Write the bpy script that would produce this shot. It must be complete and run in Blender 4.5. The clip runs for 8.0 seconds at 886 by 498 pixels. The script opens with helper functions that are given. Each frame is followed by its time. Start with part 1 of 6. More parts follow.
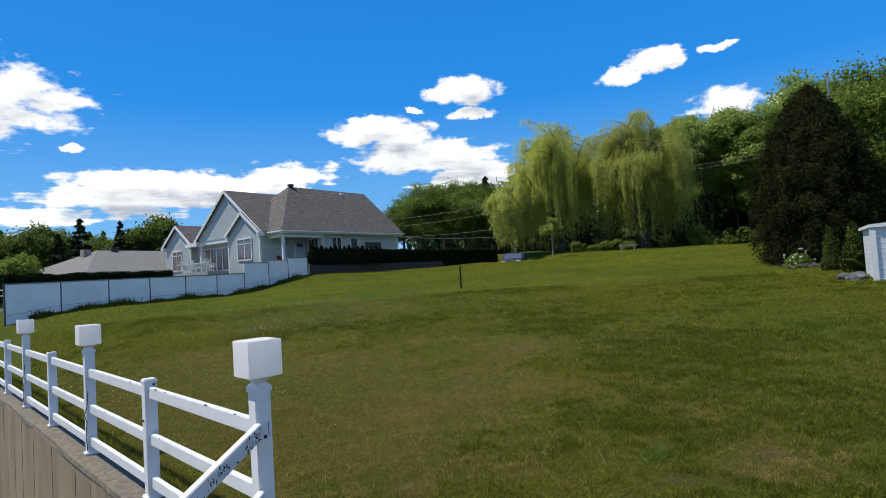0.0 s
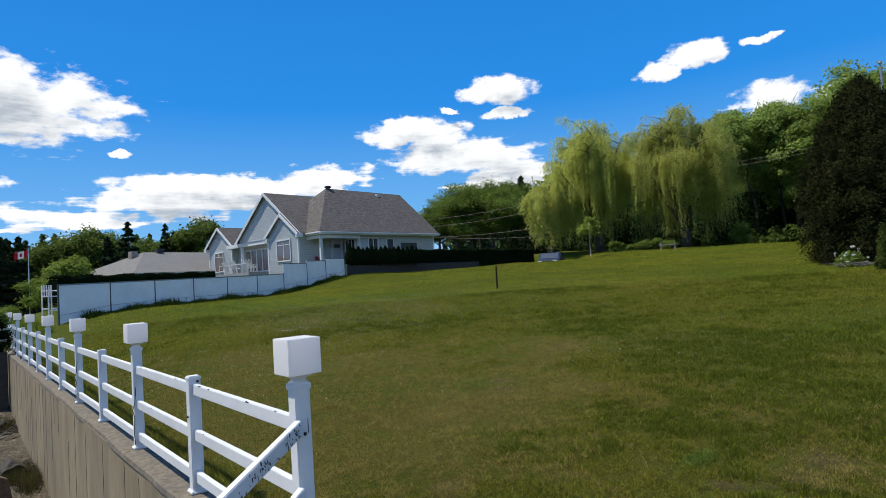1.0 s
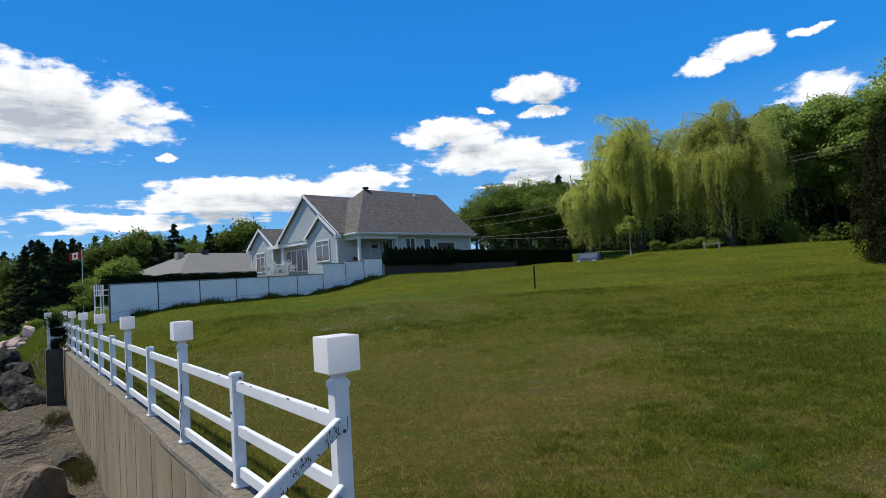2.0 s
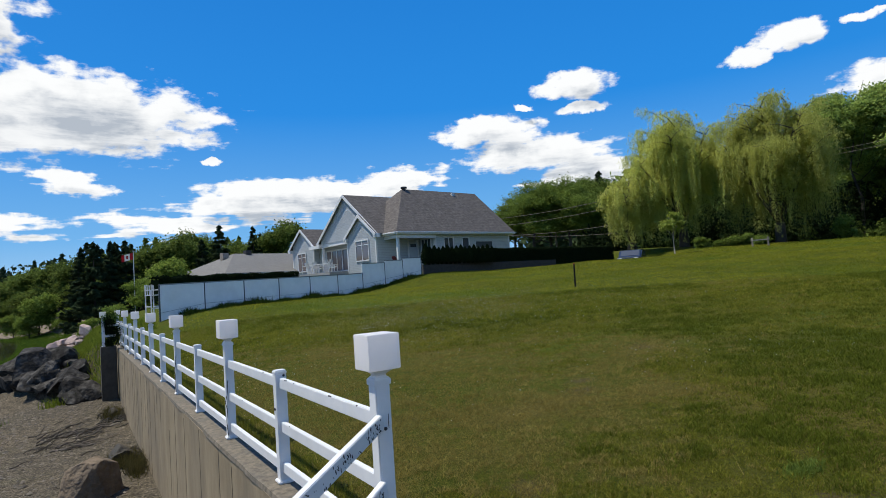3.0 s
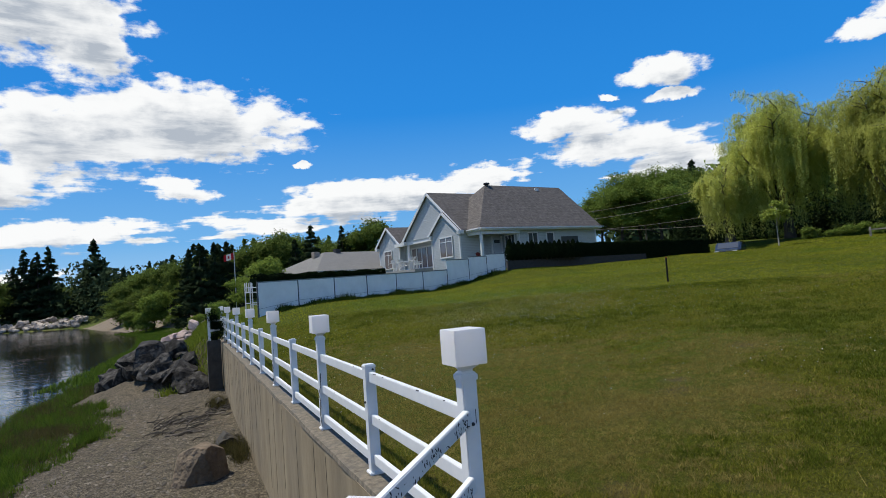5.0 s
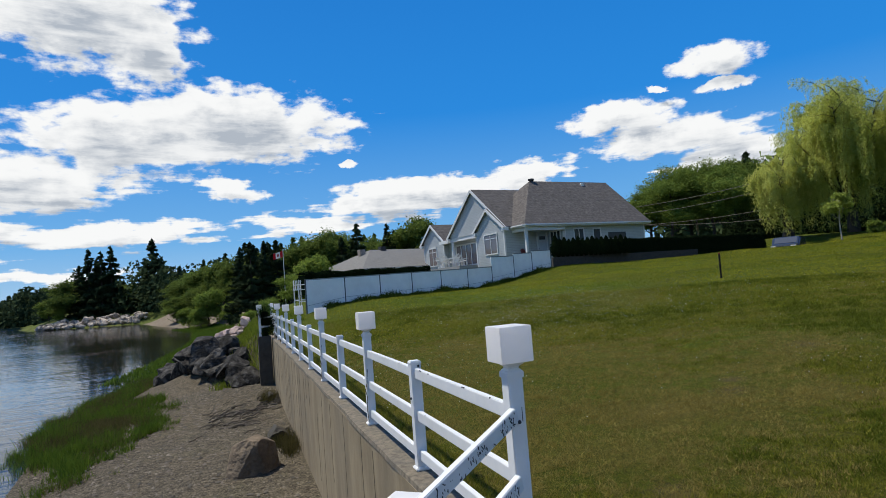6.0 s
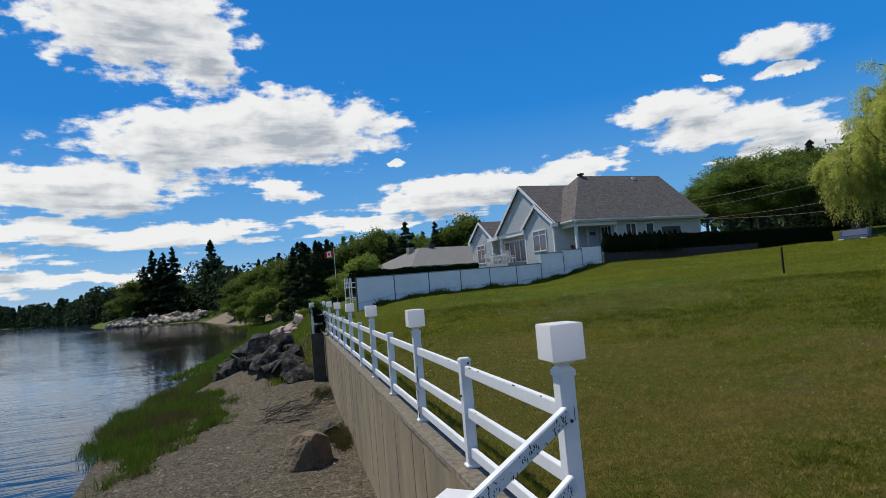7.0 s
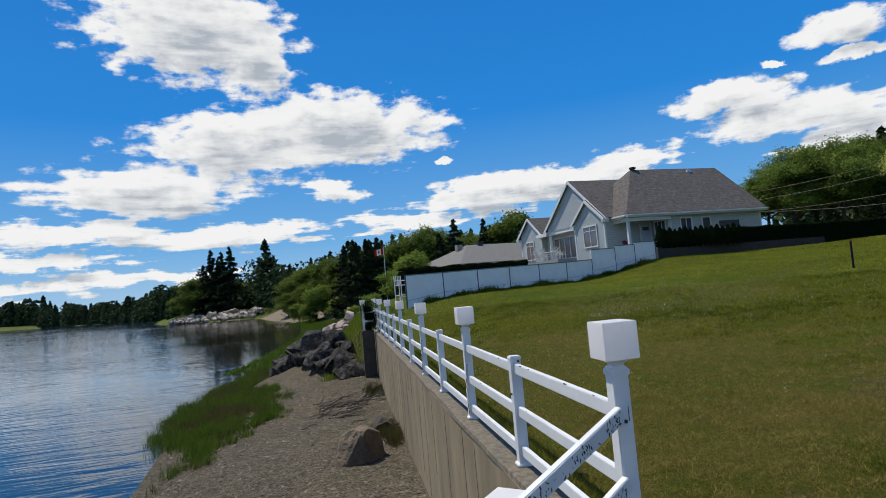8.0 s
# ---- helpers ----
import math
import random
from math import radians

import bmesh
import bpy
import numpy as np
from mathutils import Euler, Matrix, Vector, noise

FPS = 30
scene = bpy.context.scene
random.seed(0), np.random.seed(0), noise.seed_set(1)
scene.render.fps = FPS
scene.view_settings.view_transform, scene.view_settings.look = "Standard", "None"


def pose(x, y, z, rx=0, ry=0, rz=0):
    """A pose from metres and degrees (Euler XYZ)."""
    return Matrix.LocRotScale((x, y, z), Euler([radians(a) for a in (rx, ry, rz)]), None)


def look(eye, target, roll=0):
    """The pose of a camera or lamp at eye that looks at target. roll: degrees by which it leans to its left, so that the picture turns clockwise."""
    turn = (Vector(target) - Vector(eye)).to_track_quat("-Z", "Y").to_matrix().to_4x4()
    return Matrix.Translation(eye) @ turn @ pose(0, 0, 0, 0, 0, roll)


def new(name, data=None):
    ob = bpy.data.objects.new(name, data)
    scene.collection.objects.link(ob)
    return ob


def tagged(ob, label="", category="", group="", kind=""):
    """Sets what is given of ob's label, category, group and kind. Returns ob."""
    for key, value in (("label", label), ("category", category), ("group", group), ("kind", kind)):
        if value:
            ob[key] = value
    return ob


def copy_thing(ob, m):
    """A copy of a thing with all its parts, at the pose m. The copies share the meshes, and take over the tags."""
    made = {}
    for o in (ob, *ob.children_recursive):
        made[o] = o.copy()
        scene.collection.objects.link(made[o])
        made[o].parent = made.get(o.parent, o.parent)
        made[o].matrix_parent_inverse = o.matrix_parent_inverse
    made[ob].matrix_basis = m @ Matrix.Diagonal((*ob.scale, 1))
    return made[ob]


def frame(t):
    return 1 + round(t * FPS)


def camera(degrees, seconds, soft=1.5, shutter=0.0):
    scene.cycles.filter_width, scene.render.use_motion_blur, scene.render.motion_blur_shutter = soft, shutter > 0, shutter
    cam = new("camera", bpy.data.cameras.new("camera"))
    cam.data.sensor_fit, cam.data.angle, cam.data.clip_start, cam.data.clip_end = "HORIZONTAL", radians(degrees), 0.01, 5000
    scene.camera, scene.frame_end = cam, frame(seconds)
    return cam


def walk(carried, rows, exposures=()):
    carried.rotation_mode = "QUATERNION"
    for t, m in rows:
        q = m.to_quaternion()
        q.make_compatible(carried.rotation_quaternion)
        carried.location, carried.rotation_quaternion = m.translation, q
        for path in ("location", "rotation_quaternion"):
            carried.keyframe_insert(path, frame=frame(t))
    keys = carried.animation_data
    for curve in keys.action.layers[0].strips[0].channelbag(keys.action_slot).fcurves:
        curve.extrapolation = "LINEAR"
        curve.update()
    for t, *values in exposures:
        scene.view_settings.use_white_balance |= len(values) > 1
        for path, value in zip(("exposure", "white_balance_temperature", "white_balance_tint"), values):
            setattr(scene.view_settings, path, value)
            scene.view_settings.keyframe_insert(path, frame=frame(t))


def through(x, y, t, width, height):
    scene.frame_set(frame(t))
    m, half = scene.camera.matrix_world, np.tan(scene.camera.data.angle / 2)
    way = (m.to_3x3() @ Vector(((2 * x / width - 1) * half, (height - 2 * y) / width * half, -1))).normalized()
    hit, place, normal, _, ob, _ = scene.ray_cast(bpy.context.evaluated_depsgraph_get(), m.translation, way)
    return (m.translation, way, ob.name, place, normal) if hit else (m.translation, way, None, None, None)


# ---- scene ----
cam = camera(75.4, 8.0, soft=0.7)
# seconds, eye x y z, yaw, pitch, roll
ROWS = [
    (0.0, -1.502, -3.119, 1.646, -43.946, 2.521, 3.497),
    (0.5, -1.498, -3.108, 1.640, -42.152, 2.659, 3.527),
    (1.0, -1.494, -3.097, 1.636, -40.374, 2.772, 3.638),
    (1.5, -1.491, -3.087, 1.631, -38.551, 2.914, 3.610),
    (3.0, -1.481, -3.058, 1.620, -32.820, 3.166, 3.908),
    (3.5, -1.479, -3.050, 1.618, -30.822, 3.218, 4.098),
    (4.0, -1.476, -3.041, 1.615, -28.695, 3.290, 4.100),
    (4.5, -1.474, -3.034, 1.614, -26.564, 3.355, 4.226),
    (6.0, -1.469, -3.014, 1.611, -19.952, 3.451, 4.449),
    (6.5, -1.467, -3.008, 1.611, -17.575, 3.486, 4.580),
    (7.0, -1.466, -3.002, 1.611, -15.079, 3.579, 4.821),
    (7.5, -1.465, -2.998, 1.612, -12.611, 3.631, 4.872),
    (8.0, -1.465, -2.993, 1.614, -10.194, 3.722, 5.060),
]
walk(cam, [(t, pose(x, y, z, 90 + pitch, roll, yaw)) for t, x, y, z, yaw, pitch, roll in ROWS],
     exposures=[(0.0, 0.25, 6480, 9), (4.0, 0.13, 6490, 9), (6.5, 0.05, 6530, 9), (7.5, -0.1, 6550, 9), (8, 0.0, 6560, 9)])

# ---------------------------------------------------------------- sky and sun
SUN_BEARING, SUN_HEIGHT = -46.0, 62.0  # clockwise from +y, above the horizon
CLOUDS = [
    (-12.2, 24.8, 10.2, 5.0), (-6.7, 22.7, 4.4, 3.8), (0.4, 16.1, 13.3, 4.1), (-8.9, 14.8, 9.8, 3.7),
    (-16.9, 10.7, 10.3, 3.1), (0.5, 10.1, 4.0, 1.3), (-22.7, 7.2, 9.2, 1.4), (-9.5, 6.3, 10.3, 1.5),
    (-24.0, 4.9, 12.2, 1.0), (-15.5, 3.3, 10.0, 0.9), (-25.6, 2.6, 9.0, 0.9), (29.2, 10.0, 6.1, 1.8),
    (22.1, 9.4, 7.9, 2.0), (14.7, 8.4, 8.2, 2.3), (8.2, 6.9, 7.6, 2.0), (38.4, 14.4, 6.8, 1.5),
    (42.8, 11.8, 8.9, 2.2), (47.2, 9.3, 6.1, 2.3), (48.2, 15.4, 2.9, 0.6), (47.4, 17.8, 4.3, 1.7),
    (65.5, 18.3, 3.7, 1.5), (62.6, 17.3, 2.2, 1.0), (71.0, 18.2, 1.8, 0.4), (71.1, 13.1, 3.6, 1.9),
    (76.2, 13.3, 2.3, 0.8), (11.2, 12.2, 1.2, 0.4), (42.4, 16.2, 1.1, 0.3),
]


def nodes_of(owner):
    owner.use_nodes = True
    owner.node_tree.nodes.clear()
    return owner.node_tree


def add(tree, kind, ins=(), operation="", use_clamp=False, data_type="", blend_type=""):
    n = tree.nodes.new(kind)
    if data_type:
        n.data_type = data_type
    if blend_type:
        n.blend_type = blend_type
    if operation:
        n.operation = operation
    if use_clamp:
        n.use_clamp = True
    for key, v in (ins.items() if isinstance(ins, dict) else enumerate(ins)):
        if v is None:
            continue
        if isinstance(v, bpy.types.NodeSocket):
            tree.links.new(v, n.inputs[key])
        else:
            n.inputs[key].default_value = v
    return n


def maths(tree, op, *ins, clamp=False):
    return add(tree, "ShaderNodeMath", ins, operation=op, use_clamp=clamp).outputs[0]


def ramp(tree, fac, stops, smooth=False):
    n = tree.nodes.new("ShaderNodeValToRGB")
    tree.links.new(fac, n.inputs[0])
    n.color_ramp.interpolation = "EASE" if smooth else "LINEAR"
    while len(n.color_ramp.elements) < len(stops):
        n.color_ramp.elements.new(0.5)
    for el, (p, c) in zip(n.color_ramp.elements, stops):
        el.position, el.color = p, (*c, 1) if isinstance(c, tuple) else (c, c, c, 1)
    return n.outputs[0]


def cloud_group():
    """How dense the clouds are at a bearing and height in degrees."""
    g = bpy.data.node_groups.new("cloud_field", "ShaderNodeTree")
    g.interface.new_socket("Vector", in_out="INPUT", socket_type="NodeSocketVector")
    g.interface.new_socket("Value", in_out="OUTPUT", socket_type="NodeSocketFloat")
    gi, go = g.nodes.new("NodeGroupInput"), g.nodes.new("NodeGroupOutput")
    p = gi.outputs[0]
    big = add(g, "ShaderNodeTexNoise", {"Vector": p, "Scale": 0.22, "Detail": 5.0, "Roughness": 0.58})
    shift = add(g, "ShaderNodeVectorMath", [big.outputs["Color"], (0.5, 0.5, 0.5)], operation="SUBTRACT").outputs[0]
    shift = add(g, "ShaderNodeVectorMath", [shift, (5.5, 3.2, 0)], operation="MULTIPLY").outputs[0]
    q = add(g, "ShaderNodeVectorMath", [p, shift], operation="ADD").outputs[0]
    near = None
    for a, e, ra, re in CLOUDS:
        d = add(g, "ShaderNodeVectorMath", [q, (a, e, 0)], operation="SUBTRACT").outputs[0]
        d = add(g, "ShaderNodeVectorMath", [d, (1 / ra, 1 / re, 0)], operation="MULTIPLY").outputs[0]
        d = add(g, "ShaderNodeVectorMath", [d], operation="LENGTH").outputs["Value"]
        near = d if near is None else add(g, "ShaderNodeMath", [near, d, 0.25], operation="SMOOTH_MIN").outputs[0]
    fine = add(g, "ShaderNodeTexNoise", {"Vector": add(g, "ShaderNodeVectorMath", [p, (0.75, 1.5, 1)], operation="MULTIPLY").outputs[0], "Scale": 0.55, "Detail": 7.0, "Roughness": 0.56}).outputs[0]
    fine = maths(g, "MULTIPLY_ADD", fine, 1.35, -0.675)
    rows = add(g, "ShaderNodeTexNoise", {"Vector": add(g, "ShaderNodeVectorMath", [p, (0.09, 0.75, 1)], operation="MULTIPLY").outputs[0], "Scale": 1.0, "Detail": 5.0, "Roughness": 0.55}).outputs[0]
    low = ramp(g, maths(g, "DIVIDE", add(g, "ShaderNodeSeparateXYZ", [p]).outputs[1], 20.0, clamp=True), [(0.3, 1.0), (0.75, 0.12)])
    rows = maths(g, "MULTIPLY", maths(g, "MULTIPLY_ADD", rows, 3.0, -1.35), low)
    g.links.new(maths(g, "ADD", maths(g, "ADD", near, fine), rows), go.inputs[0])
    return g


world = bpy.data.worlds.new("sky")
scene.world = world
w = nodes_of(world)
coord = w.nodes.new("ShaderNodeTexCoord")
sky = add(w, "ShaderNodeTexSky")
sky.sky_type, sky.sun_disc, sky.sun_elevation, sky.sun_rotation = "NISHITA", False, radians(SUN_HEIGHT), radians(SUN_BEARING)
sky.altitude, sky.air_density, sky.dust_density, sky.ozone_density = 50, 1.0, 0.3, 2.5
sep = add(w, "ShaderNodeSeparateXYZ", [coord.outputs["Generated"]])
bearing = maths(w, "MULTIPLY", maths(w, "ARCTAN2", sep.outputs[0], sep.outputs[1]), 57.2958)
height = maths(w, "MULTIPLY", maths(w, "ARCSINE", sep.outputs[2]), 57.2958)
clear = ramp(w, maths(w, "DIVIDE", height, 60.0, clamp=True), [(0.0, (0.40, 0.64, 0.90)), (0.09, (0.16, 0.46, 0.88)), (0.28, (0.014, 0.265, 0.80)), (0.7, (0.004, 0.16, 0.60))])
clear = add(w, "ShaderNodeVectorMath", [clear, (7.7, 7.7, 7.7)], operation="MULTIPLY").outputs[0]
sky_mix = add(w, "ShaderNodeMix", data_type="RGBA")
sky_mix.inputs[0].default_value = 0.94
w.links.new(sky.outputs[0], sky_mix.inputs[6])
w.links.new(clear, sky_mix.inputs[7])
blue = sky_mix.outputs[2]
spot = add(w, "ShaderNodeCombineXYZ", [bearing, height, 0.0]).outputs[0]
field = cloud_group()


def clouds_at(dx, dy):
    v = add(w, "ShaderNodeVectorMath", [spot, (dx, dy, 0)], operation="ADD").outputs[0]
    n = add(w, "ShaderNodeGroup")
    n.node_tree = field
    w.links.new(v, n.inputs[0])
    return n.outputs[0]


dense = clouds_at(0, 0)
# broken cloud added to the unseen sky, overhead and behind, to lift fill light
round_about = add(w, "ShaderNodeTexNoise", {"Vector": coord.outputs["Generated"], "Scale": 2.6, "Detail": 7.0, "Roughness": 0.55, "Distortion": 0.3}).outputs[0]
aside = maths(w, "MAXIMUM", ramp(w, maths(w, "DIVIDE", maths(w, "ABSOLUTE", maths(w, "SUBTRACT", bearing, 28.0)), 180.0), [(0.53, 0.0), (0.64, 1.0)]),
              ramp(w, maths(w, "DIVIDE", height, 90.0, clamp=True), [(0.4, 0.0), (0.55, 1.0)]))
aside = maths(w, "MULTIPLY", aside, ramp(w, round_about, [(0.55, 0.0), (0.62, 1.0)]))
mask = maths(w, "MAXIMUM", ramp(w, dense, [(0.68, 1.0), (1.03, 0.0)], True), aside)
deep = ramp(w, clouds_at(-0.8, 1.4), [(-0.1, 1.0), (0.95, 0.0)], True)
layers = add(w, "ShaderNodeTexNoise", {"Vector": add(w, "ShaderNodeVectorMath", [spot, (0.10, 0.62, 1)], operation="MULTIPLY").outputs[0], "Scale": 1.0, "Detail": 5.0, "Roughness": 0.6}).outputs[0]
deep = maths(w, "MULTIPLY", deep, ramp(w, layers, [(0.36, 0.25), (0.6, 1.25)]), clamp=True)
tone = add(w, "ShaderNodeMix", data_type="RGBA")
w.links.new(deep, tone.inputs[0])
tone.inputs[6].default_value, tone.inputs[7].default_value = (7.9, 7.95, 8.0, 1), (3.7, 4.1, 4.7, 1)
full = add(w, "ShaderNodeMix", data_type="RGBA")
w.links.new(mask, full.inputs[0])
w.links.new(blue, full.inputs[6])
w.links.new(tone.outputs[2], full.inputs[7])
back = add(w, "ShaderNodeBackground", [full.outputs[2], 0.112])
w.links.new(back.outputs[0], add(w, "ShaderNodeOutputWorld").inputs[0])

sun = new("sun", bpy.data.lights.new("sun", "SUN"))
sun.data.energy, sun.data.angle, sun.data.color = 4.7, radians(0.6), (1.0, 0.94, 0.82)
sb, sh = radians(SUN_BEARING), radians(SUN_HEIGHT)
sun.matrix_world = look((80 * math.sin(sb) * math.cos(sh), 80 * math.cos(sb) * math.cos(sh), 80 * math.sin(sh)), (0, 0, 0))


# ---------------------------------------------------------------- materials
TONE_SCALE = 0.73  # paint and stone colours dimmed against the raised sun, so shade reads deeper


def duller(c, k=TONE_SCALE):
    return tuple(v * k for v in c)


def material(name, dark, light, scale=6.0, rough=0.7, bump=0.2, bump_scale=60.0, metal=0.0, stain=None, stain_scale=0.8, stain_amount=0.5,
             island=0.0, stretch=(1, 1, 1), depth=0.01, spec=0.5, tone_scale=TONE_SCALE):
    """Two tones mixed by fine grain, with larger stains, relief and some change from piece to piece."""
    dark, light, stain = duller(dark, tone_scale), duller(light, tone_scale), duller(stain, tone_scale) if stain else None
    m = bpy.data.materials.new(name)
    t = nodes_of(m)
    tc = t.nodes.new("ShaderNodeTexCoord")
    mp = add(t, "ShaderNodeMapping", {"Vector": tc.outputs["Object"], "Scale": stretch}).outputs[0]
    grain = add(t, "ShaderNodeTexNoise", {"Vector": mp, "Scale": scale, "Detail": 6.0, "Roughness": 0.65}).outputs[0]
    colour = ramp(t, grain, [(0.3, dark), (0.7, light)])
    if stain is not None:
        big = add(t, "ShaderNodeTexNoise", {"Vector": mp, "Scale": stain_scale, "Detail": 4.0, "Roughness": 0.6}).outputs[0]
        f = maths(t, "MULTIPLY", ramp(t, big, [(0.45, 0.0), (0.7, 1.0)]), stain_amount)
        mix = add(t, "ShaderNodeMix", data_type="RGBA")
        t.links.new(f, mix.inputs[0])
        t.links.new(colour, mix.inputs[6])
        mix.inputs[7].default_value = (*stain, 1)
        colour = mix.outputs[2]
    if island:
        geo, info = t.nodes.new("ShaderNodeNewGeometry"), t.nodes.new("ShaderNodeObjectInfo")
        r = maths(t, "FRACT", maths(t, "ADD", geo.outputs["Random Per Island"], info.outputs["Random"]))
        v = maths(t, "MULTIPLY_ADD", r, 2 * island, 1 - island)
        colour = add(t, "ShaderNodeHueSaturation", {"Value": v, "Color": colour}).outputs[0]
    p = add(t, "ShaderNodeBsdfPrincipled", {"Base Color": colour, "Roughness": rough, "Metallic": metal, "Specular IOR Level": spec})
    if bump:
        fine = add(t, "ShaderNodeTexNoise", {"Vector": mp, "Scale": bump_scale, "Detail": 4.0}).outputs[0]
        b = add(t, "ShaderNodeBump", {"Height": fine, "Strength": bump, "Distance": depth})
        t.links.new(b.outputs[0], p.inputs["Normal"])
    t.links.new(p.outputs[0], add(t, "ShaderNodeOutputMaterial").inputs[0])
    return m


def banded(name, dark, light, pitch, rough=0.6, lap=0.5, scale=3.0, spread=0.25, axis=2, tone_scale=TONE_SCALE, edge=0.55):
    """Courses of siding or shingles along the object's z, lapped, with change from course to course."""
    m = material(name, dark, light, scale, rough, 0, tone_scale=tone_scale)
    t = m.node_tree
    p = next(n for n in t.nodes if n.type == "BSDF_PRINCIPLED")
    tc = t.nodes.new("ShaderNodeTexCoord")
    z = add(t, "ShaderNodeSeparateXYZ", [tc.outputs["Object"]]).outputs[axis]
    rows = maths(t, "DIVIDE", z, pitch)
    saw = maths(t, "FRACT", rows)
    # each course's edge darkened in colour for the shade at the lap
    line = ramp(t, saw, [(0.0, edge), (0.16, 1.0), (1.0, 0.93)])
    if spread:
        cells = add(t, "ShaderNodeTexNoise", {"Vector": add(t, "ShaderNodeCombineXYZ", [
            maths(t, "MULTIPLY", add(t, "ShaderNodeSeparateXYZ", [tc.outputs["Object"]]).outputs[0], 2.2),
            maths(t, "MULTIPLY", add(t, "ShaderNodeSeparateXYZ", [tc.outputs["Object"]]).outputs[1], 2.2),
            maths(t, "MULTIPLY", maths(t, "FLOOR", rows), 3.7)]).outputs[0], "Scale": 1.4, "Detail": 2.0}).outputs[0]
        line = maths(t, "MULTIPLY", line, maths(t, "MULTIPLY_ADD", cells, 2 * spread, 1 - spread))
    old = p.inputs["Base Color"].links[0].from_socket
    new_c = add(t, "ShaderNodeMix", data_type="RGBA", blend_type="MULTIPLY")
    new_c.inputs[0].default_value = 1.0
    t.links.new(old, new_c.inputs[6])
    t.links.new(line, new_c.inputs[7])
    t.links.new(new_c.outputs[2], p.inputs["Base Color"])
    b = add(t, "ShaderNodeBump", {"Height": saw, "Strength": lap, "Distance": 0.02})
    t.links.new(b.outputs[0], p.inputs["Normal"])
    return m


def leaf_material(name, dark, light, through=0.35, gloss=0.35, patch=0.35, single=0.6):
    """Leaves that let some light through, each a little different, in lighter and darker masses."""
    m = bpy.data.materials.new(name)
    t = nodes_of(m)
    geo, tc, info = t.nodes.new("ShaderNodeNewGeometry"), t.nodes.new("ShaderNodeTexCoord"), t.nodes.new("ShaderNodeObjectInfo")
    big = add(t, "ShaderNodeTexNoise", {"Vector": tc.outputs["Object"], "Scale": patch, "Detail": 2.0}).outputs[0]
    f = maths(t, "ADD", maths(t, "MULTIPLY", geo.outputs["Random Per Island"], single), maths(t, "MULTIPLY", big, 1 - single))
    c = ramp(t, f, [(0.1, dark), (0.8, light)])
    c = add(t, "ShaderNodeHueSaturation", {"Value": maths(t, "MULTIPLY_ADD", info.outputs["Random"], 0.3, 0.85), "Color": c}).outputs[0]
    d = add(t, "ShaderNodeBsdfPrincipled", {"Base Color": c, "Roughness": 1 - gloss, "Specular IOR Level": 0.02})
    tr = add(t, "ShaderNodeBsdfTranslucent", [c])
    mx = add(t, "ShaderNodeMixShader", [through, d.outputs[0], tr.outputs[0]])
    t.links.new(mx.outputs[0], add(t, "ShaderNodeOutputMaterial").inputs[0])
    return m


def glass(name, tint=(0.03, 0.04, 0.05), rough=0.03):
    """Window glass over a dim room."""
    m = bpy.data.materials.new(name)
    t = nodes_of(m)
    p = add(t, "ShaderNodeBsdfPrincipled", {"Base Color": (*tint, 1), "Roughness": rough, "IOR": 1.5, "Specular IOR Level": 0.8})
    t.links.new(p.outputs[0], add(t, "ShaderNodeOutputMaterial").inputs[0])
    return m


def lamp_plastic():
    """Thin milky plastic that lets light through."""
    m = material("milky_plastic", (0.86, 0.84, 0.82), (0.91, 0.885, 0.865), 5, 0.4, 0.02, 30, tone_scale=1.0)
    t = m.node_tree
    p = next(n for n in t.nodes if n.type == "BSDF_PRINCIPLED")
    tr = add(t, "ShaderNodeBsdfTranslucent", [(0.91, 0.885, 0.865, 1)])
    mx = add(t, "ShaderNodeMixShader", [0.45, p.outputs[0], tr.outputs[0]])
    out = next(n for n in t.nodes if n.type == "OUTPUT_MATERIAL")
    t.links.new(mx.outputs[0], out.inputs[0])
    return m


VINYL = material("white_vinyl", (0.76, 0.77, 0.78), (0.84, 0.84, 0.83), 9, 0.38, 0.04, 40, stain=(0.6, 0.6, 0.56), stain_scale=2.5, stain_amount=0.25, tone_scale=0.86)
LAMP_WHITE = lamp_plastic()
# flake colour, reused for the shadow strip at the stair rail's end
FLAKE_AND_SHADOW = material("flaked_paint", (0.02, 0.02, 0.022), (0.06, 0.06, 0.065), 40, 0.8, 0.1)
CONCRETE = material("concrete", (0.25, 0.19, 0.108), (0.40, 0.315, 0.19), 3.0, 0.9, 0.35, 45, stain=(0.11, 0.09, 0.068), stain_scale=0.7, stain_amount=0.5, stretch=(1, 1, 0.35))
CONCRETE_TOP = material("weathered_concrete", (0.09, 0.074, 0.052), (0.28, 0.235, 0.17), 14, 0.95, 0.6, 70, stain=(0.12, 0.11, 0.09), stain_scale=3.0, stain_amount=0.6)
TRIM = material("white_trim", (0.68, 0.68, 0.67), (0.76, 0.76, 0.745), 3, 0.55, 0.03, tone_scale=0.9)
SIDING = banded("blue_grey_siding", (0.42, 0.445, 0.455), (0.48, 0.505, 0.51), 0.125, 0.55, 0.6, 2.0, 0.06, tone_scale=1.0, edge=0.5)
SHINGLES = banded("grey_brown_shingles", (0.056, 0.049, 0.045), (0.130, 0.115, 0.103), 0.165, 0.95, 0.5, 5.0, 0.6, tone_scale=1.0, edge=0.32)
SHINGLES_TAN = banded("tan_grey_shingles", (0.185, 0.178, 0.16), (0.25, 0.243, 0.225), 0.11, 0.95, 0.4, 9.0, 0.25)
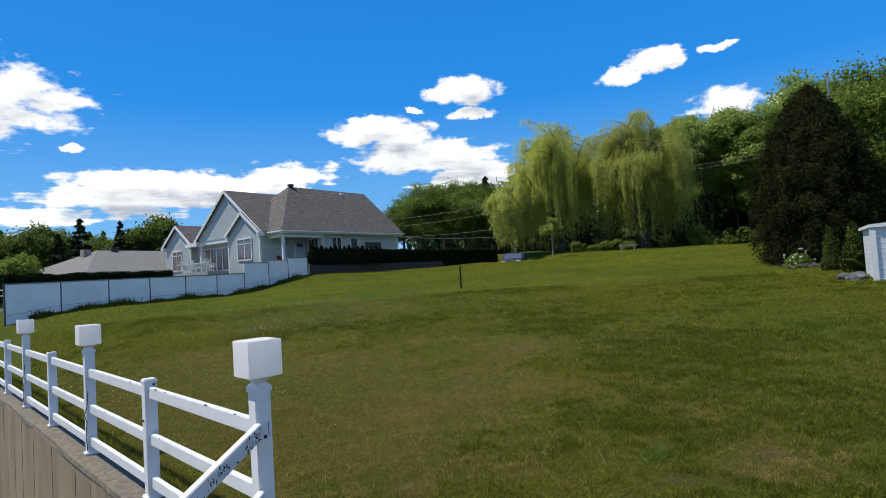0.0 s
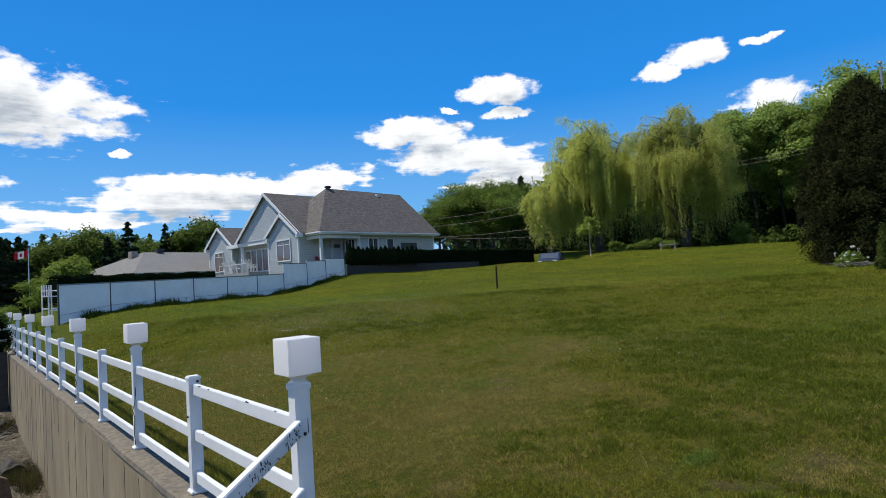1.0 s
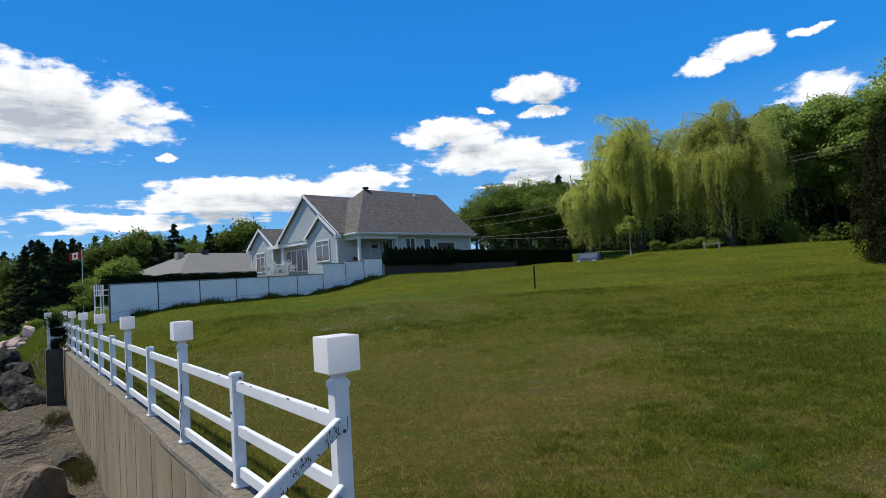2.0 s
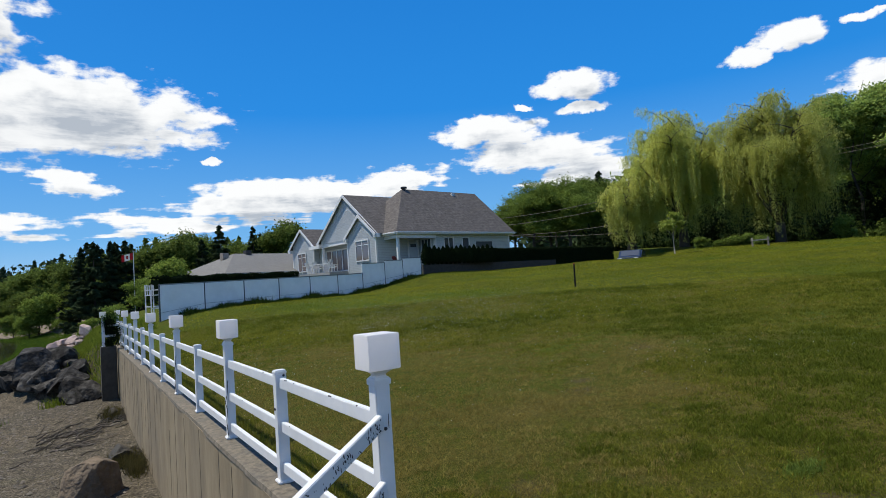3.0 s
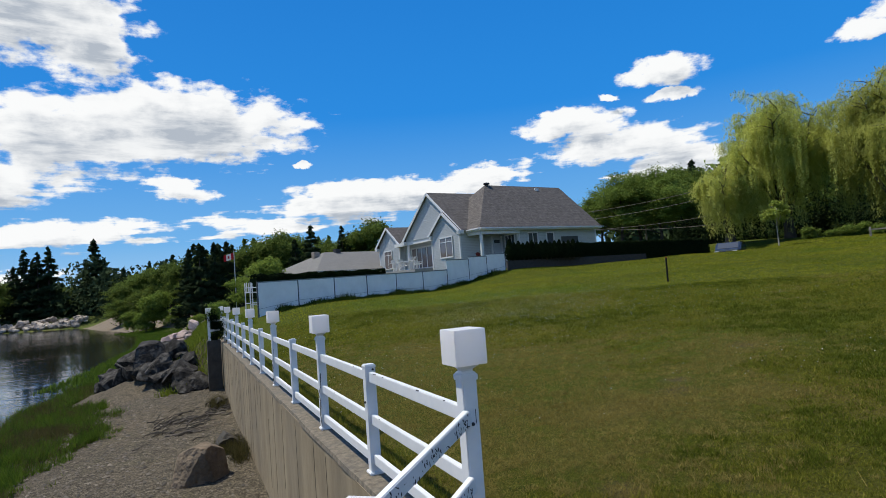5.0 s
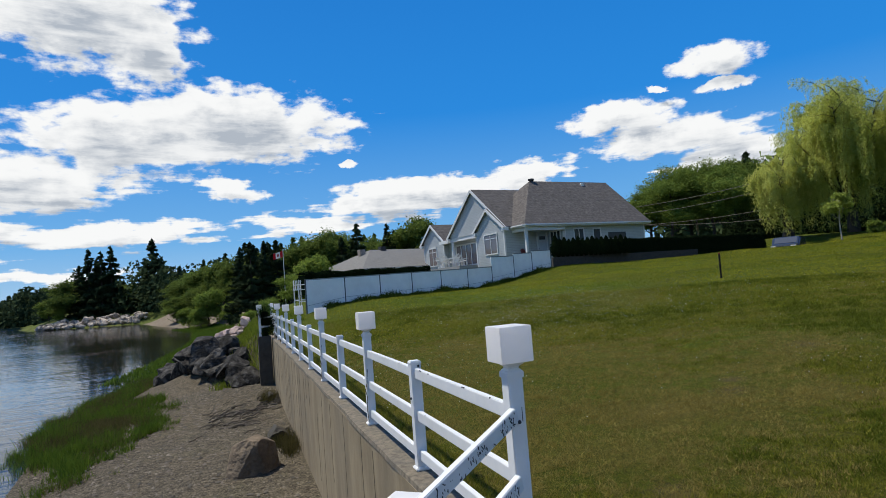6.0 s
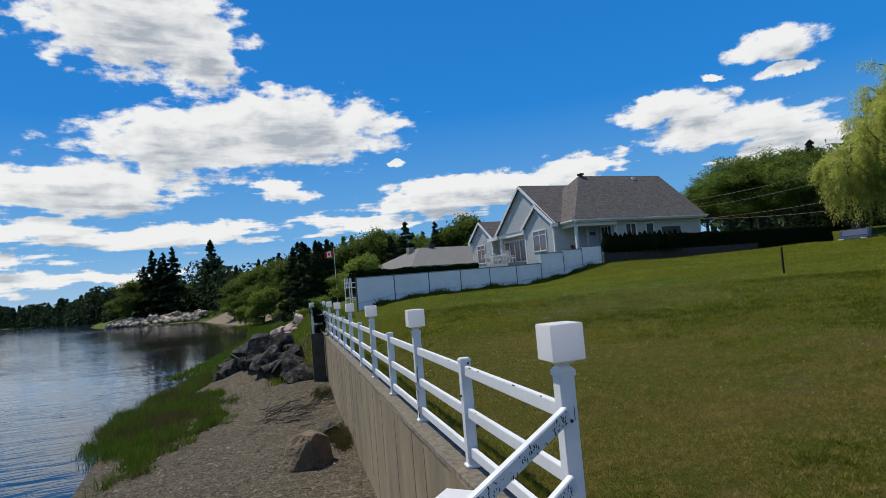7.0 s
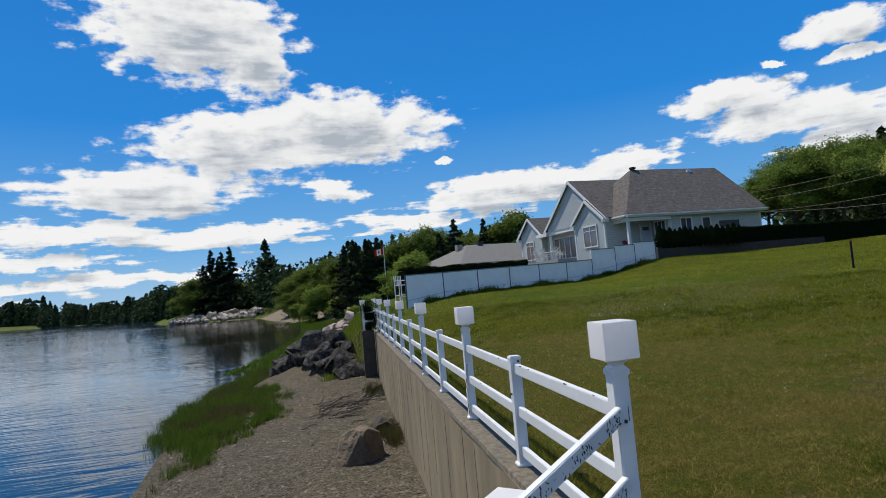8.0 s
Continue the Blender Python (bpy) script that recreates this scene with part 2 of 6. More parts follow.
TAUPE = banded("taupe_siding", (0.20, 0.185, 0.17), (0.26, 0.24, 0.22), 0.12, 0.6, 0.4, 2.0, 0.05)
GLASS = glass("window_glass", (0.075, 0.08, 0.09))
# lighter tint stands for curtains and for bright reflections in these panes
GLASS_CURTAIN_GLARE = glass("curtain_and_glare_glass", (0.15, 0.125, 0.125), 0.04)
DOOR = material("door_paint", (0.55, 0.6, 0.66), (0.62, 0.67, 0.72), 3, 0.45, 0.03)
DECK = material("deck_boards", (0.32, 0.32, 0.31), (0.42, 0.42, 0.41), 5, 0.8, 0.2)
PANEL = material("white_fence_slats", (0.80, 0.79, 0.76), (0.87, 0.86, 0.82), 2.0, 0.5, 0.05, 40, stain=(0.62, 0.61, 0.57), stain_scale=1.2, stain_amount=0.35, tone_scale=1.05)
STEEL = material("galvanised_steel", (0.32, 0.33, 0.34), (0.45, 0.46, 0.47), 8, 0.45, 0.1, 40, metal=0.8)
DARK_METAL = material("dark_metal", (0.03, 0.03, 0.03), (0.07, 0.06, 0.06), 8, 0.6, 0.1)
BARK = material("bark", (0.035, 0.028, 0.022), (0.095, 0.076, 0.06), 9, 0.95, 0.7, 25, depth=0.04, stretch=(1, 1, 0.25))
ROCK_DARK = material("dark_rock", (0.014, 0.0125, 0.0105), (0.048, 0.043, 0.036), 5, 0.85, 1.0, 7, stain=(0.21, 0.195, 0.17), stain_scale=2.6, stain_amount=0.65, island=0.3, depth=0.09, spec=0.15)
ROCK_TAN = material("tan_boulder", (0.115, 0.083, 0.052), (0.33, 0.245, 0.158), 3.5, 0.95, 1.0, 6, stain=(0.055, 0.042, 0.03), stain_scale=1.6, stain_amount=0.85, depth=0.12)
ROCK_PINK = material("pink_granite", (0.34, 0.24, 0.20), (0.52, 0.40, 0.35), 3, 0.85, 0.7, 8, island=0.3, depth=0.05)
ROCK_PALE = material("pale_rock", (0.20, 0.155, 0.115), (0.60, 0.52, 0.43), 2, 0.85, 0.7, 6, island=0.55, depth=0.08)
WOOD_GREY = material("driftwood", (0.10, 0.085, 0.07), (0.24, 0.21, 0.18), 12, 0.9, 0.5, 30)
WILLOW = leaf_material("willow_leaves", (0.30, 0.325, 0.06), (0.58, 0.60, 0.17), 0.55, 0.35, 0.6, 0.35)
MAPLE = leaf_material("broad_leaves", (0.06, 0.105, 0.02), (0.225, 0.295, 0.06), 0.45)
BANK_LEAF = leaf_material("dark_bank_leaves", (0.04, 0.068, 0.014), (0.165, 0.215, 0.045), 0.42)
LIME = leaf_material("fresh_leaves", (0.075, 0.12, 0.018), (0.22, 0.285, 0.055), 0.42)
SPRUCE = leaf_material("spruce_needles", (0.017, 0.030, 0.014), (0.058, 0.082, 0.036), 0.15, 0.15)
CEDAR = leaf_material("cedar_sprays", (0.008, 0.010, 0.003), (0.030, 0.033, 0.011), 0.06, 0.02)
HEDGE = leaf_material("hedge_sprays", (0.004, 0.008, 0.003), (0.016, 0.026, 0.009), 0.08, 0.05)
WOODS = leaf_material("woodland_leaves", (0.09, 0.145, 0.035), (0.32, 0.41, 0.10), 0.5)
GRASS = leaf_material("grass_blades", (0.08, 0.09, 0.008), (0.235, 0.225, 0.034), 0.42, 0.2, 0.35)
# upper-lawn greens raised so their colour carries the backlit sun
GRASS_FAR = leaf_material("sun_brightened_grass", (0.135, 0.15, 0.010), (0.37, 0.355, 0.04), 0.45, 0.2, 0.12)
GRASS_MID = leaf_material("sun_brightened_mown_grass", (0.09, 0.12, 0.008), (0.255, 0.29, 0.03), 0.42, 0.2, 0.12)
GRASS_DRY = leaf_material("dry_grass", (0.16, 0.125, 0.028), (0.34, 0.275, 0.08), 0.35, 0.2, 0.5)
MARSH = leaf_material("marsh_grass", (0.03, 0.064, 0.007), (0.125, 0.19, 0.026), 0.4, 0.15, 1.2)
MARSH_BROWN = leaf_material("brown_marsh_stems", (0.030, 0.030, 0.010), (0.12, 0.105, 0.04), 0.3, 0.15, 1.2)
BANK_GREEN = leaf_material("bank_grass_blades", (0.07, 0.10, 0.008), (0.21, 0.25, 0.035), 0.4, 0.2, 0.8)
PETAL = leaf_material("white_petals", (0.7, 0.7, 0.66), (0.85, 0.85, 0.82), 0.3)


def ground_material(name, tones, scales, rough=0.95, bump=0.5, bump_scale=30.0, depth=0.03, dry=None, cells=0.0, spots=()):
    """Soil or turf: three tones laid over one another by noises of three sizes, in metres."""
    m = bpy.data.materials.new(name)
    t = nodes_of(m)
    pos = t.nodes.new("ShaderNodeTexCoord").outputs["Object"]
    fine = add(t, "ShaderNodeTexNoise", {"Vector": pos, "Scale": scales[0], "Detail": 8.0, "Roughness": 0.75}).outputs[0]
    c = ramp(t, fine, [(0.38, tones[0]), (0.62, tones[1])])
    for k, (tone, s, lo, hi, amount) in enumerate(tones[2:]):
        if dry and k == 0:
            far = add(t, "ShaderNodeVectorMath", [pos, dry[0]], operation="DISTANCE").outputs["Value"]
            amount = maths(t, "MULTIPLY", ramp(t, maths(t, "DIVIDE", far, dry[1], clamp=True), [(0.3, 1.0), (1.0, 0.12)]), amount)
        n = add(t, "ShaderNodeTexNoise", {"Vector": pos, "Scale": s, "Detail": 7.0, "Roughness": 0.7, "Distortion": 0.4}).outputs[0]
        f = maths(t, "MULTIPLY", ramp(t, n, [(lo, 0.0), (hi, 1.0)]), amount)
        mx = add(t, "ShaderNodeMix", data_type="RGBA")
        t.links.new(f, mx.inputs[0])
        t.links.new(c, mx.inputs[6])
        g = ramp(t, fine, [(0.36, tuple(v * 0.45 for v in tone)), (0.64, tuple(min(1, v * 1.5) for v in tone))])
        t.links.new(g, mx.inputs[7])
        c = mx.outputs[2]
    for sx, sy, sr, _ in spots:
        far = add(t, "ShaderNodeVectorMath", [add(t, "ShaderNodeVectorMath", [pos, (1, 1, 0)], operation="MULTIPLY").outputs[0], (sx, sy, 0)], operation="DISTANCE").outputs["Value"]
        far = maths(t, "ADD", maths(t, "DIVIDE", far, sr * 1.5), maths(t, "MULTIPLY_ADD", fine, 3.0, -1.5))
        mx = add(t, "ShaderNodeMix", data_type="RGBA")
        t.links.new(ramp(t, far, [(0.15, 1.0), (0.6, 0.0)]), mx.inputs[0])
        t.links.new(c, mx.inputs[6])
        t.links.new(ramp(t, fine, [(0.3, (0.04, 0.032, 0.014)), (0.7, (0.15, 0.115, 0.055))]), mx.inputs[7])
        c = mx.outputs[2]
    if cells:
        for size, low in ((cells, 0.55), (cells * 0.35, 0.7)):
            v = add(t, "ShaderNodeTexVoronoi", {"Vector": pos, "Scale": size}).outputs["Color"]
            grey = add(t, "ShaderNodeSeparateColor", [v]).outputs[0]
            c = add(t, "ShaderNodeHueSaturation", {"Value": maths(t, "MULTIPLY_ADD", grey, 2 * (1 - low), low), "Color": c}).outputs[0]
    p = add(t, "ShaderNodeBsdfPrincipled", {"Base Color": c, "Roughness": rough, "Specular IOR Level": 0.05})
    b = add(t, "ShaderNodeBump", {"Height": add(t, "ShaderNodeTexNoise", {"Vector": pos, "Scale": bump_scale, "Detail": 6.0, "Roughness": 0.7}).outputs[0], "Strength": bump, "Distance": depth})
    t.links.new(b.outputs[0], p.inputs["Normal"])
    t.links.new(p.outputs[0], add(t, "ShaderNodeOutputMaterial").inputs[0])
    return m


# bare places in the turf: x, y, radius, weight
BARE = [(2.88, -1.52, 0.30, 1.6), (3.42, -1.6, 0.28, 1.5), (1.37, 0.35, 0.26, 1.5), (3.9, 2.2, 0.3, 1.1), (6.5, 3.3, 0.35, 1.2), (2.6, -1.2, 0.2, 1.0), (4.3, 2.6, 0.25, 1.0)]
LAWN = ground_material("mown_lawn", [(0.028, 0.038, 0.004), (0.095, 0.108, 0.011), ((0.12, 0.095, 0.024), 0.35, 0.42, 0.58, 0.85), ((0.055, 0.085, 0.008), 0.16, 0.46, 0.60, 0.85), ((0.075, 0.08, 0.012), 0.5, 0.52, 0.66, 0.6), ((0.11, 0.085, 0.036), 0.8, 0.64, 0.7, 0.4)], (30.0,), bump=1.0, bump_scale=60, depth=0.04, dry=((2.5, 4.0, 0.0), 11.0), spots=BARE)
GRAVEL = ground_material("shore_gravel", [(0.034, 0.029, 0.021), (0.142, 0.122, 0.090), ((0.115, 0.095, 0.066), 0.22, 0.48, 0.62, 0.75), ((0.085, 0.078, 0.045), 0.4, 0.55, 0.7, 0.6), ((0.05, 0.042, 0.033), 1.2, 0.58, 0.7, 0.6)], (26.0,), bump=1.0, bump_scale=40, cells=34.0)
FIELD = ground_material("far_grass", [(0.05, 0.065, 0.015), (0.10, 0.12, 0.03), ((0.14, 0.13, 0.05), 0.05, 0.5, 0.65, 0.6)], (1.2,), bump=0.3, bump_scale=4)
SAND = ground_material("pale_sand", [(0.13, 0.105, 0.078), (0.22, 0.185, 0.142), ((0.14, 0.12, 0.09), 0.12, 0.55, 0.7, 0.6)], (2.0,), bump=0.3, bump_scale=8)
CRACK = material("dark_joint", (0.08, 0.064, 0.045), (0.14, 0.112, 0.08), 20, 0.95, 0.1)
SEAWEED = material("dark_seaweed", (0.018, 0.014, 0.009), (0.06, 0.048, 0.03), 20, 0.8, 0.4, 40)
FLAG_RED = material("flag_red", (0.55, 0.02, 0.03), (0.62, 0.03, 0.04), 8, 0.8, 0.1)
CAR_PAINT = material("dark_blue_paint", (0.03, 0.05, 0.09), (0.04, 0.06, 0.11), 3, 0.25, 0.0)
RUBBER = material("tyre_rubber", (0.016, 0.016, 0.016), (0.03, 0.03, 0.03), 20, 0.9, 0.2, spec=0.1)
TIMBER_DARK = material("dark_timber", (0.035, 0.03, 0.026), (0.075, 0.065, 0.055), 8, 0.9, 0.4, 30)
# pillar colour taken down to carry the shade on its near face
PILLAR = material("shade_dark_stained_concrete", (0.05, 0.041, 0.030), (0.11, 0.09, 0.065), 5, 0.9, 0.4, 30, stain=(0.10, 0.088, 0.072), stain_scale=1.5, stain_amount=0.4)
EARTH = ground_material("dark_bank_earth", [(0.03, 0.026, 0.018), (0.08, 0.07, 0.045), ((0.07, 0.085, 0.02), 0.6, 0.5, 0.62, 0.7)], (6.0,), bump=0.7, bump_scale=12)
GRASS_GREEN = leaf_material("green_grass", (0.044, 0.063, 0.006), (0.145, 0.165, 0.020), 0.4, 0.2, 0.35)
POST_GREY = material("dull_grey_paint", (0.07, 0.075, 0.08), (0.12, 0.125, 0.13), 8, 0.6, 0.1)
YOUNG_CEDAR = leaf_material("young_cedar_sprays", (0.016, 0.026, 0.006), (0.075, 0.095, 0.02), 0.1, 0.05)


# ---------------------------------------------------------------- building blocks
def mesh_object(name, bm, mat, parent=None, label="", smooth=False):
    me = bpy.data.meshes.new(name)
    bm.normal_update()
    bm.to_mesh(me)
    bm.free()
    for x in (mat if isinstance(mat, list) else [mat]):
        me.materials.append(x)
    if smooth:
        me.polygons.foreach_set("use_smooth", [True] * len(me.polygons))
    ob = new(name, me)
    if parent is not None:
        ob.parent = parent
    if label:
        ob["label"] = label
    return ob


def part(name, bm, mat, parent, label="", smooth=False):
    return mesh_object(name, bm, mat, parent, label, smooth)


def thing(name, label, category, m=None, group="", kind=""):
    ob = new(name)
    ob.empty_display_size = 0.3
    if m is not None:
        ob.matrix_world = m
    return tagged(ob, label, category, group, kind)


def array_mesh(name, verts, faces, mat, parent=None, label="", smooth=False):
    """A mesh from arrays: verts n x 3, faces m x k (all with k corners)."""
    verts, faces = np.asarray(verts, np.float32), np.asarray(faces, np.int32)
    me = bpy.data.meshes.new(name)
    m, k = faces.shape
    me.vertices.add(len(verts))
    me.vertices.foreach_set("co", verts.ravel())
    me.loops.add(m * k)
    me.loops.foreach_set("vertex_index", faces.ravel())
    me.polygons.add(m)
    me.polygons.foreach_set("loop_start", np.arange(0, m * k, k, dtype=np.int32))
    me.polygons.foreach_set("loop_total", np.full(m, k, np.int32))
    if smooth:
        me.polygons.foreach_set("use_smooth", np.ones(m, bool))
    me.update()
    me.validate()
    for x in (mat if isinstance(mat, list) else [mat]):
        me.materials.append(x)
    ob = new(name, me)
    if parent is not None:
        ob.parent = parent
    if label:
        ob["label"] = label
    return ob


def box(bm, x0, x1, y0, y1, z0, z1, bevel=0.0, m=None):
    b = bmesh.new() if bevel else bm
    r = bmesh.ops.create_cube(b, size=1.0)
    bmesh.ops.scale(b, vec=(x1 - x0, y1 - y0, z1 - z0), verts=r["verts"])
    bmesh.ops.translate(b, vec=((x0 + x1) / 2, (y0 + y1) / 2, (z0 + z1) / 2), verts=r["verts"])
    if bevel:
        bmesh.ops.bevel(b, geom=b.edges[:], offset=bevel, segments=2, affect="EDGES", clamp_overlap=True)
    if m is not None:
        bmesh.ops.transform(b, matrix=m, verts=b.verts[:] if bevel else r["verts"])
    if bevel:
        join(bm, b)
    return bm


def join(bm, other):
    me = bpy.data.meshes.new("tmp")
    other.to_mesh(me)
    other.free()
    bm.from_mesh(me)
    bpy.data.meshes.remove(me)


def boxed(*args, **kw):
    return box(bmesh.new(), *args, **kw)


def beam(bm, a, b, w, h, bevel=0.0):
    """A bar of width w and height h from a to b, its sides upright."""
    a, b = Vector(a), Vector(b)
    d = b - a
    x = d.normalized()
    y = Vector((0, 0, 1)).cross(x)
    y = y.normalized() if y.length > 1e-5 else Vector((0, 1, 0))
    z = x.cross(y)
    m = Matrix((x, y, z)).transposed().to_4x4()
    m.translation = (a + b) / 2
    return box(bm, -d.length / 2, d.length / 2, -w / 2, w / 2, -h / 2, h / 2, bevel, m)


def prism(bm, outline, axis_a, axis_b, depth_axis, d0, d1):
    """A flat outline in the axes a, b, pushed from d0 to d1 along the third."""
    rows = []
    for d in (d0, d1):
        row = []
        for p in outline:
            co = [0, 0, 0]
            co[axis_a], co[axis_b], co[depth_axis] = p[0], p[1], d
            row.append(bm.verts.new(co))
        rows.append(row)
    n = len(outline)
    bm.faces.new(rows[0])
    bm.faces.new(rows[1][::-1])
    for i in range(n):
        bm.faces.new((rows[0][i], rows[0][(i + 1) % n], rows[1][(i + 1) % n], rows[1][i]))
    bmesh.ops.recalc_face_normals(bm, faces=bm.faces[:])
    return bm


def tube(bm, points, radii, sides=7):
    """A round limb through the points, tapering."""
    rings = []
    for i, (p, r) in enumerate(zip(points, radii)):
        p = Vector(p)
        d = (Vector(points[min(i + 1, len(points) - 1)]) - Vector(points[max(i - 1, 0)])).normalized()
        s = d.cross(Vector((0.31, 0.87, 0.12))).normalized()
        u = d.cross(s)
        rings.append([bm.verts.new(p + r * (math.cos(k * 2 * math.pi / sides) * s + math.sin(k * 2 * math.pi / sides) * u)) for k in range(sides)])
    for a, b in zip(rings, rings[1:]):
        for k in range(sides):
            bm.faces.new((a[k], a[(k + 1) % sides], b[(k + 1) % sides], b[k]))
    bm.faces.new(rings[0][::-1])
    bm.faces.new(rings[-1])
    return bm


def boulder(bm, centre, size, seed, rough=0.35, detail=2, cut=(0.45, 0.8), faces=()):
    """A broken stone: a ball pushed in by noise and cut by a few planes."""
    b = bmesh.new()
    bmesh.ops.create_icosphere(b, subdivisions=detail, radius=1.0)
    r = random.Random(seed)
    cuts = [(Vector((r.uniform(-1, 1), r.uniform(-1, 1), r.uniform(-0.7, 1))).normalized(), r.uniform(*cut)) for _ in range(9)]
    cuts = [(Vector(n).normalized(), d) for n, d in faces] or cuts
    off = Vector((r.uniform(-50, 50), r.uniform(-50, 50), 0))
    for v in b.verts:
        p = v.co * (1 + rough * noise.noise(v.co * 1.3 + off) + 0.1 * rough * noise.noise(v.co * 5 + off))
        for n, d in cuts:
            over = p.dot(n) - d
            if over > 0:
                p = p - n * over * 0.94
        v.co = p
    bmesh.ops.transform(b, matrix=Matrix.LocRotScale(centre, Euler((0, 0, 0)) if faces else Euler((r.uniform(-0.4, 0.4), r.uniform(-0.4, 0.4), r.uniform(0, 6.3))), Vector(size)), verts=b.verts[:])
    join(bm, b)
    return bm


# ---------------------------------------------------------------- the lie of the land
WATER = -2.5
SHORE = [(-6.0, -60), (-5.6, -20), (-5.8, 4), (-6.5, 12), (-7.4, 19), (-7.6, 25), (-6.4, 31), (-4.9, 42), (-3.5, 62), (-4.5, 86), (-10, 104), (-17, 128), (-24, 157),
         (-50, 172), (-58, 190), (-70, 240), (-115, 330), (-240, 470), (-430, 590), (-1000, 760), (-4000, 1500)]


def smooth(a, b, x):
    t = np.clip((x - a) / (b - a), 0, 1)
    return t * t * (3 - 2 * t)


def inland(x, y):
    """Metres from the water's edge, minus over water."""
    x, y = np.asarray(x, float), np.asarray(y, float)
    best, side = np.full(x.shape, 1e9), np.ones(x.shape)
    for (ax, ay), (bx, by) in zip(SHORE, SHORE[1:]):
        dx, dy = bx - ax, by - ay
        t = np.clip(((x - ax) * dx + (y - ay) * dy) / (dx * dx + dy * dy), 0, 1)
        d = np.hypot(x - ax - t * dx, y - ay - t * dy)
        s = np.where((x - ax) * dy - (y - ay) * dx > 0, 1.0, -1.0)
        near = d < best
        best, side = np.where(near, d, best), np.where(near, s, side)
    return best * side


def lawn_height(x, y):
    x, y = np.clip(np.asarray(x, float), 0, 44), np.asarray(y, float)
    v = np.clip(y, 0, 32) / 25
    s = 1 - np.exp(-x / 2)
    z = -0.06 + 0.0494 * x + 0.00017 * x * x - 0.0183 * x * v + 0.000195 * x * x * v + s * v * v * (1.478 - 0.454 * v)
    z = z + 0.30 * np.exp(-((x - 2.0) ** 2 + (y - 23.5) ** 2) / 14) - 0.25 * np.exp(-((x - 12.0) ** 2 + (y - 27.0) ** 2) / 16)
    z = z + 0.30 * np.exp(-((x - 18.5) ** 2 + (y - 30.5) ** 2) / 16)
    z = z - 1.05 * np.exp(-((x - 35.5) ** 2 + (y - 26.7) ** 2) / 5)
    return z + 0.03 * np.sin(x * 0.9 + 0.4 * y) * np.sin(0.7 * y - 0.2 * x) * smooth(1, 5, x)


def ground_height(x, y):
    x, y = np.asarray(x, float), np.asarray(y, float)
    d = inland(x, y)
    beach = WATER + 0.07 * d + 0.30 * smooth(17, 22, y) * smooth(1.5, 6, d)
    bank = WATER + 2.7 * smooth(0, 9, d) + 1.6 * smooth(10, 60, d)
    bank = np.where(d < 0, WATER + 0.10 * d, bank)
    left = np.where(d < 0, beach, beach + (bank - beach) * smooth(22.0, 26.0, y))
    right = lawn_height(x, y) + (bank - lawn_height(x, y)) * smooth(36, 70, y) * smooth(30, 5, x)
    z = np.where(x >= -0.05, right, left)
    z = np.where((x < 0) & (y > 21.0), left + (right - left) * smooth(-1.2, 0, x) * smooth(21.0, 23.0, y), z)
    return np.maximum(z, -6.0)


def axis(parts):
    out = []
    for a, b, n in parts:
        out += list(np.linspace(a, b, n, endpoint=False))
    return np.array(out + [parts[-1][1]])


gx = axis([(-3500, -600, 8), (-600, -120, 24), (-120, -30, 30), (-30, -8, 28), (-8, -0.2, 36), (-0.2, -0.06, 1), (-0.06, 0.02, 1), (0.02, 20, 60), (20, 50, 40), (50, 140, 20), (140, 600, 20), (600, 3500, 8)])
gy = axis([(-3000, -200, 6), (-200, -30, 12), (-30, -4, 20), (-4, 30, 120), (30, 60, 60), (60, 200, 60), (200, 700, 30), (700, 4000, 12)])
GX, GY = np.meshgrid(gx, gy)
GZ = ground_height(GX, GY)
nx = len(gx)
idx = np.arange(len(gx) * len(gy)).reshape(len(gy), nx)
faces = np.stack([idx[:-1, :-1], idx[:-1, 1:], idx[1:, 1:], idx[1:, :-1]], -1).reshape(-1, 4)
ground = array_mesh("ground", np.stack([GX, GY, GZ], -1).reshape(-1, 3), faces, [LAWN, GRAVEL, FIELD, SAND, EARTH], smooth=True)
cx, cy = (GX[:-1, :-1] + GX[1:, 1:]).ravel() / 2, (GY[:-1, :-1] + GY[1:, 1:]).ravel() / 2
cd = inland(cx, cy)
slot = np.where((cx > -0.1) & (cy < 45) & (cx < 60), 0, 2)
slot = np.where((cx < -0.1) & (cy < 21.2) | (cd < 3) & (cy < 60), 1, slot)
slot = np.where((cd < 9) & (cy > 60) & (cy < 150), 3, slot)
slot = np.where((cx < 0.3) & (cy > 21.2) & (cy < 60) & (cd > 4 + 2 * (cy < 26)), 4, slot)
slot = np.where((cx < -0.1) & (cy > 21.2) & (cy < 60) & (slot == 2), 1, slot)
ground.data.polygons.foreach_set("material_index", slot.astype(np.int32))
tagged(ground, "sloping mown lawn with dry patches above a gravel shore", "ground", kind="structure")


def h(x, y):
    return float(ground_height(np.array([x]), np.array([y]))[0])


def site(bearing_deg, metres):
    """A place by its bearing from the head of the stairs, clockwise from +y, and its distance."""
    a = radians(bearing_deg)
    return -1.475 + metres * math.sin(a), -3.035 + metres * math.cos(a)


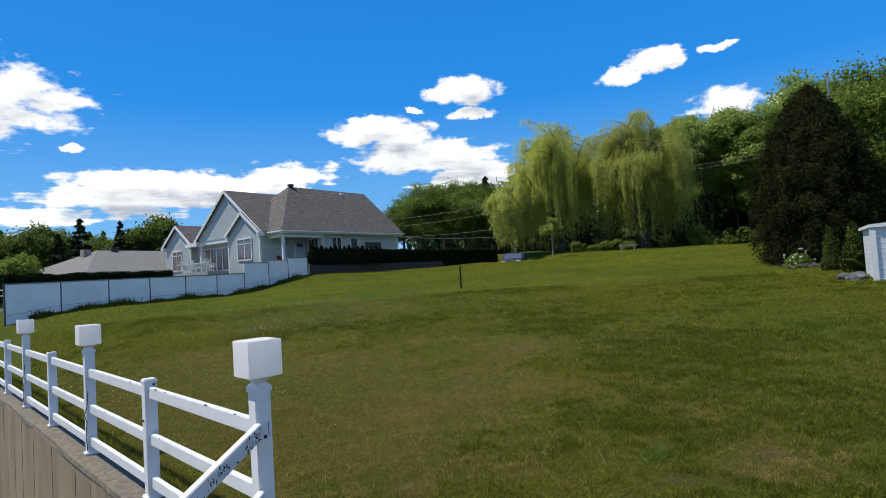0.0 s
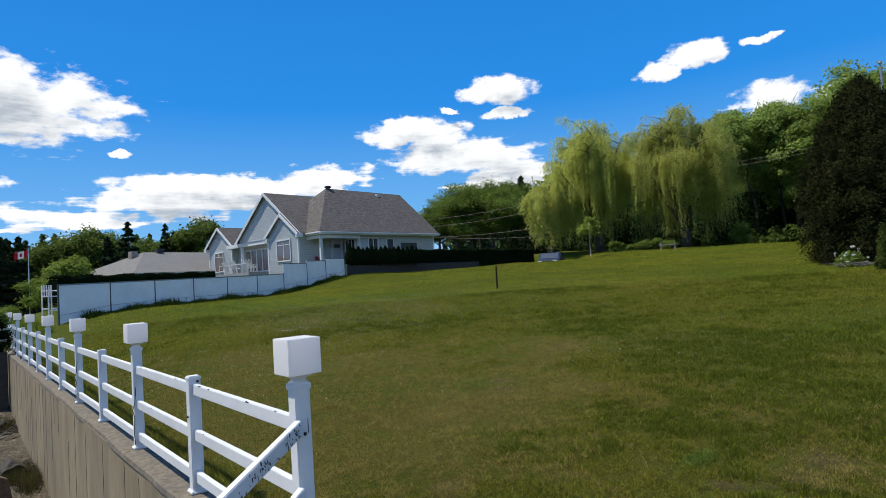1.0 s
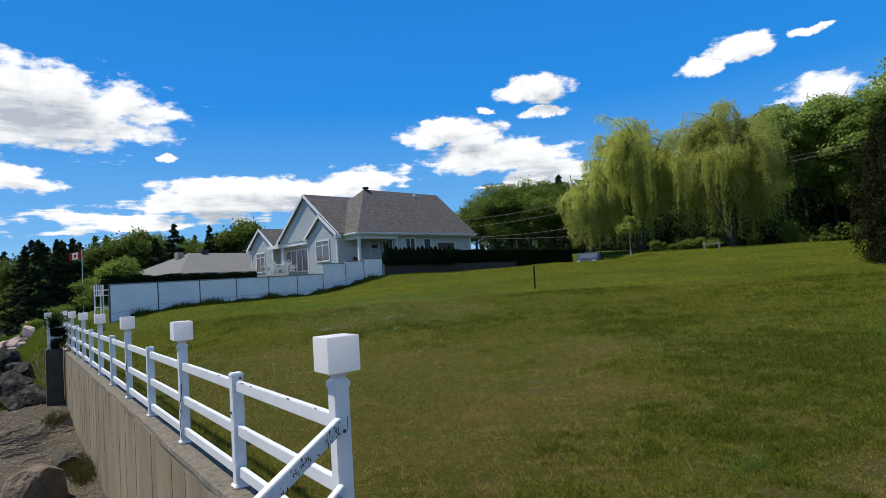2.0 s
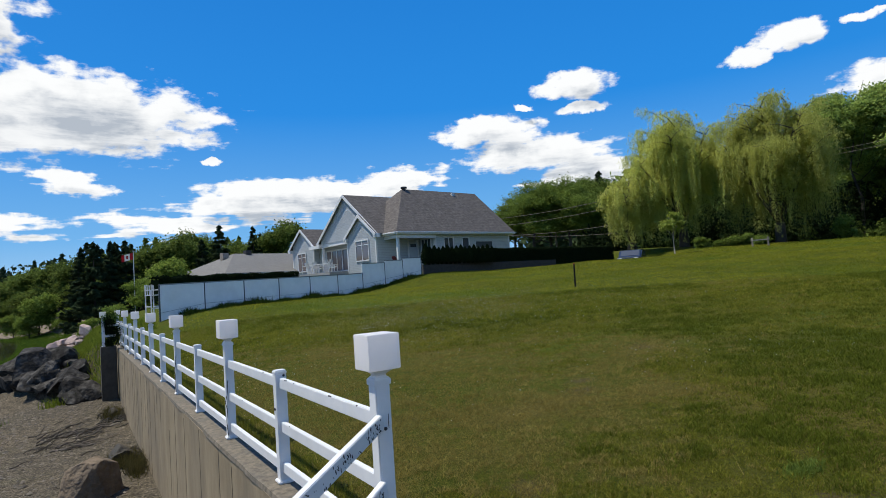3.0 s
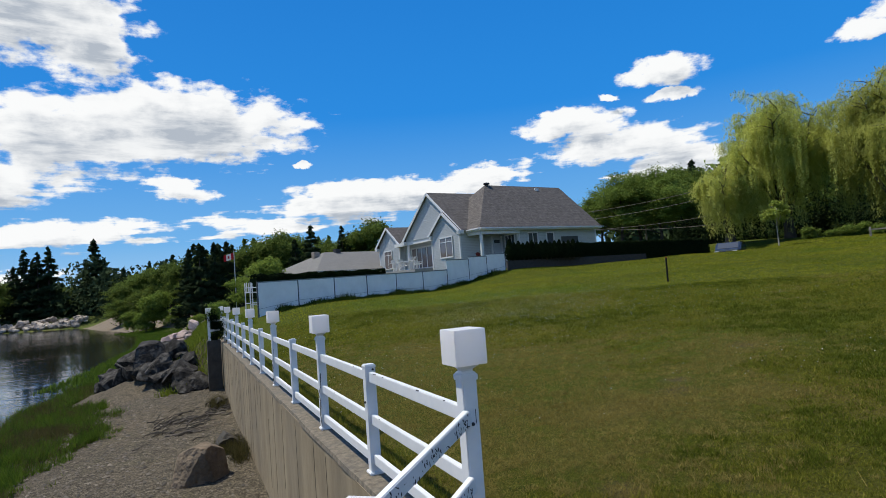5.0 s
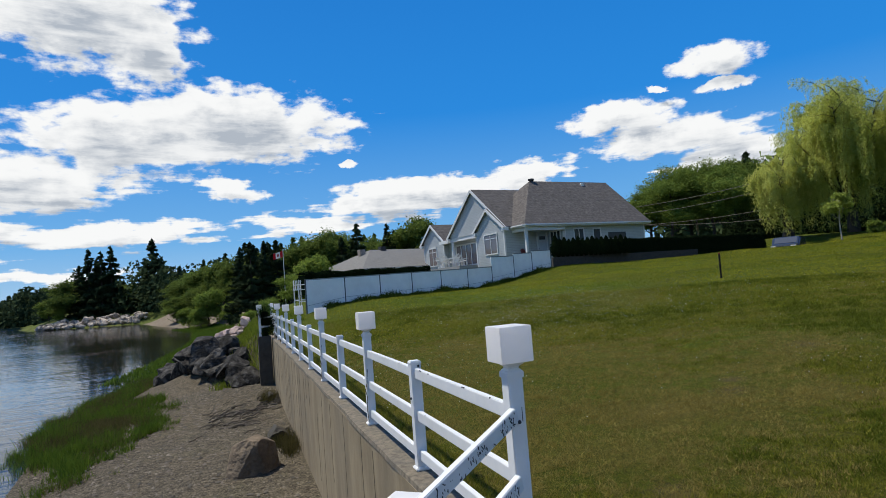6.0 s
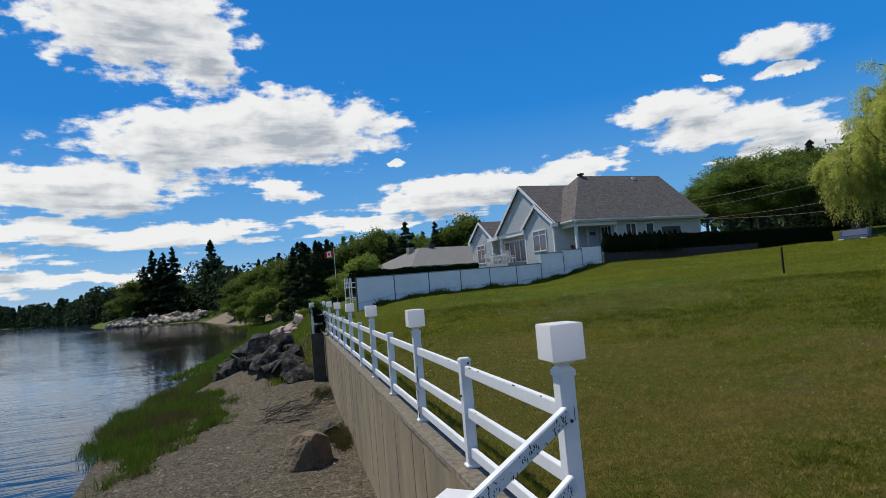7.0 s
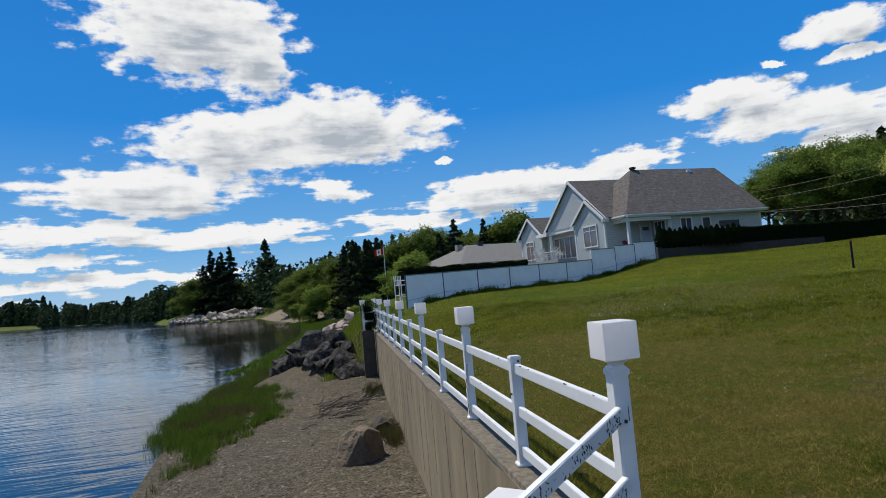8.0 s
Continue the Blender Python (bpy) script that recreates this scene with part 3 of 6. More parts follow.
# the river
def water_material():
    m = bpy.data.materials.new("river_water")
    t = nodes_of(m)
    pos = t.nodes.new("ShaderNodeTexCoord").outputs["Object"]
    hgt = None
    for sx, sy, turn, k, weight in ((0.2, 0.9, -8, 1.0, 0.9), (0.55, 2.3, -20, 1.0, 0.45), (1.8, 5.5, 10, 1.0, 0.14)):
        mp = add(t, "ShaderNodeMapping", {"Vector": pos, "Scale": (sx, sy, 1.0), "Rotation": (0, 0, 0)}).outputs[0]
        mp = add(t, "ShaderNodeVectorRotate", {"Vector": mp, "Angle": radians(turn * sx)}).outputs[0]
        n = add(t, "ShaderNodeTexNoise", {"Vector": mp, "Scale": k, "Detail": 2.0, "Roughness": 0.45, "Distortion": 0.5}).outputs[0]
        n = maths(t, "MULTIPLY", n, weight)
        hgt = n if hgt is None else maths(t, "ADD", hgt, n)
    calm = ramp(t, add(t, "ShaderNodeTexNoise", {"Vector": pos, "Scale": 0.045, "Detail": 3.0}).outputs[0], [(0.4, 0.35), (0.6, 1.0)])
    # sheltered water in the cove behind the point
    xyz = add(t, "ShaderNodeSeparateXYZ", [pos])
    lee = maths(t, "MULTIPLY_ADD", xyz.outputs[1], 0.298, xyz.outputs[0])
    lee = maths(t, "ADD", lee, maths(t, "MULTIPLY", add(t, "ShaderNodeTexNoise", {"Vector": pos, "Scale": 0.12, "Detail": 3.0}).outputs[0], 6.0))
    calm = maths(t, "MULTIPLY", calm, ramp(t, maths(t, "DIVIDE", lee, 10.0, clamp=True), [(0.2, 1.0), (0.7, 0.3)]))
    bp = add(t, "ShaderNodeBump", {"Height": maths(t, "MULTIPLY", hgt, calm), "Strength": 1.0, "Distance": 0.07})
    depth = ramp(t, maths(t, "DIVIDE", lee, 10.0, clamp=True), [(0.2, (0.008, 0.024, 0.045)), (0.7, (0.016, 0.016, 0.011))])
    p = add(t, "ShaderNodeBsdfPrincipled", {"Base Color": depth, "Roughness": 0.07, "IOR": 1.333, "Normal": bp.outputs[0]})
    t.links.new(p.outputs[0], add(t, "ShaderNodeOutputMaterial").inputs[0])
    return m


bm = bmesh.new()
for x0, x1, y0, y1 in ((-3500, 40, -3000, 4000),):
    bm.faces.new([bm.verts.new(c) for c in ((x0, y0, WATER), (x1, y0, WATER), (x1, y1, WATER), (x0, y1, WATER))])
tagged(mesh_object("water", bm, water_material()), "rippled blue-grey river water with reflections of trees", "water", kind="structure")

# ---------------------------------------------------------------- the sea wall
WALL_END, WALL_LONG = 20.6, 23.6  # the pillar, and the wall running on behind it
wall = thing("wall_sea", "weathered grey-brown concrete retaining wall along the shore", "retaining wall", kind="structure")
bm = bmesh.new()
box(bm, -0.17, 0.12, -1.4, WALL_LONG, -2.9, -0.045)
part("wall_body", bm, CONCRETE, wall)
bm = bmesh.new()
n = 60
ys = [-1.4 + (WALL_LONG + 1.4) * i / n for i in range(n + 1)]
r = random.Random(4)
rows = []
for y in ys:
    j = r.uniform(-0.012, 0.012)
    rows.append([bm.verts.new(c) for c in ((-0.175 + j, y, -0.05), (-0.165 + j, y, -0.005), (-0.13, y, 0.0), (0.10, y, 0.0), (0.13 - j, y, -0.02), (0.13 - j, y, -0.08))])
for a, b in zip(rows, rows[1:]):
    for k in range(5):
        bm.faces.new((a[k], a[k + 1], b[k + 1], b[k]))
part("wall_top", bm, CONCRETE_TOP, wall, "pitted pale concrete top")
# the joints left by the form boards
bm = bmesh.new()
y = 0.3
while y < WALL_END - 0.2:
    z1 = -0.07 - r.choice((0.0, 0.0, 0.05, 0.5))
    z0 = max(-2.6, z1 - r.choice((0.5, 1.2, 2.4, 2.4)))
    box(bm, -0.1735, -0.1695, y, y + r.uniform(0.004, 0.010), z0, z1)
    y += r.uniform(0.35, 1.3)
part("form_marks", bm, CRACK, wall)
tagged(wall.children[-1], kind="stuff")
bm = bmesh.new()
box(bm, -0.70, -0.21, WALL_END, WALL_END + 0.5, -2.6, 0.10, 0.02)
pillar = mesh_object("end_pillar", bm, PILLAR)
tagged(pillar, "weathered concrete pillar at the end of the sea wall, colour darkened for shade", "pillar", kind="structure")
# return wall and steps beside the rail
bm = bmesh.new()
box(bm, -4.2, 0.12, -1.7, -1.42, -2.9, -0.02)
tagged(mesh_object("wall_return", bm, CONCRETE), "plain concrete return wall beside the steps", "retaining wall", kind="structure")
bm = bmesh.new()
for i in range(8):
    box(bm, -0.18 - 0.3 * (i + 1), -0.18 - 0.3 * i, -1.40, -0.05, -2.6, -0.005 - 0.17 * i)
tagged(mesh_object("steps", bm, CONCRETE), "concrete steps down to the shore", "steps", kind="structure")
bm = bmesh.new()
box(bm, -4.2, 0.10, -9, -1.72, -2.9, -0.024)
tagged(mesh_object("landing", bm, CONCRETE_TOP), "plain concrete landing at the head of the steps", "landing", kind="structure")

# ---------------------------------------------------------------- white railing
STEP = 1.944
POST_H = 0.95
railing = thing("railing", "white vinyl three-rail fence along the sea wall with square lamps", "railing")


def fence_post(parent, lamp, x, y, z0, height=POST_H):
    w = 0.047
    tall = height + 0.14 if lamp else height
    post = part("post", box(bmesh.new(), -w, w, -w, w, 0.0, tall - 0.03, 0.006), VINYL, parent)
    post.location = (x, y, z0)
    foot = bmesh.new()
    box(foot, -w - 0.018, w + 0.018, -w - 0.018, w + 0.018, 0.0, 0.028, 0.008)
    part("foot", foot, VINYL, post)
    cap = bmesh.new()
    lip = 0.007 if lamp else 0.004
    box(cap, -w - lip, w + lip, -w - lip, w + lip, tall - (0.045 if lamp else 0.03), tall - 0.008, 0.004)
    if not lamp:
        box(cap, -w + 0.004, w - 0.004, -w + 0.004, w - 0.004, tall - 0.01, tall, 0.003)
    part("cap", cap, VINYL, post)
    return post


def post_lamp(x, y, z0, tilt=0.0):
    """A square white lamp on a short neck."""
    lamp = thing("post_lamp", "white plastic cube lamp on a railing post", "lamp", pose(x, y, z0, tilt, 0, 0), "lamps on the railing")
    bm = bmesh.new()
    rings = [[bm.verts.new((x * s, y * s, z)) for x, y in ((-1, -1), (1, -1), (1, 1), (-1, 1))] for s, z in ((0.046, -0.008), (0.044, 0.006), (0.032, 0.016), (0.034, 0.026), (0.062, 0.048), (0.062, 0.056))]
    for a, b in zip(rings, rings[1:]):
        for k in range(4):
            bm.faces.new((a[k], a[(k + 1) % 4], b[(k + 1) % 4], b[k]))
    bm.faces.new(rings[-1])
    part("neck", bm, VINYL, lamp, smooth=False)
    bm = bmesh.new()
    box(bm, -0.1, 0.1, -0.1, 0.1, 0.054, 0.258, 0.004)
    part("shade", bm, LAMP_WHITE, lamp)
    return lamp


for i in range(13):
    fence_post(railing, i % 2 == 0, 0.0, STEP * i, 0.0)
for i in range(0, 13, 2):
    post_lamp(0.0, STEP * i, POST_H + 0.132, (0, 1.0, -0.8, 0.6, 0, 1.2, 0.5)[i // 2])
RAILS = (0.842, 0.473, 0.132)
for i in range(12):
    for z in RAILS:
        bm = bmesh.new()
        beam(bm, (0, STEP * i + 0.046, z), (0, STEP * (i + 1) - 0.046, z), 0.042, 0.088, 0.005)
        part("rail", bm, VINYL, railing)
# small screw plugs and chips on the near posts
for x, y, z in ((0.0, -0.053, 0.80), (-0.053, STEP, 0.62), (0.02, STEP - 0.053, 0.905)):
    bm = bmesh.new()
    bmesh.ops.create_icosphere(bm, subdivisions=2, radius=0.011)
    ob = part("screw_plug", bm, FLAKE_AND_SHADOW, railing)
    ob.location = (x, y, z)

# chips along the upper edges of the nearest rails
r = random.Random(17)
bm = bmesh.new()
for _ in range(10):
    y, z = r.choice((r.uniform(0.1, STEP - 0.1), r.uniform(0.1, STEP - 0.1), r.uniform(STEP + 0.1, 2 * STEP - 0.1))), r.choice(RAILS[:2] + RAILS[:1])
    l, w = r.uniform(0.005, 0.02), r.uniform(0.003, 0.007)
    box(bm, -0.0225, -0.0215 + w, y - l / 2, y + l / 2, z + 0.044 - w, z + 0.0448)
tagged(part("paint_chips", bm, FLAKE_AND_SHADOW, railing, "dark chips along the rail edges"), kind="stuff")
# thin lamp cables down two of the posts
for i in (2, 4):
    y = STEP * i - 0.06
    bm = bmesh.new()
    tube(bm, [(-0.03, y, 0.66), (-0.045, y - 0.004, 0.5), (-0.07, y - 0.012, 0.42), (-0.05, y - 0.002, 0.34), (-0.062, y - 0.008, 0.2), (-0.05, y, 0.05)], [0.004] * 6, 5)
    part("cable", bm, RUBBER, railing, "thin black lamp cable")

# the hand rail beside the steps
stair = thing("stair_rail", "white vinyl stair rail with flaking paint beside concrete steps", "railing")
LOW = Vector((-0.80, -0.46, -0.345))
down = Vector((-1.0, -0.63, -0.305))
for z in RAILS:
    bm = bmesh.new()
    a = Vector((-0.03, -0.05, z))
    b = a + down * 0.97
    beam(bm, a, b, 0.042, 0.088, 0.005)
    rail = part("rail", bm, VINYL, stair)
    # flakes of paint gone from the face of the rail
    bm = bmesh.new()
    r = random.Random(int(z * 100))
    x = (b - a).normalized()
    side = Vector((0, 0, 1)).cross(x).normalized()
    up = x.cross(side)
    face = -1 if side.y > 0 else 1
    for k in range(90 if z > 0.4 else 40):
        t = r.choice((r.gauss(0.1, 0.05), r.gauss(0.36, 0.06), r.gauss(0.72, 0.1), r.uniform(0.02, 0.95)))
        if not 0.02 < t < 0.97:
            continue
        p = a + (b - a) * t + up * r.uniform(-0.035, 0.03) + side * face * 0.0222
        w, l = r.uniform(0.0015, 0.006), r.uniform(0.004, 0.019)
        lean = r.uniform(-0.5, 0.8)
        ax, ay = up * math.cos(lean) + x * math.sin(lean), x * math.cos(lean) - up * math.sin(lean)
        vs = [bm.verts.new(p + ax * l * math.sin(q) * r.uniform(0.7, 1.1) + ay * w * math.cos(q) * r.uniform(0.7, 1.2)) for q in (0, 1.05, 2.1, 3.14, 4.2, 5.2)]
        bm.faces.new(vs)
    ob = part("flaked_paint", bm, FLAKE_AND_SHADOW, rail, "dark flakes where paint is gone")
    tagged(ob, kind="stuff")
fence_post(stair, False, LOW.x, LOW.y, LOW.z, 0.75)
low_lamp = post_lamp(LOW.x, LOW.y, 0.402)
low_lamp.matrix_world = pose(LOW.x, LOW.y, 0.402, 0, 0, -41)
# thin dark strip drawn as the hand rail's shadow on the corner post
part("bracket", box(bmesh.new(), 0.022, 0.0245, -0.0505, -0.0465, 0.80, 0.88), FLAKE_AND_SHADOW, stair, "dark strip for the shadow beside the rail end")


# ---------------------------------------------------------------- the grey-blue house
HX, HY, HZ = 18.60, 33.92, 2.3
house = thing("house", "blue-grey bungalow with white trim and a steep dark shingle roof", "house", pose(HX, HY, HZ, 0, 0, 8.0))
EAVE = 5.52 - HZ
RIDGE, GABLE, BAY, SMALL = 9.6 - HZ, 9.14 - HZ, 7.2 - HZ, 7.31 - HZ


def sheet(bm, corners, thick):
    """A roof plane as a slab, its corners given in order, thickened downward."""
    top = [bm.verts.new(c) for c in corners]
    low = [bm.verts.new((c[0], c[1], c[2] - thick)) for c in corners]
    bm.faces.new(top)
    bm.faces.new(low[::-1])
    for i in range(len(top)):
        j = (i + 1) % len(top)
        bm.faces.new((top[j], top[i], low[i], low[j]))
    bmesh.ops.recalc_face_normals(bm, faces=bm.faces[:])


def roof_plane(name, corners, mat=SHINGLES, thick=0.06, parent=house):
    bm = bmesh.new()
    sheet(bm, corners, thick)
    return part(name, bm, mat, parent)


def window(parent, origin, along, width, height, bars=1, thick=0.06, sash=0.06, curtain=False, transom=0.0):
    """A framed window on a wall: origin is the lower corner, along the wall's way; it faces to the right of that way."""
    a = Vector(along).normalized()
    out = Vector((a.y, -a.x, 0))
    m = Matrix((a, out, Vector((0, 0, 1)))).transposed().to_4x4()
    m.translation = origin
    win = part("window", box(bmesh.new(), 0, width, -0.02, 0.01, 0, height, 0, m), TRIM, parent)
    bm = bmesh.new()
    f = 0.075
    for x0, x1, z0, z1 in ((-f, 0.02, -f, height + f), (width - 0.02, width + f, -f, height + f), (0.02, width - 0.02, -f, 0.02), (0.02, width - 0.02, height - 0.02, height + f)):
        box(bm, x0, x1, 0.0, thick, z0, z1, 0.008, m)
    part("window_frame", bm, TRIM, win)
    for i in range(bars + 1):
        x0, x1 = i * width / (bars + 1), (i + 1) * width / (bars + 1)
        bm = bmesh.new()
        box(bm, x0 + sash * 0.5, x1 - sash * 0.5, 0.012, 0.026, sash * 0.5, height - sash * 0.5, 0, m)
        part("pane", bm, GLASS_CURTAIN_GLARE if curtain else GLASS, win)
        if i:
            bm = bmesh.new()
            box(bm, x0 - sash / 2, x0 + sash / 2, 0.01, 0.05, 0.02, height - 0.02, 0, m)
            part("mullion", bm, TRIM, win)
    if transom:
        part("transom", box(bmesh.new(), 0.03, width - 0.03, 0.01, 0.045, height * transom - 0.025, height * transom + 0.025, 0, m), TRIM, win)
    return win


def wall_block(name, x0, x1, y0, y1, z0, z1, mat=SIDING, parent=house):
    return part(name, box(bmesh.new(), x0, x1, y0, y1, z0, z1), mat, parent)


L, DEEP = 12.85, 9.3
# walls
wall_block("wall", 3.9, L - 0.35, 0.45, DEEP - 0.3, -0.8, EAVE - 0.05)
wall_block("wall", 0.1, 3.9, 2.3, 5.7, -0.8, EAVE - 0.05)
bm = bmesh.new()
prism(bm, [(2.4, -0.8), (10.5, -0.8), (10.5, EAVE + 0.25), (6.3, GABLE - 0.1), (2.4, EAVE + 0.5)], 1, 2, 0, 0.75, 4.0)
part("wall", bm, SIDING, house)
bm = bmesh.new()
prism(bm, [(5.9, EAVE - 0.06), (10.6, EAVE - 0.06), (10.6, EAVE + 0.19), (6.3, GABLE - 0.08), (3.7, BAY - 0.1)], 1, 2, 0, -0.38, 0.15)
part("wall", bm, SIDING, house)
bm = bmesh.new()
prism(bm, [(1.85, -0.8), (5.9, -0.8), (5.9, EAVE + 0.11), (3.88, BAY - 0.08), (1.85, EAVE + 0.1)], 1, 2, 0, -0.6, 1.6)
part("wall", bm, SIDING, house)
bm = bmesh.new()
prism(bm, [(13.0, -0.8), (17.1, -0.8), (17.1, EAVE + 0.24), (15.05, SMALL - 0.08), (13.0, EAVE + 0.24)], 1, 2, 0, 0.2, 8.0)
part("wall", bm, SIDING, house)
wall_block("wall", 0.76, 8.0, 10.5, 13.0, -0.8, EAVE - 0.1)
# white corner boards
for x, y in ((-0.6, 1.85), (-0.6, 5.83), (0.2, 12.98), (0.2, 17.05), (L - 0.35, 0.45), (3.9, 0.45)):
    part("corner_board", box(bmesh.new(), x - 0.03, x + 0.1, y - 0.03, y + 0.1, -0.8, EAVE - 0.12), TRIM, house)
# main roof: hip to the river, gable behind
mid = DEEP / 2
roof_plane("roof", [(0, 0, EAVE), (L, 0, EAVE), (L, mid, RIDGE), (4.3, mid, RIDGE)])
roof_plane("roof", [(0, DEEP, EAVE), (0, 0, EAVE), (4.3, mid, RIDGE)])
roof_plane("roof", [(L, DEEP, EAVE), (0, DEEP, EAVE), (4.3, mid, RIDGE), (L, mid, RIDGE)])
bm = bmesh.new()
prism(bm, [(0.45, EAVE - 0.1), (DEEP - 0.3, EAVE - 0.1), (mid, RIDGE - 0.25)], 1, 2, 0, L - 0.5, L - 0.35)
part("wall", bm, SIDING, house)
# front gable with the bay under the same slope
g0, g1, gm = 1.62, 10.95, 6.3
roof_plane("roof", [(-0.55, g0, EAVE), (6.5, g0, EAVE), (6.5, gm, GABLE), (-0.55, gm, GABLE)])
roof_plane("roof", [(6.5, g1, EAVE), (-0.55, g1, EAVE), (-0.55, gm, GABLE), (6.5, gm, GABLE)])
b0, b1, bmid = 1.62, 6.15, 3.88
roof_plane("roof", [(-0.75, b0, EAVE), (0.5, b0, EAVE), (0.5, bmid, BAY), (-0.75, bmid, BAY)])
roof_plane("roof", [(0.5, b1, EAVE), (-0.75, b1, EAVE), (-0.75, bmid, BAY), (0.5, bmid, BAY)])
s0, s1, sm = 12.5, 17.6, 15.05
roof_plane("roof", [(0.0, s0, EAVE - 0.05), (8, s0, EAVE - 0.05), (8, sm, SMALL), (0.0, sm, SMALL)])
roof_plane("roof", [(8, s1, EAVE - 0.05), (0.0, s1, EAVE - 0.05), (0.0, sm, SMALL), (8, sm, SMALL)])
roof_plane("roof", [(0.55, 10.4, EAVE), (0.55, 13.2, EAVE), (6, 13.2, EAVE + 2.2), (6, 10.4, EAVE + 2.2)])


def rake(x, ya, za, yb, zb, wide=0.2, deep=0.06):
    """A white board along the slope of a gable."""
    bm = bmesh.new()
    beam(bm, (x, ya, za - wide / 2 - 0.02), (x, yb, zb - wide / 2 - 0.02), deep, wide)
    return part("rake_board", bm, TRIM, house)


rake(-0.6, g0, EAVE, gm, GABLE), rake(-0.6, g1, EAVE, gm, GABLE)
rake(-0.8, b0, EAVE, bmid, BAY), rake(-0.8, b1, EAVE, bmid, BAY)
rake(-0.05, s0, EAVE - 0.05, sm, SMALL), rake(-0.05, s1, EAVE - 0.05, sm, SMALL)
# the boxed ends of the rakes
for x, y in ((-0.45, g1 - 0.2), (-0.62, b1 - 0.2), (-0.6, b0 + 0.12), (0.12, s1 - 0.2), (0.12, s0 + 0.2)):
    part("eave_return", box(bmesh.new(), x - 0.18, x + 0.22, y - 0.22, y + 0.22, EAVE - 0.32, EAVE - 0.04, 0.01), TRIM, house)
# fascia, gutter and soffit
for a, b in (((-0.03, -0.03, EAVE - 0.14), (L, -0.03, EAVE - 0.14)), ((-0.03, 0.0, EAVE - 0.14), (-0.03, 1.7, EAVE - 0.14))):
    bm = bmesh.new()
    beam(bm, a, b, 0.06, 0.2)
    fas = part("fascia", bm, TRIM, house)
    bm = bmesh.new()
    off = Vector((0, -0.08, 0.03)) if a[1] == b[1] else Vector((-0.08, 0, 0.03))
    beam(bm, Vector(a) + off, Vector(b) + off, 0.11, 0.11, 0.02)
    part("gutter", bm, TRIM, fas)
part("soffit", box(bmesh.new(), 0, L - 0.1, 0, 2.35, EAVE - 0.26, EAVE - 0.2), TRIM, house)
part("soffit", box(bmesh.new(), 0.0, 0.5, 2.35, 3.0, EAVE - 0.26, EAVE - 0.2), TRIM, house)
# porch: beam, posts, floor, door and windows
part("porch_beam", box(bmesh.new(), 0.15, 3.9, 0.18, 0.42, EAVE - 0.52, EAVE - 0.262, 0.01), TRIM, house)
part("porch_beam", box(bmesh.new(), 0.15, 0.4, 0.42, 2.0, EAVE - 0.52, EAVE - 0.262, 0.01), TRIM, house)
part("porch_post", box(bmesh.new(), 0.18, 0.38, 0.2, 0.4, 0.45, EAVE - 0.52, 0.015), TRIM, house)
part("porch_floor", box(bmesh.new(), 0.1, 3.9, 0.1, 2.3, -0.8, 0.45), DECK, house)
part("downspout", box(bmesh.new(), 3.94, 4.04, 0.3, 0.42, -0.6, EAVE - 0.2, 0.02), TRIM, house)
door = part("door", box(bmesh.new(), 2.80, 3.65, 2.24, 2.31, 0.46, 2.6, 0.01), DOOR, house, "pale blue-white front door with a dark light")
part("door_light", box(bmesh.new(), 2.95, 3.5, 2.22, 2.245, 2.15, 2.42), GLASS, door)
part("door_handle", boulder(bmesh.new(), (2.88, 2.2, 1.45), (0.03, 0.05, 0.03), 3), DARK_METAL, door)
for x0, x1 in ((2.67, 2.80), (3.65, 3.78)):
    part("door_casing", box(bmesh.new(), x0, x1, 2.22, 2.3, 0.46, 2.7), TRIM, door)
window(house, (3.89, 1.95, 1.15), (0, -1, 0), 1.15, 1.55, 2)
window(house, (4.95, 0.44, 1.5), (1, 0, 0), 0.95, 1.25, 1)
window(house, (6.92, 0.44, 1.62), (1, 0, 0), 0.72, 1.1, 0)
part("garage_window", box(bmesh.new(), 8.5, 10.4, 0.42, 0.46, 1.9, 2.4), GLASS, house, "long low dark window")
# bay window, patio doors and the window of the far wing (they face the river)
window(house, (-0.61, 4.6, 1.3), (0, -1, 0), 1.75, 1.52, 1, curtain=True, transom=0.78)
window(house, (0.74, 11.6, 0.75), (0, -1, 0), 3.5, 1.85, 3, sash=0.12, curtain=True)
window(house, (0.19, 16.0, 1.05), (0, -1, 0), 1.5, 1.65, 1, curtain=True, transom=0.78)
part("porch_beam", box(bmesh.new(), -0.33, -0.1, 5.95, 12.95, EAVE - 0.36, EAVE - 0.06, 0.01), TRIM, house)
part("porch_post", box(bmesh.new(), -0.33, -0.13, 10.4, 10.6, 0.6, EAVE - 0.36, 0.015), TRIM, house)
part("porch_ceiling", box(bmesh.new(), -0.1, 0.74, 5.95, 12.95, EAVE - 0.12, EAVE - 0.07), TRIM, house)
# terrace in front of the doors with a glass rail
part("terrace", box(bmesh.new(), -2.3, 0.73, 6.0, 10.9, -0.8, 0.62), DECK, house)
rail = part("terrace_rail", box(bmesh.new(), -2.28, -2.24, 6.0, 10.6, 1.3, 1.33), TRIM, house)
for i in range(6):
    y = 6.0 + i * 0.91
    part("rail_post", box(bmesh.new(), -2.28, -2.24, y, y + 0.03, 0.62, 1.3), TRIM, rail)
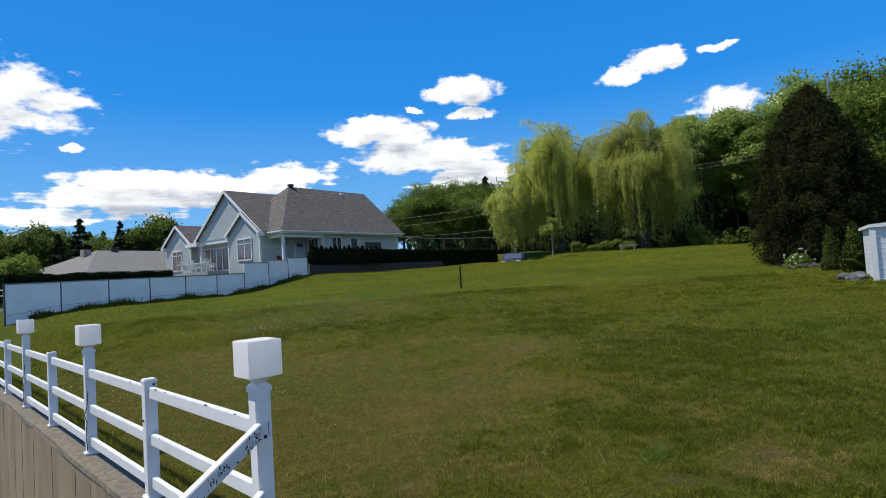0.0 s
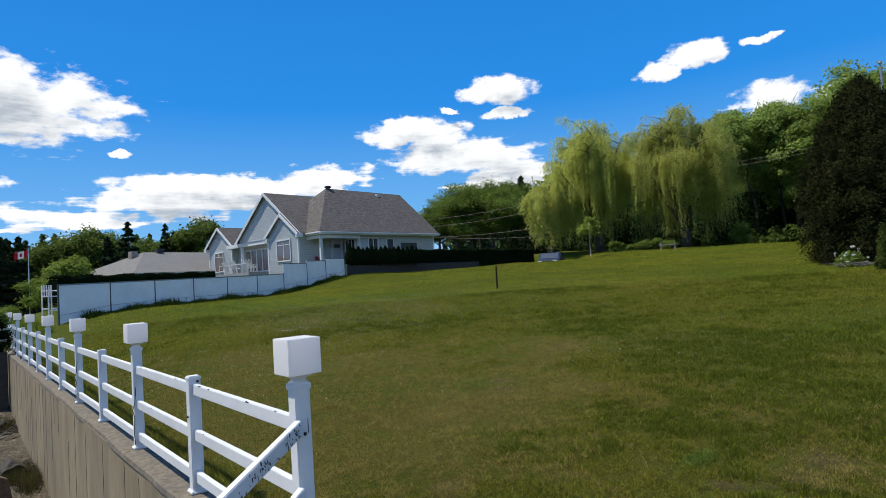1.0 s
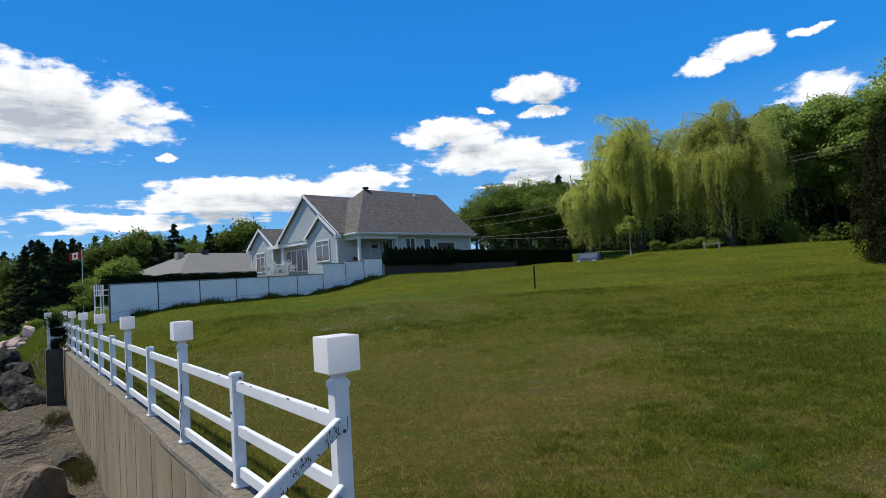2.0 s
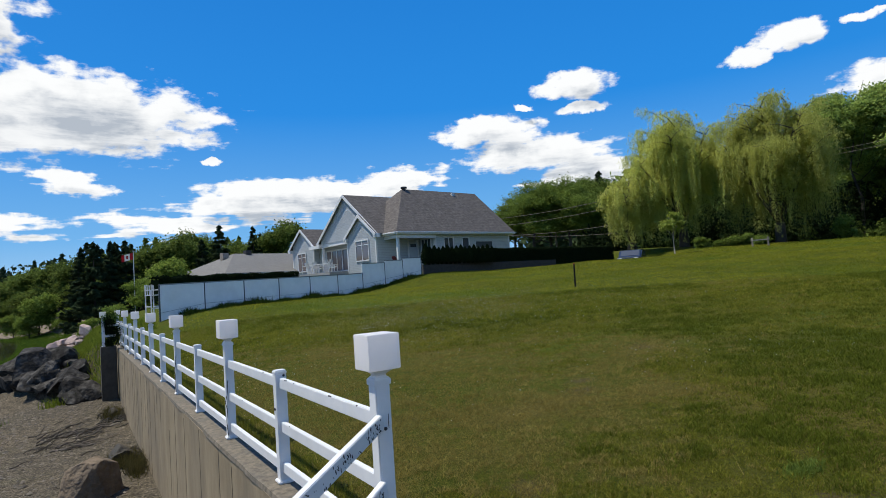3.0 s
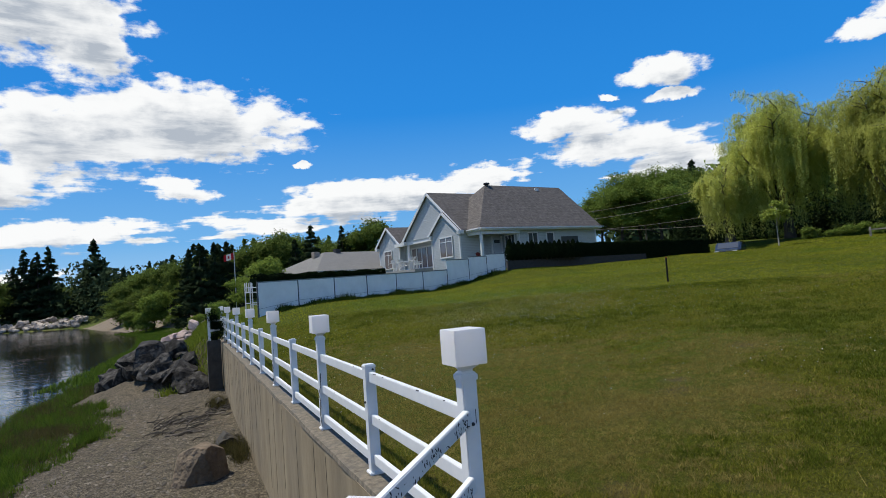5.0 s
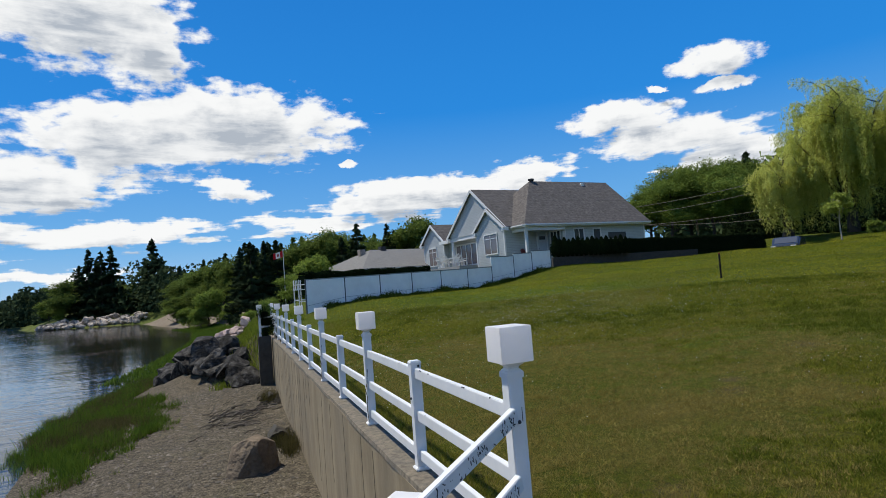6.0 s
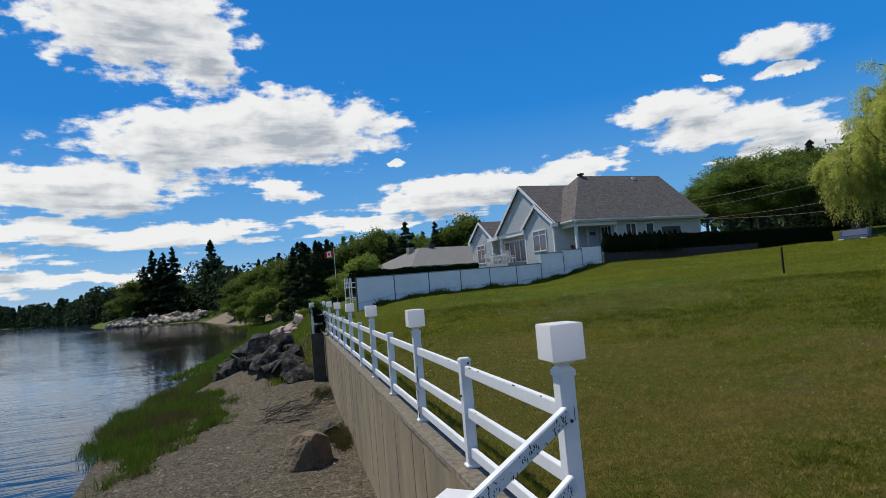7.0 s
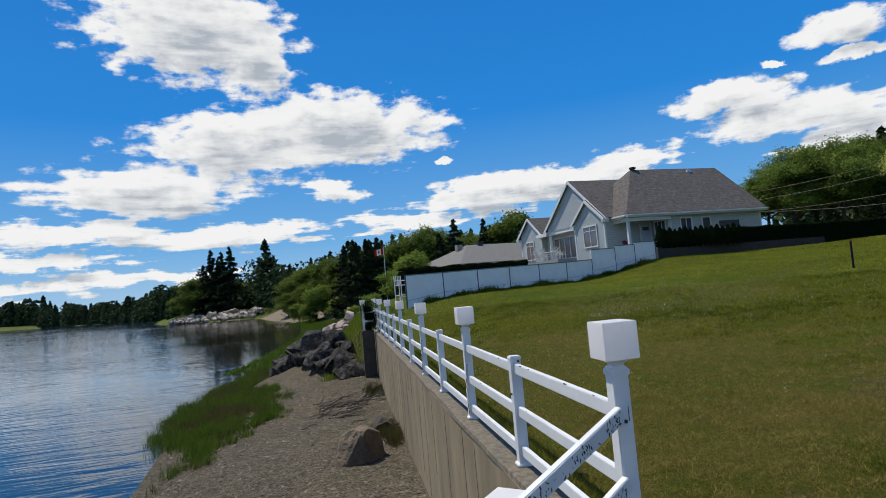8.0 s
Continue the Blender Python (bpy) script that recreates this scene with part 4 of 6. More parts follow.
# roof fittings
bm = bmesh.new()
tube(bm, [(4.5, mid, RIDGE - 0.2), (4.5, mid, RIDGE + 0.05), (4.5, mid, RIDGE + 0.06), (4.5, mid, RIDGE + 0.18), (4.5, mid, RIDGE + 0.22)], [0.17, 0.17, 0.27, 0.27, 0.12], 12)
part("roof_vent", bm, DARK_METAL, house, "dark round roof vent")
part("roof_vent", box(bmesh.new(), 9.5, 9.9, mid - 0.5, mid - 0.3, RIDGE - 0.5, RIDGE - 0.18, 0.03), TRIM, house, "small white roof vent")


# ---------------------------------------------------------------- chairs on the terrace
def garden_chair(x, y, z, turn, mat, label):
    c = thing("garden_chair", label, "chair", pose(x, y, z, 0, 0, turn), "chairs on the terrace")
    for sx in (-0.27, 0.27):
        for y0 in (-0.25, 0.25):
            part("leg", box(bmesh.new(), sx - 0.03, sx + 0.03, y0 - 0.035, y0 + 0.035, 0, 0.56, 0.008), mat, c)
        part("arm", box(bmesh.new(), sx - 0.06, sx + 0.06, -0.32, 0.34, 0.56, 0.59, 0.008), mat, c)
    bm = bmesh.new()
    beam(bm, (0, -0.3, 0.42), (0, 0.28, 0.33), 0.5, 0.03, 0.008)
    part("seat", bm, mat, c)
    for i in range(5):
        bm = bmesh.new()
        x0 = (i - 2) * 0.105
        beam(bm, (x0, 0.24, 0.33), (x0 * 1.15, 0.5, 1.02 - 0.03 * abs(i - 2)), 0.02, 0.085, 0.006)
        part("back_slat", bm, mat, c)
    return c


RED = material("red_paint", (0.22, 0.03, 0.03), (0.32, 0.05, 0.045), 6, 0.5, 0.05)
to_house = pose(HX, HY, HZ, 0, 0, 8.0)
for (u, v, turn) in ((-1.5, 10.4, 95), (-1.2, 9.6, 60), (-1.6, 9.0, 110), (-1.3, 7.6, 80), (-1.6, 6.7, 120)):
    p = to_house @ Vector((u, v, 0.62))
    garden_chair(p.x, p.y, p.z, turn + 8, TRIM, "white slatted garden chair on the terrace")
p = to_house @ Vector((1.0, 1.2, 0.45))
garden_chair(p.x, p.y, p.z, 30, RED, "dark red garden chair on the porch")
p = to_house @ Vector((-1.4, 8.5, 0.62))
tab = thing("terrace_table", "white round table on the terrace", "table", pose(*p))
part("tabletop", tube(bmesh.new(), [(0, 0, 0.68), (0, 0, 0.72)], [0.5, 0.5], 20), TRIM, tab)
part("pedestal", tube(bmesh.new(), [(0, 0, 0), (0, 0, 0.05), (0, 0, 0.1), (0, 0, 0.68)], [0.28, 0.28, 0.05, 0.05], 12), TRIM, tab)

# ---------------------------------------------------------------- white panel fence in front of the house
fence = thing("panel_fence", "white slatted chain-link panel fence stepping up the lawn", "fence")
posts = []
d = Vector((math.sin(radians(67.5)), math.cos(radians(67.5))))
for i in range(7):
    posts.append((1.48 + d.x * 2.02 * i, 22.85 + d.y * 2.02 * i))
for b, r in ((27.09, 35.2), (28.89, 36.6), (30.73, 38.0)):
    posts.append(site(b, r))
TOPS = [2.23, 2.25, 2.27, 2.29, 2.31, 2.33, 2.36, 2.95, 3.10, 3.24]
for i, ((x, y), z) in enumerate(zip(posts, TOPS)):
    g = h(x, y) - 0.1
    step_top = z + (0.02 if i < 9 else 0.05)
    part("post", tube(bmesh.new(), [(x, y, g), (x, y, step_top), (x, y, step_top + 0.03)], [0.035, 0.035, 0.012], 10), POST_GREY, fence)
for i in range(9):
    (xa, ya), (xb, yb) = posts[i], posts[i + 1]
    zt = TOPS[i] if i < 6 else TOPS[i + 1] - 0.02
    zu = TOPS[i + 1]
    ga, gb = h(xa, ya) - 0.03, h(xb, yb) - 0.03
    v = Vector((yb - ya, xa - xb, 0)).normalized() * 0.02
    bm = bmesh.new()
    c = [(xa, ya, ga), (xb, yb, gb), (xb, yb, zu), (xa, ya, zt)]
    f = [bm.verts.new(Vector(p) + v) for p in c]
    k = [bm.verts.new(Vector(p) - v) for p in c]
    bm.faces.new(f), bm.faces.new(k[::-1])
    for j in range(4):
        bm.faces.new((f[(j + 1) % 4], f[j], k[j], k[(j + 1) % 4]))
    bmesh.ops.recalc_face_normals(bm, faces=bm.faces[:])
    panel = part("panel", bm, PANEL, fence)
    bm = bmesh.new()
    beam(bm, (xa, ya, zt + 0.01), (xb, yb, zu + 0.01), 0.06, 0.05)
    part("top_rail", bm, STEEL, panel)
    bm = bmesh.new()
    beam(bm, Vector((xa, ya, ga * 0.75 + zt * 0.25)) + v * 1.6, Vector((xb, yb, gb * 0.75 + zu * 0.25)) + v * 1.6, 0.012, 0.012)
    part("tension_wire", bm, STEEL, panel)


# ---------------------------------------------------------------- second house, roof seen over the hedge
def hip_house(name, label, x, y, z, turn, length, depth, eave, ridge_h, wallmat, roofmat, ridge0, ridge1):
    o = thing(name, label, "house", pose(x, y, z, 0, 0, turn))
    part("wall", box(bmesh.new(), 0.6, length - 0.6, 0.6, depth - 0.6, -1.0, eave), wallmat, o)
    mid = depth / 2
    for cs in ([(0, 0, eave), (length, 0, eave), (ridge1, mid, ridge_h), (ridge0, mid, ridge_h)],
               [(0, depth, eave), (0, 0, eave), (ridge0, mid, ridge_h)],
               [(length, 0, eave), (length, depth, eave), (ridge1, mid, ridge_h)],
               [(length, depth, eave), (0, depth, eave), (ridge0, mid, ridge_h), (ridge1, mid, ridge_h)]):
        bm = bmesh.new()
        sheet(bm, cs, 0.08)
        part("roof", bm, roofmat, o)
    for a, b in (((0, 0), (length, 0)), ((0, 0), (0, depth))):
        bm = bmesh.new()
        beam(bm, (*a, eave - 0.13), (*b, eave - 0.13), 0.08, 0.18)
        part("fascia", bm, TRIM, o)
    return o

# second house: far corner of its roof lies behind the white fence
x, y = site(12.1, 52)
tan_house = hip_house("bungalow", "low bungalow with a tan-grey hip roof behind a hedge", x, y, 0.9, 18, 17, 11, 2.6, 4.7, TAUPE, SHINGLES_TAN, 4.2, 12.0)
for i in range(3):
    window(tan_house, (3.0 + 4 * i, 0.59, 1.3), (1, 0, 0), 1.3, 1.0, 1)
part("chimney", box(bmesh.new(), 2.9, 3.5, 5.2, 5.8, 3.2, 4.75, 0.02), ROCK_PALE, tan_house, "square stone chimney")
for u in (5.6,):
    part("roof_vent", box(bmesh.new(), u - 0.3, u + 0.3, 5.1, 5.7, 4.5, 5.0, 0.05), DARK_METAL, tan_house)


# ---------------------------------------------------------------- leaves and trees
def cards(rng, centres, size, flat=None, aspect=1.0, spread=0.35, face=None):
    """Leaves about the given points, turned at random, lying along the rows of flat, or facing along the rows of face."""
    n = len(centres)
    if face is not None:
        nn = face + rng.normal(size=(n, 3)) * spread
        a = np.cross(nn, rng.normal(size=(n, 3)) if flat is None else np.cross(flat, nn))
        a /= np.linalg.norm(a, axis=1, keepdims=True) + 1e-9
        b = np.cross(nn, a)
    else:
        a = rng.normal(size=(n, 3)) if flat is None else flat + rng.normal(size=(n, 3)) * spread
        a /= np.linalg.norm(a, axis=1, keepdims=True) + 1e-9
        b = np.cross(a, rng.normal(size=(n, 3)))
    b /= np.linalg.norm(b, axis=1, keepdims=True) + 1e-9
    s = size * rng.uniform(0.6, 1.3, (n, 1))
    a, b = a * s * aspect, b * s
    v = np.stack([centres - a * 0.9 - b * 0.3, centres + b * 0.8, centres + a * 0.9 - b * 0.3], 1).reshape(-1, 3)
    return v, np.arange(3 * n).reshape(-1, 3)


def limbs(rng, height, radius, first=0.25, count=7, trunk_r=0.22, lean=0.0):
    bm = bmesh.new()
    top = Vector((lean, 0, height * 0.85))
    pts = [Vector((0, 0, -0.3)), Vector((0, 0, 0.3))] + [top * t + Vector(rng.normal(size=3) * (0.015 * height)) for t in (0.3, 0.55, 0.8, 1.0)]
    tube(bm, pts, [trunk_r * 1.35, trunk_r, trunk_r * 0.8, trunk_r * 0.55, trunk_r * 0.3, 0.03], 8)
    for i in range(count):
        t = first + (0.9 - first) * (i + rng.uniform(0, 0.7)) / count
        a = i * 2.4 + rng.uniform(-0.4, 0.4)
        p = top * t
        reach = radius * rng.uniform(0.6, 0.9) * (1.1 - 0.5 * t)
        e = p + Vector((math.cos(a) * reach, math.sin(a) * reach, height * 0.18))
        m = (p + e) / 2 + Vector((0, 0, -0.02 * height))
        r = trunk_r * 0.45 * (1.1 - t)
        tube(bm, [p, m, e], [r, r * 0.6, 0.02], 6)
    return bm


def leafy_tree(name, label, seed, height, radius, leaves, size, mat, low=0.18, group="", shape=1.0, trunk=None, clumps=20, bark=BARK, twigs=13, scatter=0.085):
    """A broadleaf tree: boughs that carry many small sprays of leaves, with gaps, in an uneven outline."""
    rng = np.random.default_rng(seed)
    t = thing(name, label, "tree", group=group)
    part("trunk", limbs(rng, height, radius, low + 0.05, 11, trunk or 0.018 * height + 0.05), bark, t, smooth=True)
    c = []
    while len(c) < clumps:
        p = rng.uniform(-1, 1, 3)
        if 0.4 < np.linalg.norm(p) < 1.0:
            c.append(p)
    c = np.array(c)
    c[:, :2] *= (1 - 0.35 * shape * np.clip(c[:, 2:], 0, 1))
    mid = height * (1 + low) / 2
    c = c * [radius * 0.72, radius * 0.72, height * (1 - low) / 2 * 0.82] + [0, 0, mid]
    rad = radius * rng.uniform(0.22, 0.44, len(c))
    d = rng.normal(size=(len(c), twigs, 3))
    d /= np.linalg.norm(d, axis=2, keepdims=True)
    d[..., 2] = np.where(d[..., 2] < -0.35, -d[..., 2], d[..., 2])
    spray = c[:, None] + d * rad[:, None, None] * rng.uniform(0.6, 1.25, (len(c), twigs, 1)) * [1, 1, 0.8]
    spray, out = spray.reshape(-1, 3), d.reshape(-1, 3)
    fat = radius * scatter * rng.uniform(0.55, 1.45, len(spray))
    k = rng.choice(len(spray), leaves, p=fat ** 2 / (fat ** 2).sum())
    pts = spray[k] + rng.normal(size=(leaves, 3)) * fat[k, None] * [1, 1, 0.62]
    pts[:, 2] = np.maximum(pts[:, 2], 0.15)
    v, f = cards(rng, pts, size, face=out[k] * 0.6 + [0, 0, 0.55], spread=0.62)
    array_mesh("crown", v, f, mat, t)
    return t


def spruce_tree(name, label, seed, height, radius, leaves, size, mat=SPRUCE, group="", low=0.04, ragged=0.25):
    """A spruce: whorls of boughs that droop and turn up, with needles hanging along them."""
    rng = np.random.default_rng(seed)
    t = thing(name, label, "tree", group=group)
    bm = bmesh.new()
    tube(bm, [(0, 0, -0.3), (0, 0, height * 0.5), (0, 0, height)], [0.016 * height, 0.010 * height, 0.01], 7)
    n = int(height * 8.5)
    z = height * (low + (0.985 - low) * np.sort(rng.uniform(0, 1, n)))
    a = rng.uniform(0, 2 * np.pi, n)
    reach = radius * (1 - z / height) ** 0.85 * rng.uniform(1 - ragged, 1 + ragged, n) + 0.12
    part("trunk", bm, BARK, t, smooth=True)
    w = reach / reach.sum()
    k = rng.choice(n, leaves, p=w)
    s = rng.uniform(0.08, 1, leaves) ** 0.75
    wid = rng.normal(size=leaves) * 0.16 * reach[k] * (1.15 - s)
    droop = -0.42 * reach[k] * s + 0.34 * reach[k] * s ** 3
    x = np.cos(a[k]) * reach[k] * s - np.sin(a[k]) * wid
    y = np.sin(a[k]) * reach[k] * s + np.cos(a[k]) * wid
    pts = np.stack([x, y, z[k] + droop - np.abs(rng.normal(size=leaves)) * 0.016 * height * 0.6], 1)
    flat = np.stack([np.cos(a[k]), np.sin(a[k]), np.full(leaves, -0.55)], 1)
    v, f = cards(rng, pts, size, flat=flat, aspect=1.6, spread=0.35, face=np.stack([np.cos(a[k]) * 0.5, np.sin(a[k]) * 0.5, np.ones(leaves)], 1))
    array_mesh("crown", v, f, mat, t)
    return t


def willow_tree(name, label, seed, height, radius, leaves, mat=WILLOW, size=0.05, low=0.04, boughs=13, crown=0.36):
    """A weeping willow: arching boughs, side branches on them, and tongues of hanging strands along each branch."""
    rng = np.random.default_rng(seed)
    t = thing(name, label, "tree")
    bm = bmesh.new()
    fork = height * 0.14
    tube(bm, [(0, 0, -0.4), (0, 0, 0.4), (0.1, 0, fork)], [0.55, 0.42, 0.36], 10)
    heads, way, fall, wide = [], [], [], []
    for i in range(boughs):
        a = i * 2.4 + rng.uniform(-0.3, 0.3)
        q = ((i + 0.5) / boughs) ** 0.55
        top = height * (1.0 - crown * q ** 2.2) * rng.uniform(0.86, 0.98)
        e = Vector((math.cos(a) * radius * q * 0.74, math.sin(a) * radius * q * 0.74, top))
        p = [Vector((0.1, 0, fork)), Vector((e.x * 0.3, e.y * 0.3, top * 0.45)), Vector((e.x * 0.68, e.y * 0.68, top * 0.8)), e]
        tube(bm, p, [0.2, 0.14, 0.08, 0.02], 6)
        for j in range(10):
            f = 0.25 + 0.75 * j / 9
            s = p[1].lerp(p[2], f * 2) if f < 0.5 else p[2].lerp(p[3], f * 2 - 1)
            b = a + rng.uniform(-1.9, 1.9) * (1.6 if f > 0.9 else 1.0)
            out = Vector((math.cos(b), math.sin(b), 0))
            g = s + (out + Vector((0, 0, rng.uniform(0.0, 0.75)))) * radius * rng.uniform(0.12, 0.34)
            if g.z > height:
                g.z = height * rng.uniform(0.95, 1.0)
            m = (s + g) / 2 + Vector((0, 0, 0.2))
            tube(bm, [s, m, g], [0.05, 0.03, 0.012], 5)
            for k in (0.35, 0.7, 1.0):
                c = s.lerp(m, k * 2) if k < 0.5 else m.lerp(g, k * 2 - 1)
                heads.append(c[:]), way.append((out.x, out.y)), wide.append(rng.uniform(0.1, 0.34) * radius / 4.5)
                fall.append(height * rng.choice((rng.uniform(0.04, 0.14), rng.uniform(0.14, 0.45))) * (0.55 + 0.7 * q))
    part("trunk", bm, BARK, t, smooth=True)
    heads, way, fall, wide = np.array(heads), np.array(way), np.array(fall), np.array(wide)
    fall = np.maximum(np.minimum(fall, heads[:, 2] - height * low), 0.4)
    w = (0.35 + fall) * wide
    k = rng.choice(len(heads), leaves, p=w / w.sum())
    per = 16
    strand = rng.integers(0, per, leaves)
    place = rng.normal(size=(len(heads), per, 3)) * [1, 1, 0.45]
    long = rng.uniform(0.45, 1.1, (len(heads), per))[k, strand]
    reach = rng.uniform(0.15, 0.75, (len(heads), per))[k, strand] * radius / 5
    s = rng.uniform(0, 1, leaves) ** 0.9
    span = fall[k] * long
    pts = heads[k] + place[k, strand] * wide[k, None] + rng.normal(size=(leaves, 3)) * 0.06
    pts[:, :2] += way[k] * (reach * (1 - np.exp(-2.6 * s)))[:, None]
    pts[:, 2] += 0.22 * reach * np.sin(np.pi * np.minimum(s * 2.5, 1)) - span * s ** 1.25
    pts[:, 2] = np.maximum(pts[:, 2], height * low * rng.uniform(0.3, 1.6, leaves))
    flat = np.tile(np.array([[0.0, 0.0, -1.0]]), (leaves, 1))
    v, f = cards(rng, pts, size, flat=flat, aspect=1.7, spread=0.7, face=np.concatenate([way[k] * 0.7, np.full((leaves, 1), 0.85)], 1))
    array_mesh("crown", v, f, mat, t)
    return t


def plant(tree, b, r, scale=1.0, turn=0.0, sink=0.1, tall=1.0):
    x, y = site(b, r)
    tree.matrix_world = pose(x, y, h(x, y) - sink, 0, 0, turn) @ Matrix.Diagonal((scale, scale, scale * tall, 1))
    return tree


def again(tree, b, r, scale=1.0, turn=0.0, sink=0.1, tall=1.0):
    c = copy_thing(tree, Matrix())
    return plant(c, b, r, scale, turn, sink, tall)


# the willows at the top of the lawn
plant(willow_tree("willow", "tall weeping willow with yellow-green hanging strands", 11, 12.4, 5.0, 190000, boughs=15), 55.9, 54, 1.0, 40)
plant(willow_tree("willow", "broad weeping willow with yellow-green hanging strands", 12, 11.9, 5.6, 210000, boughs=18), 63.6, 53, 1.0, 10)
plant(willow_tree("willow", "low rounded willow with strands to the ground", 13, 6.8, 3.1, 85000, low=0.02, size=0.048, crown=0.3), 51.3, 52, 1.0, 0)

# undergrowth at the willows' feet
shrub = plant(leafy_tree("shrub", "low fresh green shrub under the willows", 27, 1.5, 1.0, 2600, 0.085, MAPLE, 0.02, group="undergrowth", clumps=10, twigs=8, scatter=0.12, trunk=0.03), 57.4, 50.2, 0.7)
for b, r, s, turn, tall in ((58.7, 50.6, 0.55, 80, 0.8), (59.9, 50.4, 0.85, 150, 0.75), (61.2, 51.0, 0.7, 20, 1.0), (62.1, 50.2, 0.8, 230, 0.7), (68.2, 51.5, 1.0, 50, 1.3)):
    again(shrub, b, r, s, turn, 0.1, tall)

# broadleaf trees, built once and repeated
maple = plant(leafy_tree("maple", "broad-crowned green maple behind the houses", 21, 14, 6.0, 34000, 0.15, MAPLE, group="broadleaf trees", clumps=26), 84.5, 60, 0.9)
oak = plant(leafy_tree("oak", "tall loose-crowned green broadleaf tree", 22, 15, 5.5, 32000, 0.155, WOODS, 0.2, group="broadleaf trees", clumps=22), 72.5, 70, 0.95)
poplar = plant(leafy_tree("poplar", "slender green broadleaf tree with bare lower trunk", 23, 16, 3.8, 21000, 0.15, WOODS, 0.36, group="broadleaf trees", clumps=18, trunk=0.17), 71.5, 66, 1.0)
for b, r, s, turn, tall in ((69, 74, 1.02, 60, 1.0), (75, 63, 0.86, 200, 1.05), (79, 70, 0.98, 10, 1.0), (90, 56, 0.95, 140, 1.0),
                            (82.0, 62, 0.95, 250, 1.0), (80.9, 59, 1.04, 120, 1.0), (84.1, 57, 1.06, 300, 1.0), (77.9, 66, 1.05, 80, 1.04)):
    again(oak if int(b) % 2 else maple, b, r, s, turn, 0.1, tall)
for b, r, s, turn in ((67.5, 66, 0.98, 30), (69.4, 63, 0.92, 300), (73.5, 63, 0.95, 100), (77, 66, 1.0, 200), (80.6, 64, 0.98, 10), (86, 62, 1.0, 50), (66, 78, 0.95, 77), (70, 76, 0.98, 15), (75.6, 68, 0.92, 240), (78.6, 60, 0.8, 280), (83, 66, 1.02, 20), (88, 70, 1.05, 110), (62, 82, 0.9, 70), (58, 84, 0.85, 140)):
    again(poplar, b, r, s, turn)

# the group behind the drive
for b, r, s, turn, tall in ((40.4, 82, 0.74, 70, 0.92), (42.2, 79, 0.80, 10, 1.0), (43.8, 84, 0.82, 130, 1.0), (45.6, 79, 0.80, 160, 1.0), (47.6, 86, 0.86, 20, 1.0), (46.9, 82, 0.80, 200, 1.0), (49.4, 84, 0.72, 300, 1.0)):
    again(maple, b, r, s, turn, 0.1, tall)

# spruces
tall_spruce = plant(spruce_tree("spruce", "dark tall spruce with drooping boughs", 31, 19, 5.0, 19000, 0.3, group="spruces", low=0.0, ragged=0.3), -6.73, 174, 1.06)
thin_spruce = plant(spruce_tree("spruce", "dark slender spruce with ragged boughs", 32, 18, 3.9, 14000, 0.3, group="spruces", ragged=0.4, low=0.02), -9.96, 180, 1.06)
for b, r, s, turn in ((1.17, 108, 0.62, 50), (4.0, 104, 0.6, 120), (3.2, 118, 0.66, 20), (11.8, 84, 0.56, 70), (10.2, 90, 0.5, 10), (2.2, 112, 0.58, 210), (48.8, 86, 0.68, 0), (-0.6, 125, 0.6, 100), (5.4, 112, 0.55, 160), (1.9, 100, 0.56, 15), (3.4, 98, 0.55, 95), (4.4, 100, 0.56, 250), (2.7, 96, 0.5, 300), (0.7, 104, 0.56, 190), (1.6, 84, 0.56, 20), (2.9, 86, 0.53, 140), (0.5, 89, 0.50, 260), (4.0, 88, 0.53, 70)):
    again(tall_spruce, b, r, s, turn)
for b, r, s, turn in ((-11.6, 182, 1.03, 80), (-10.7, 180, 0.98, 20), (-7.4, 180, 0.85, 10), (-12.3, 186, 0.8, 140), (14.74, 88, 0.56, 33), (15.4, 90, 0.5, 133), (6.8, 100, 0.55, 10), (-11.0, 184, 0.9, 200)):
    again(thin_spruce, b, r, s, turn)

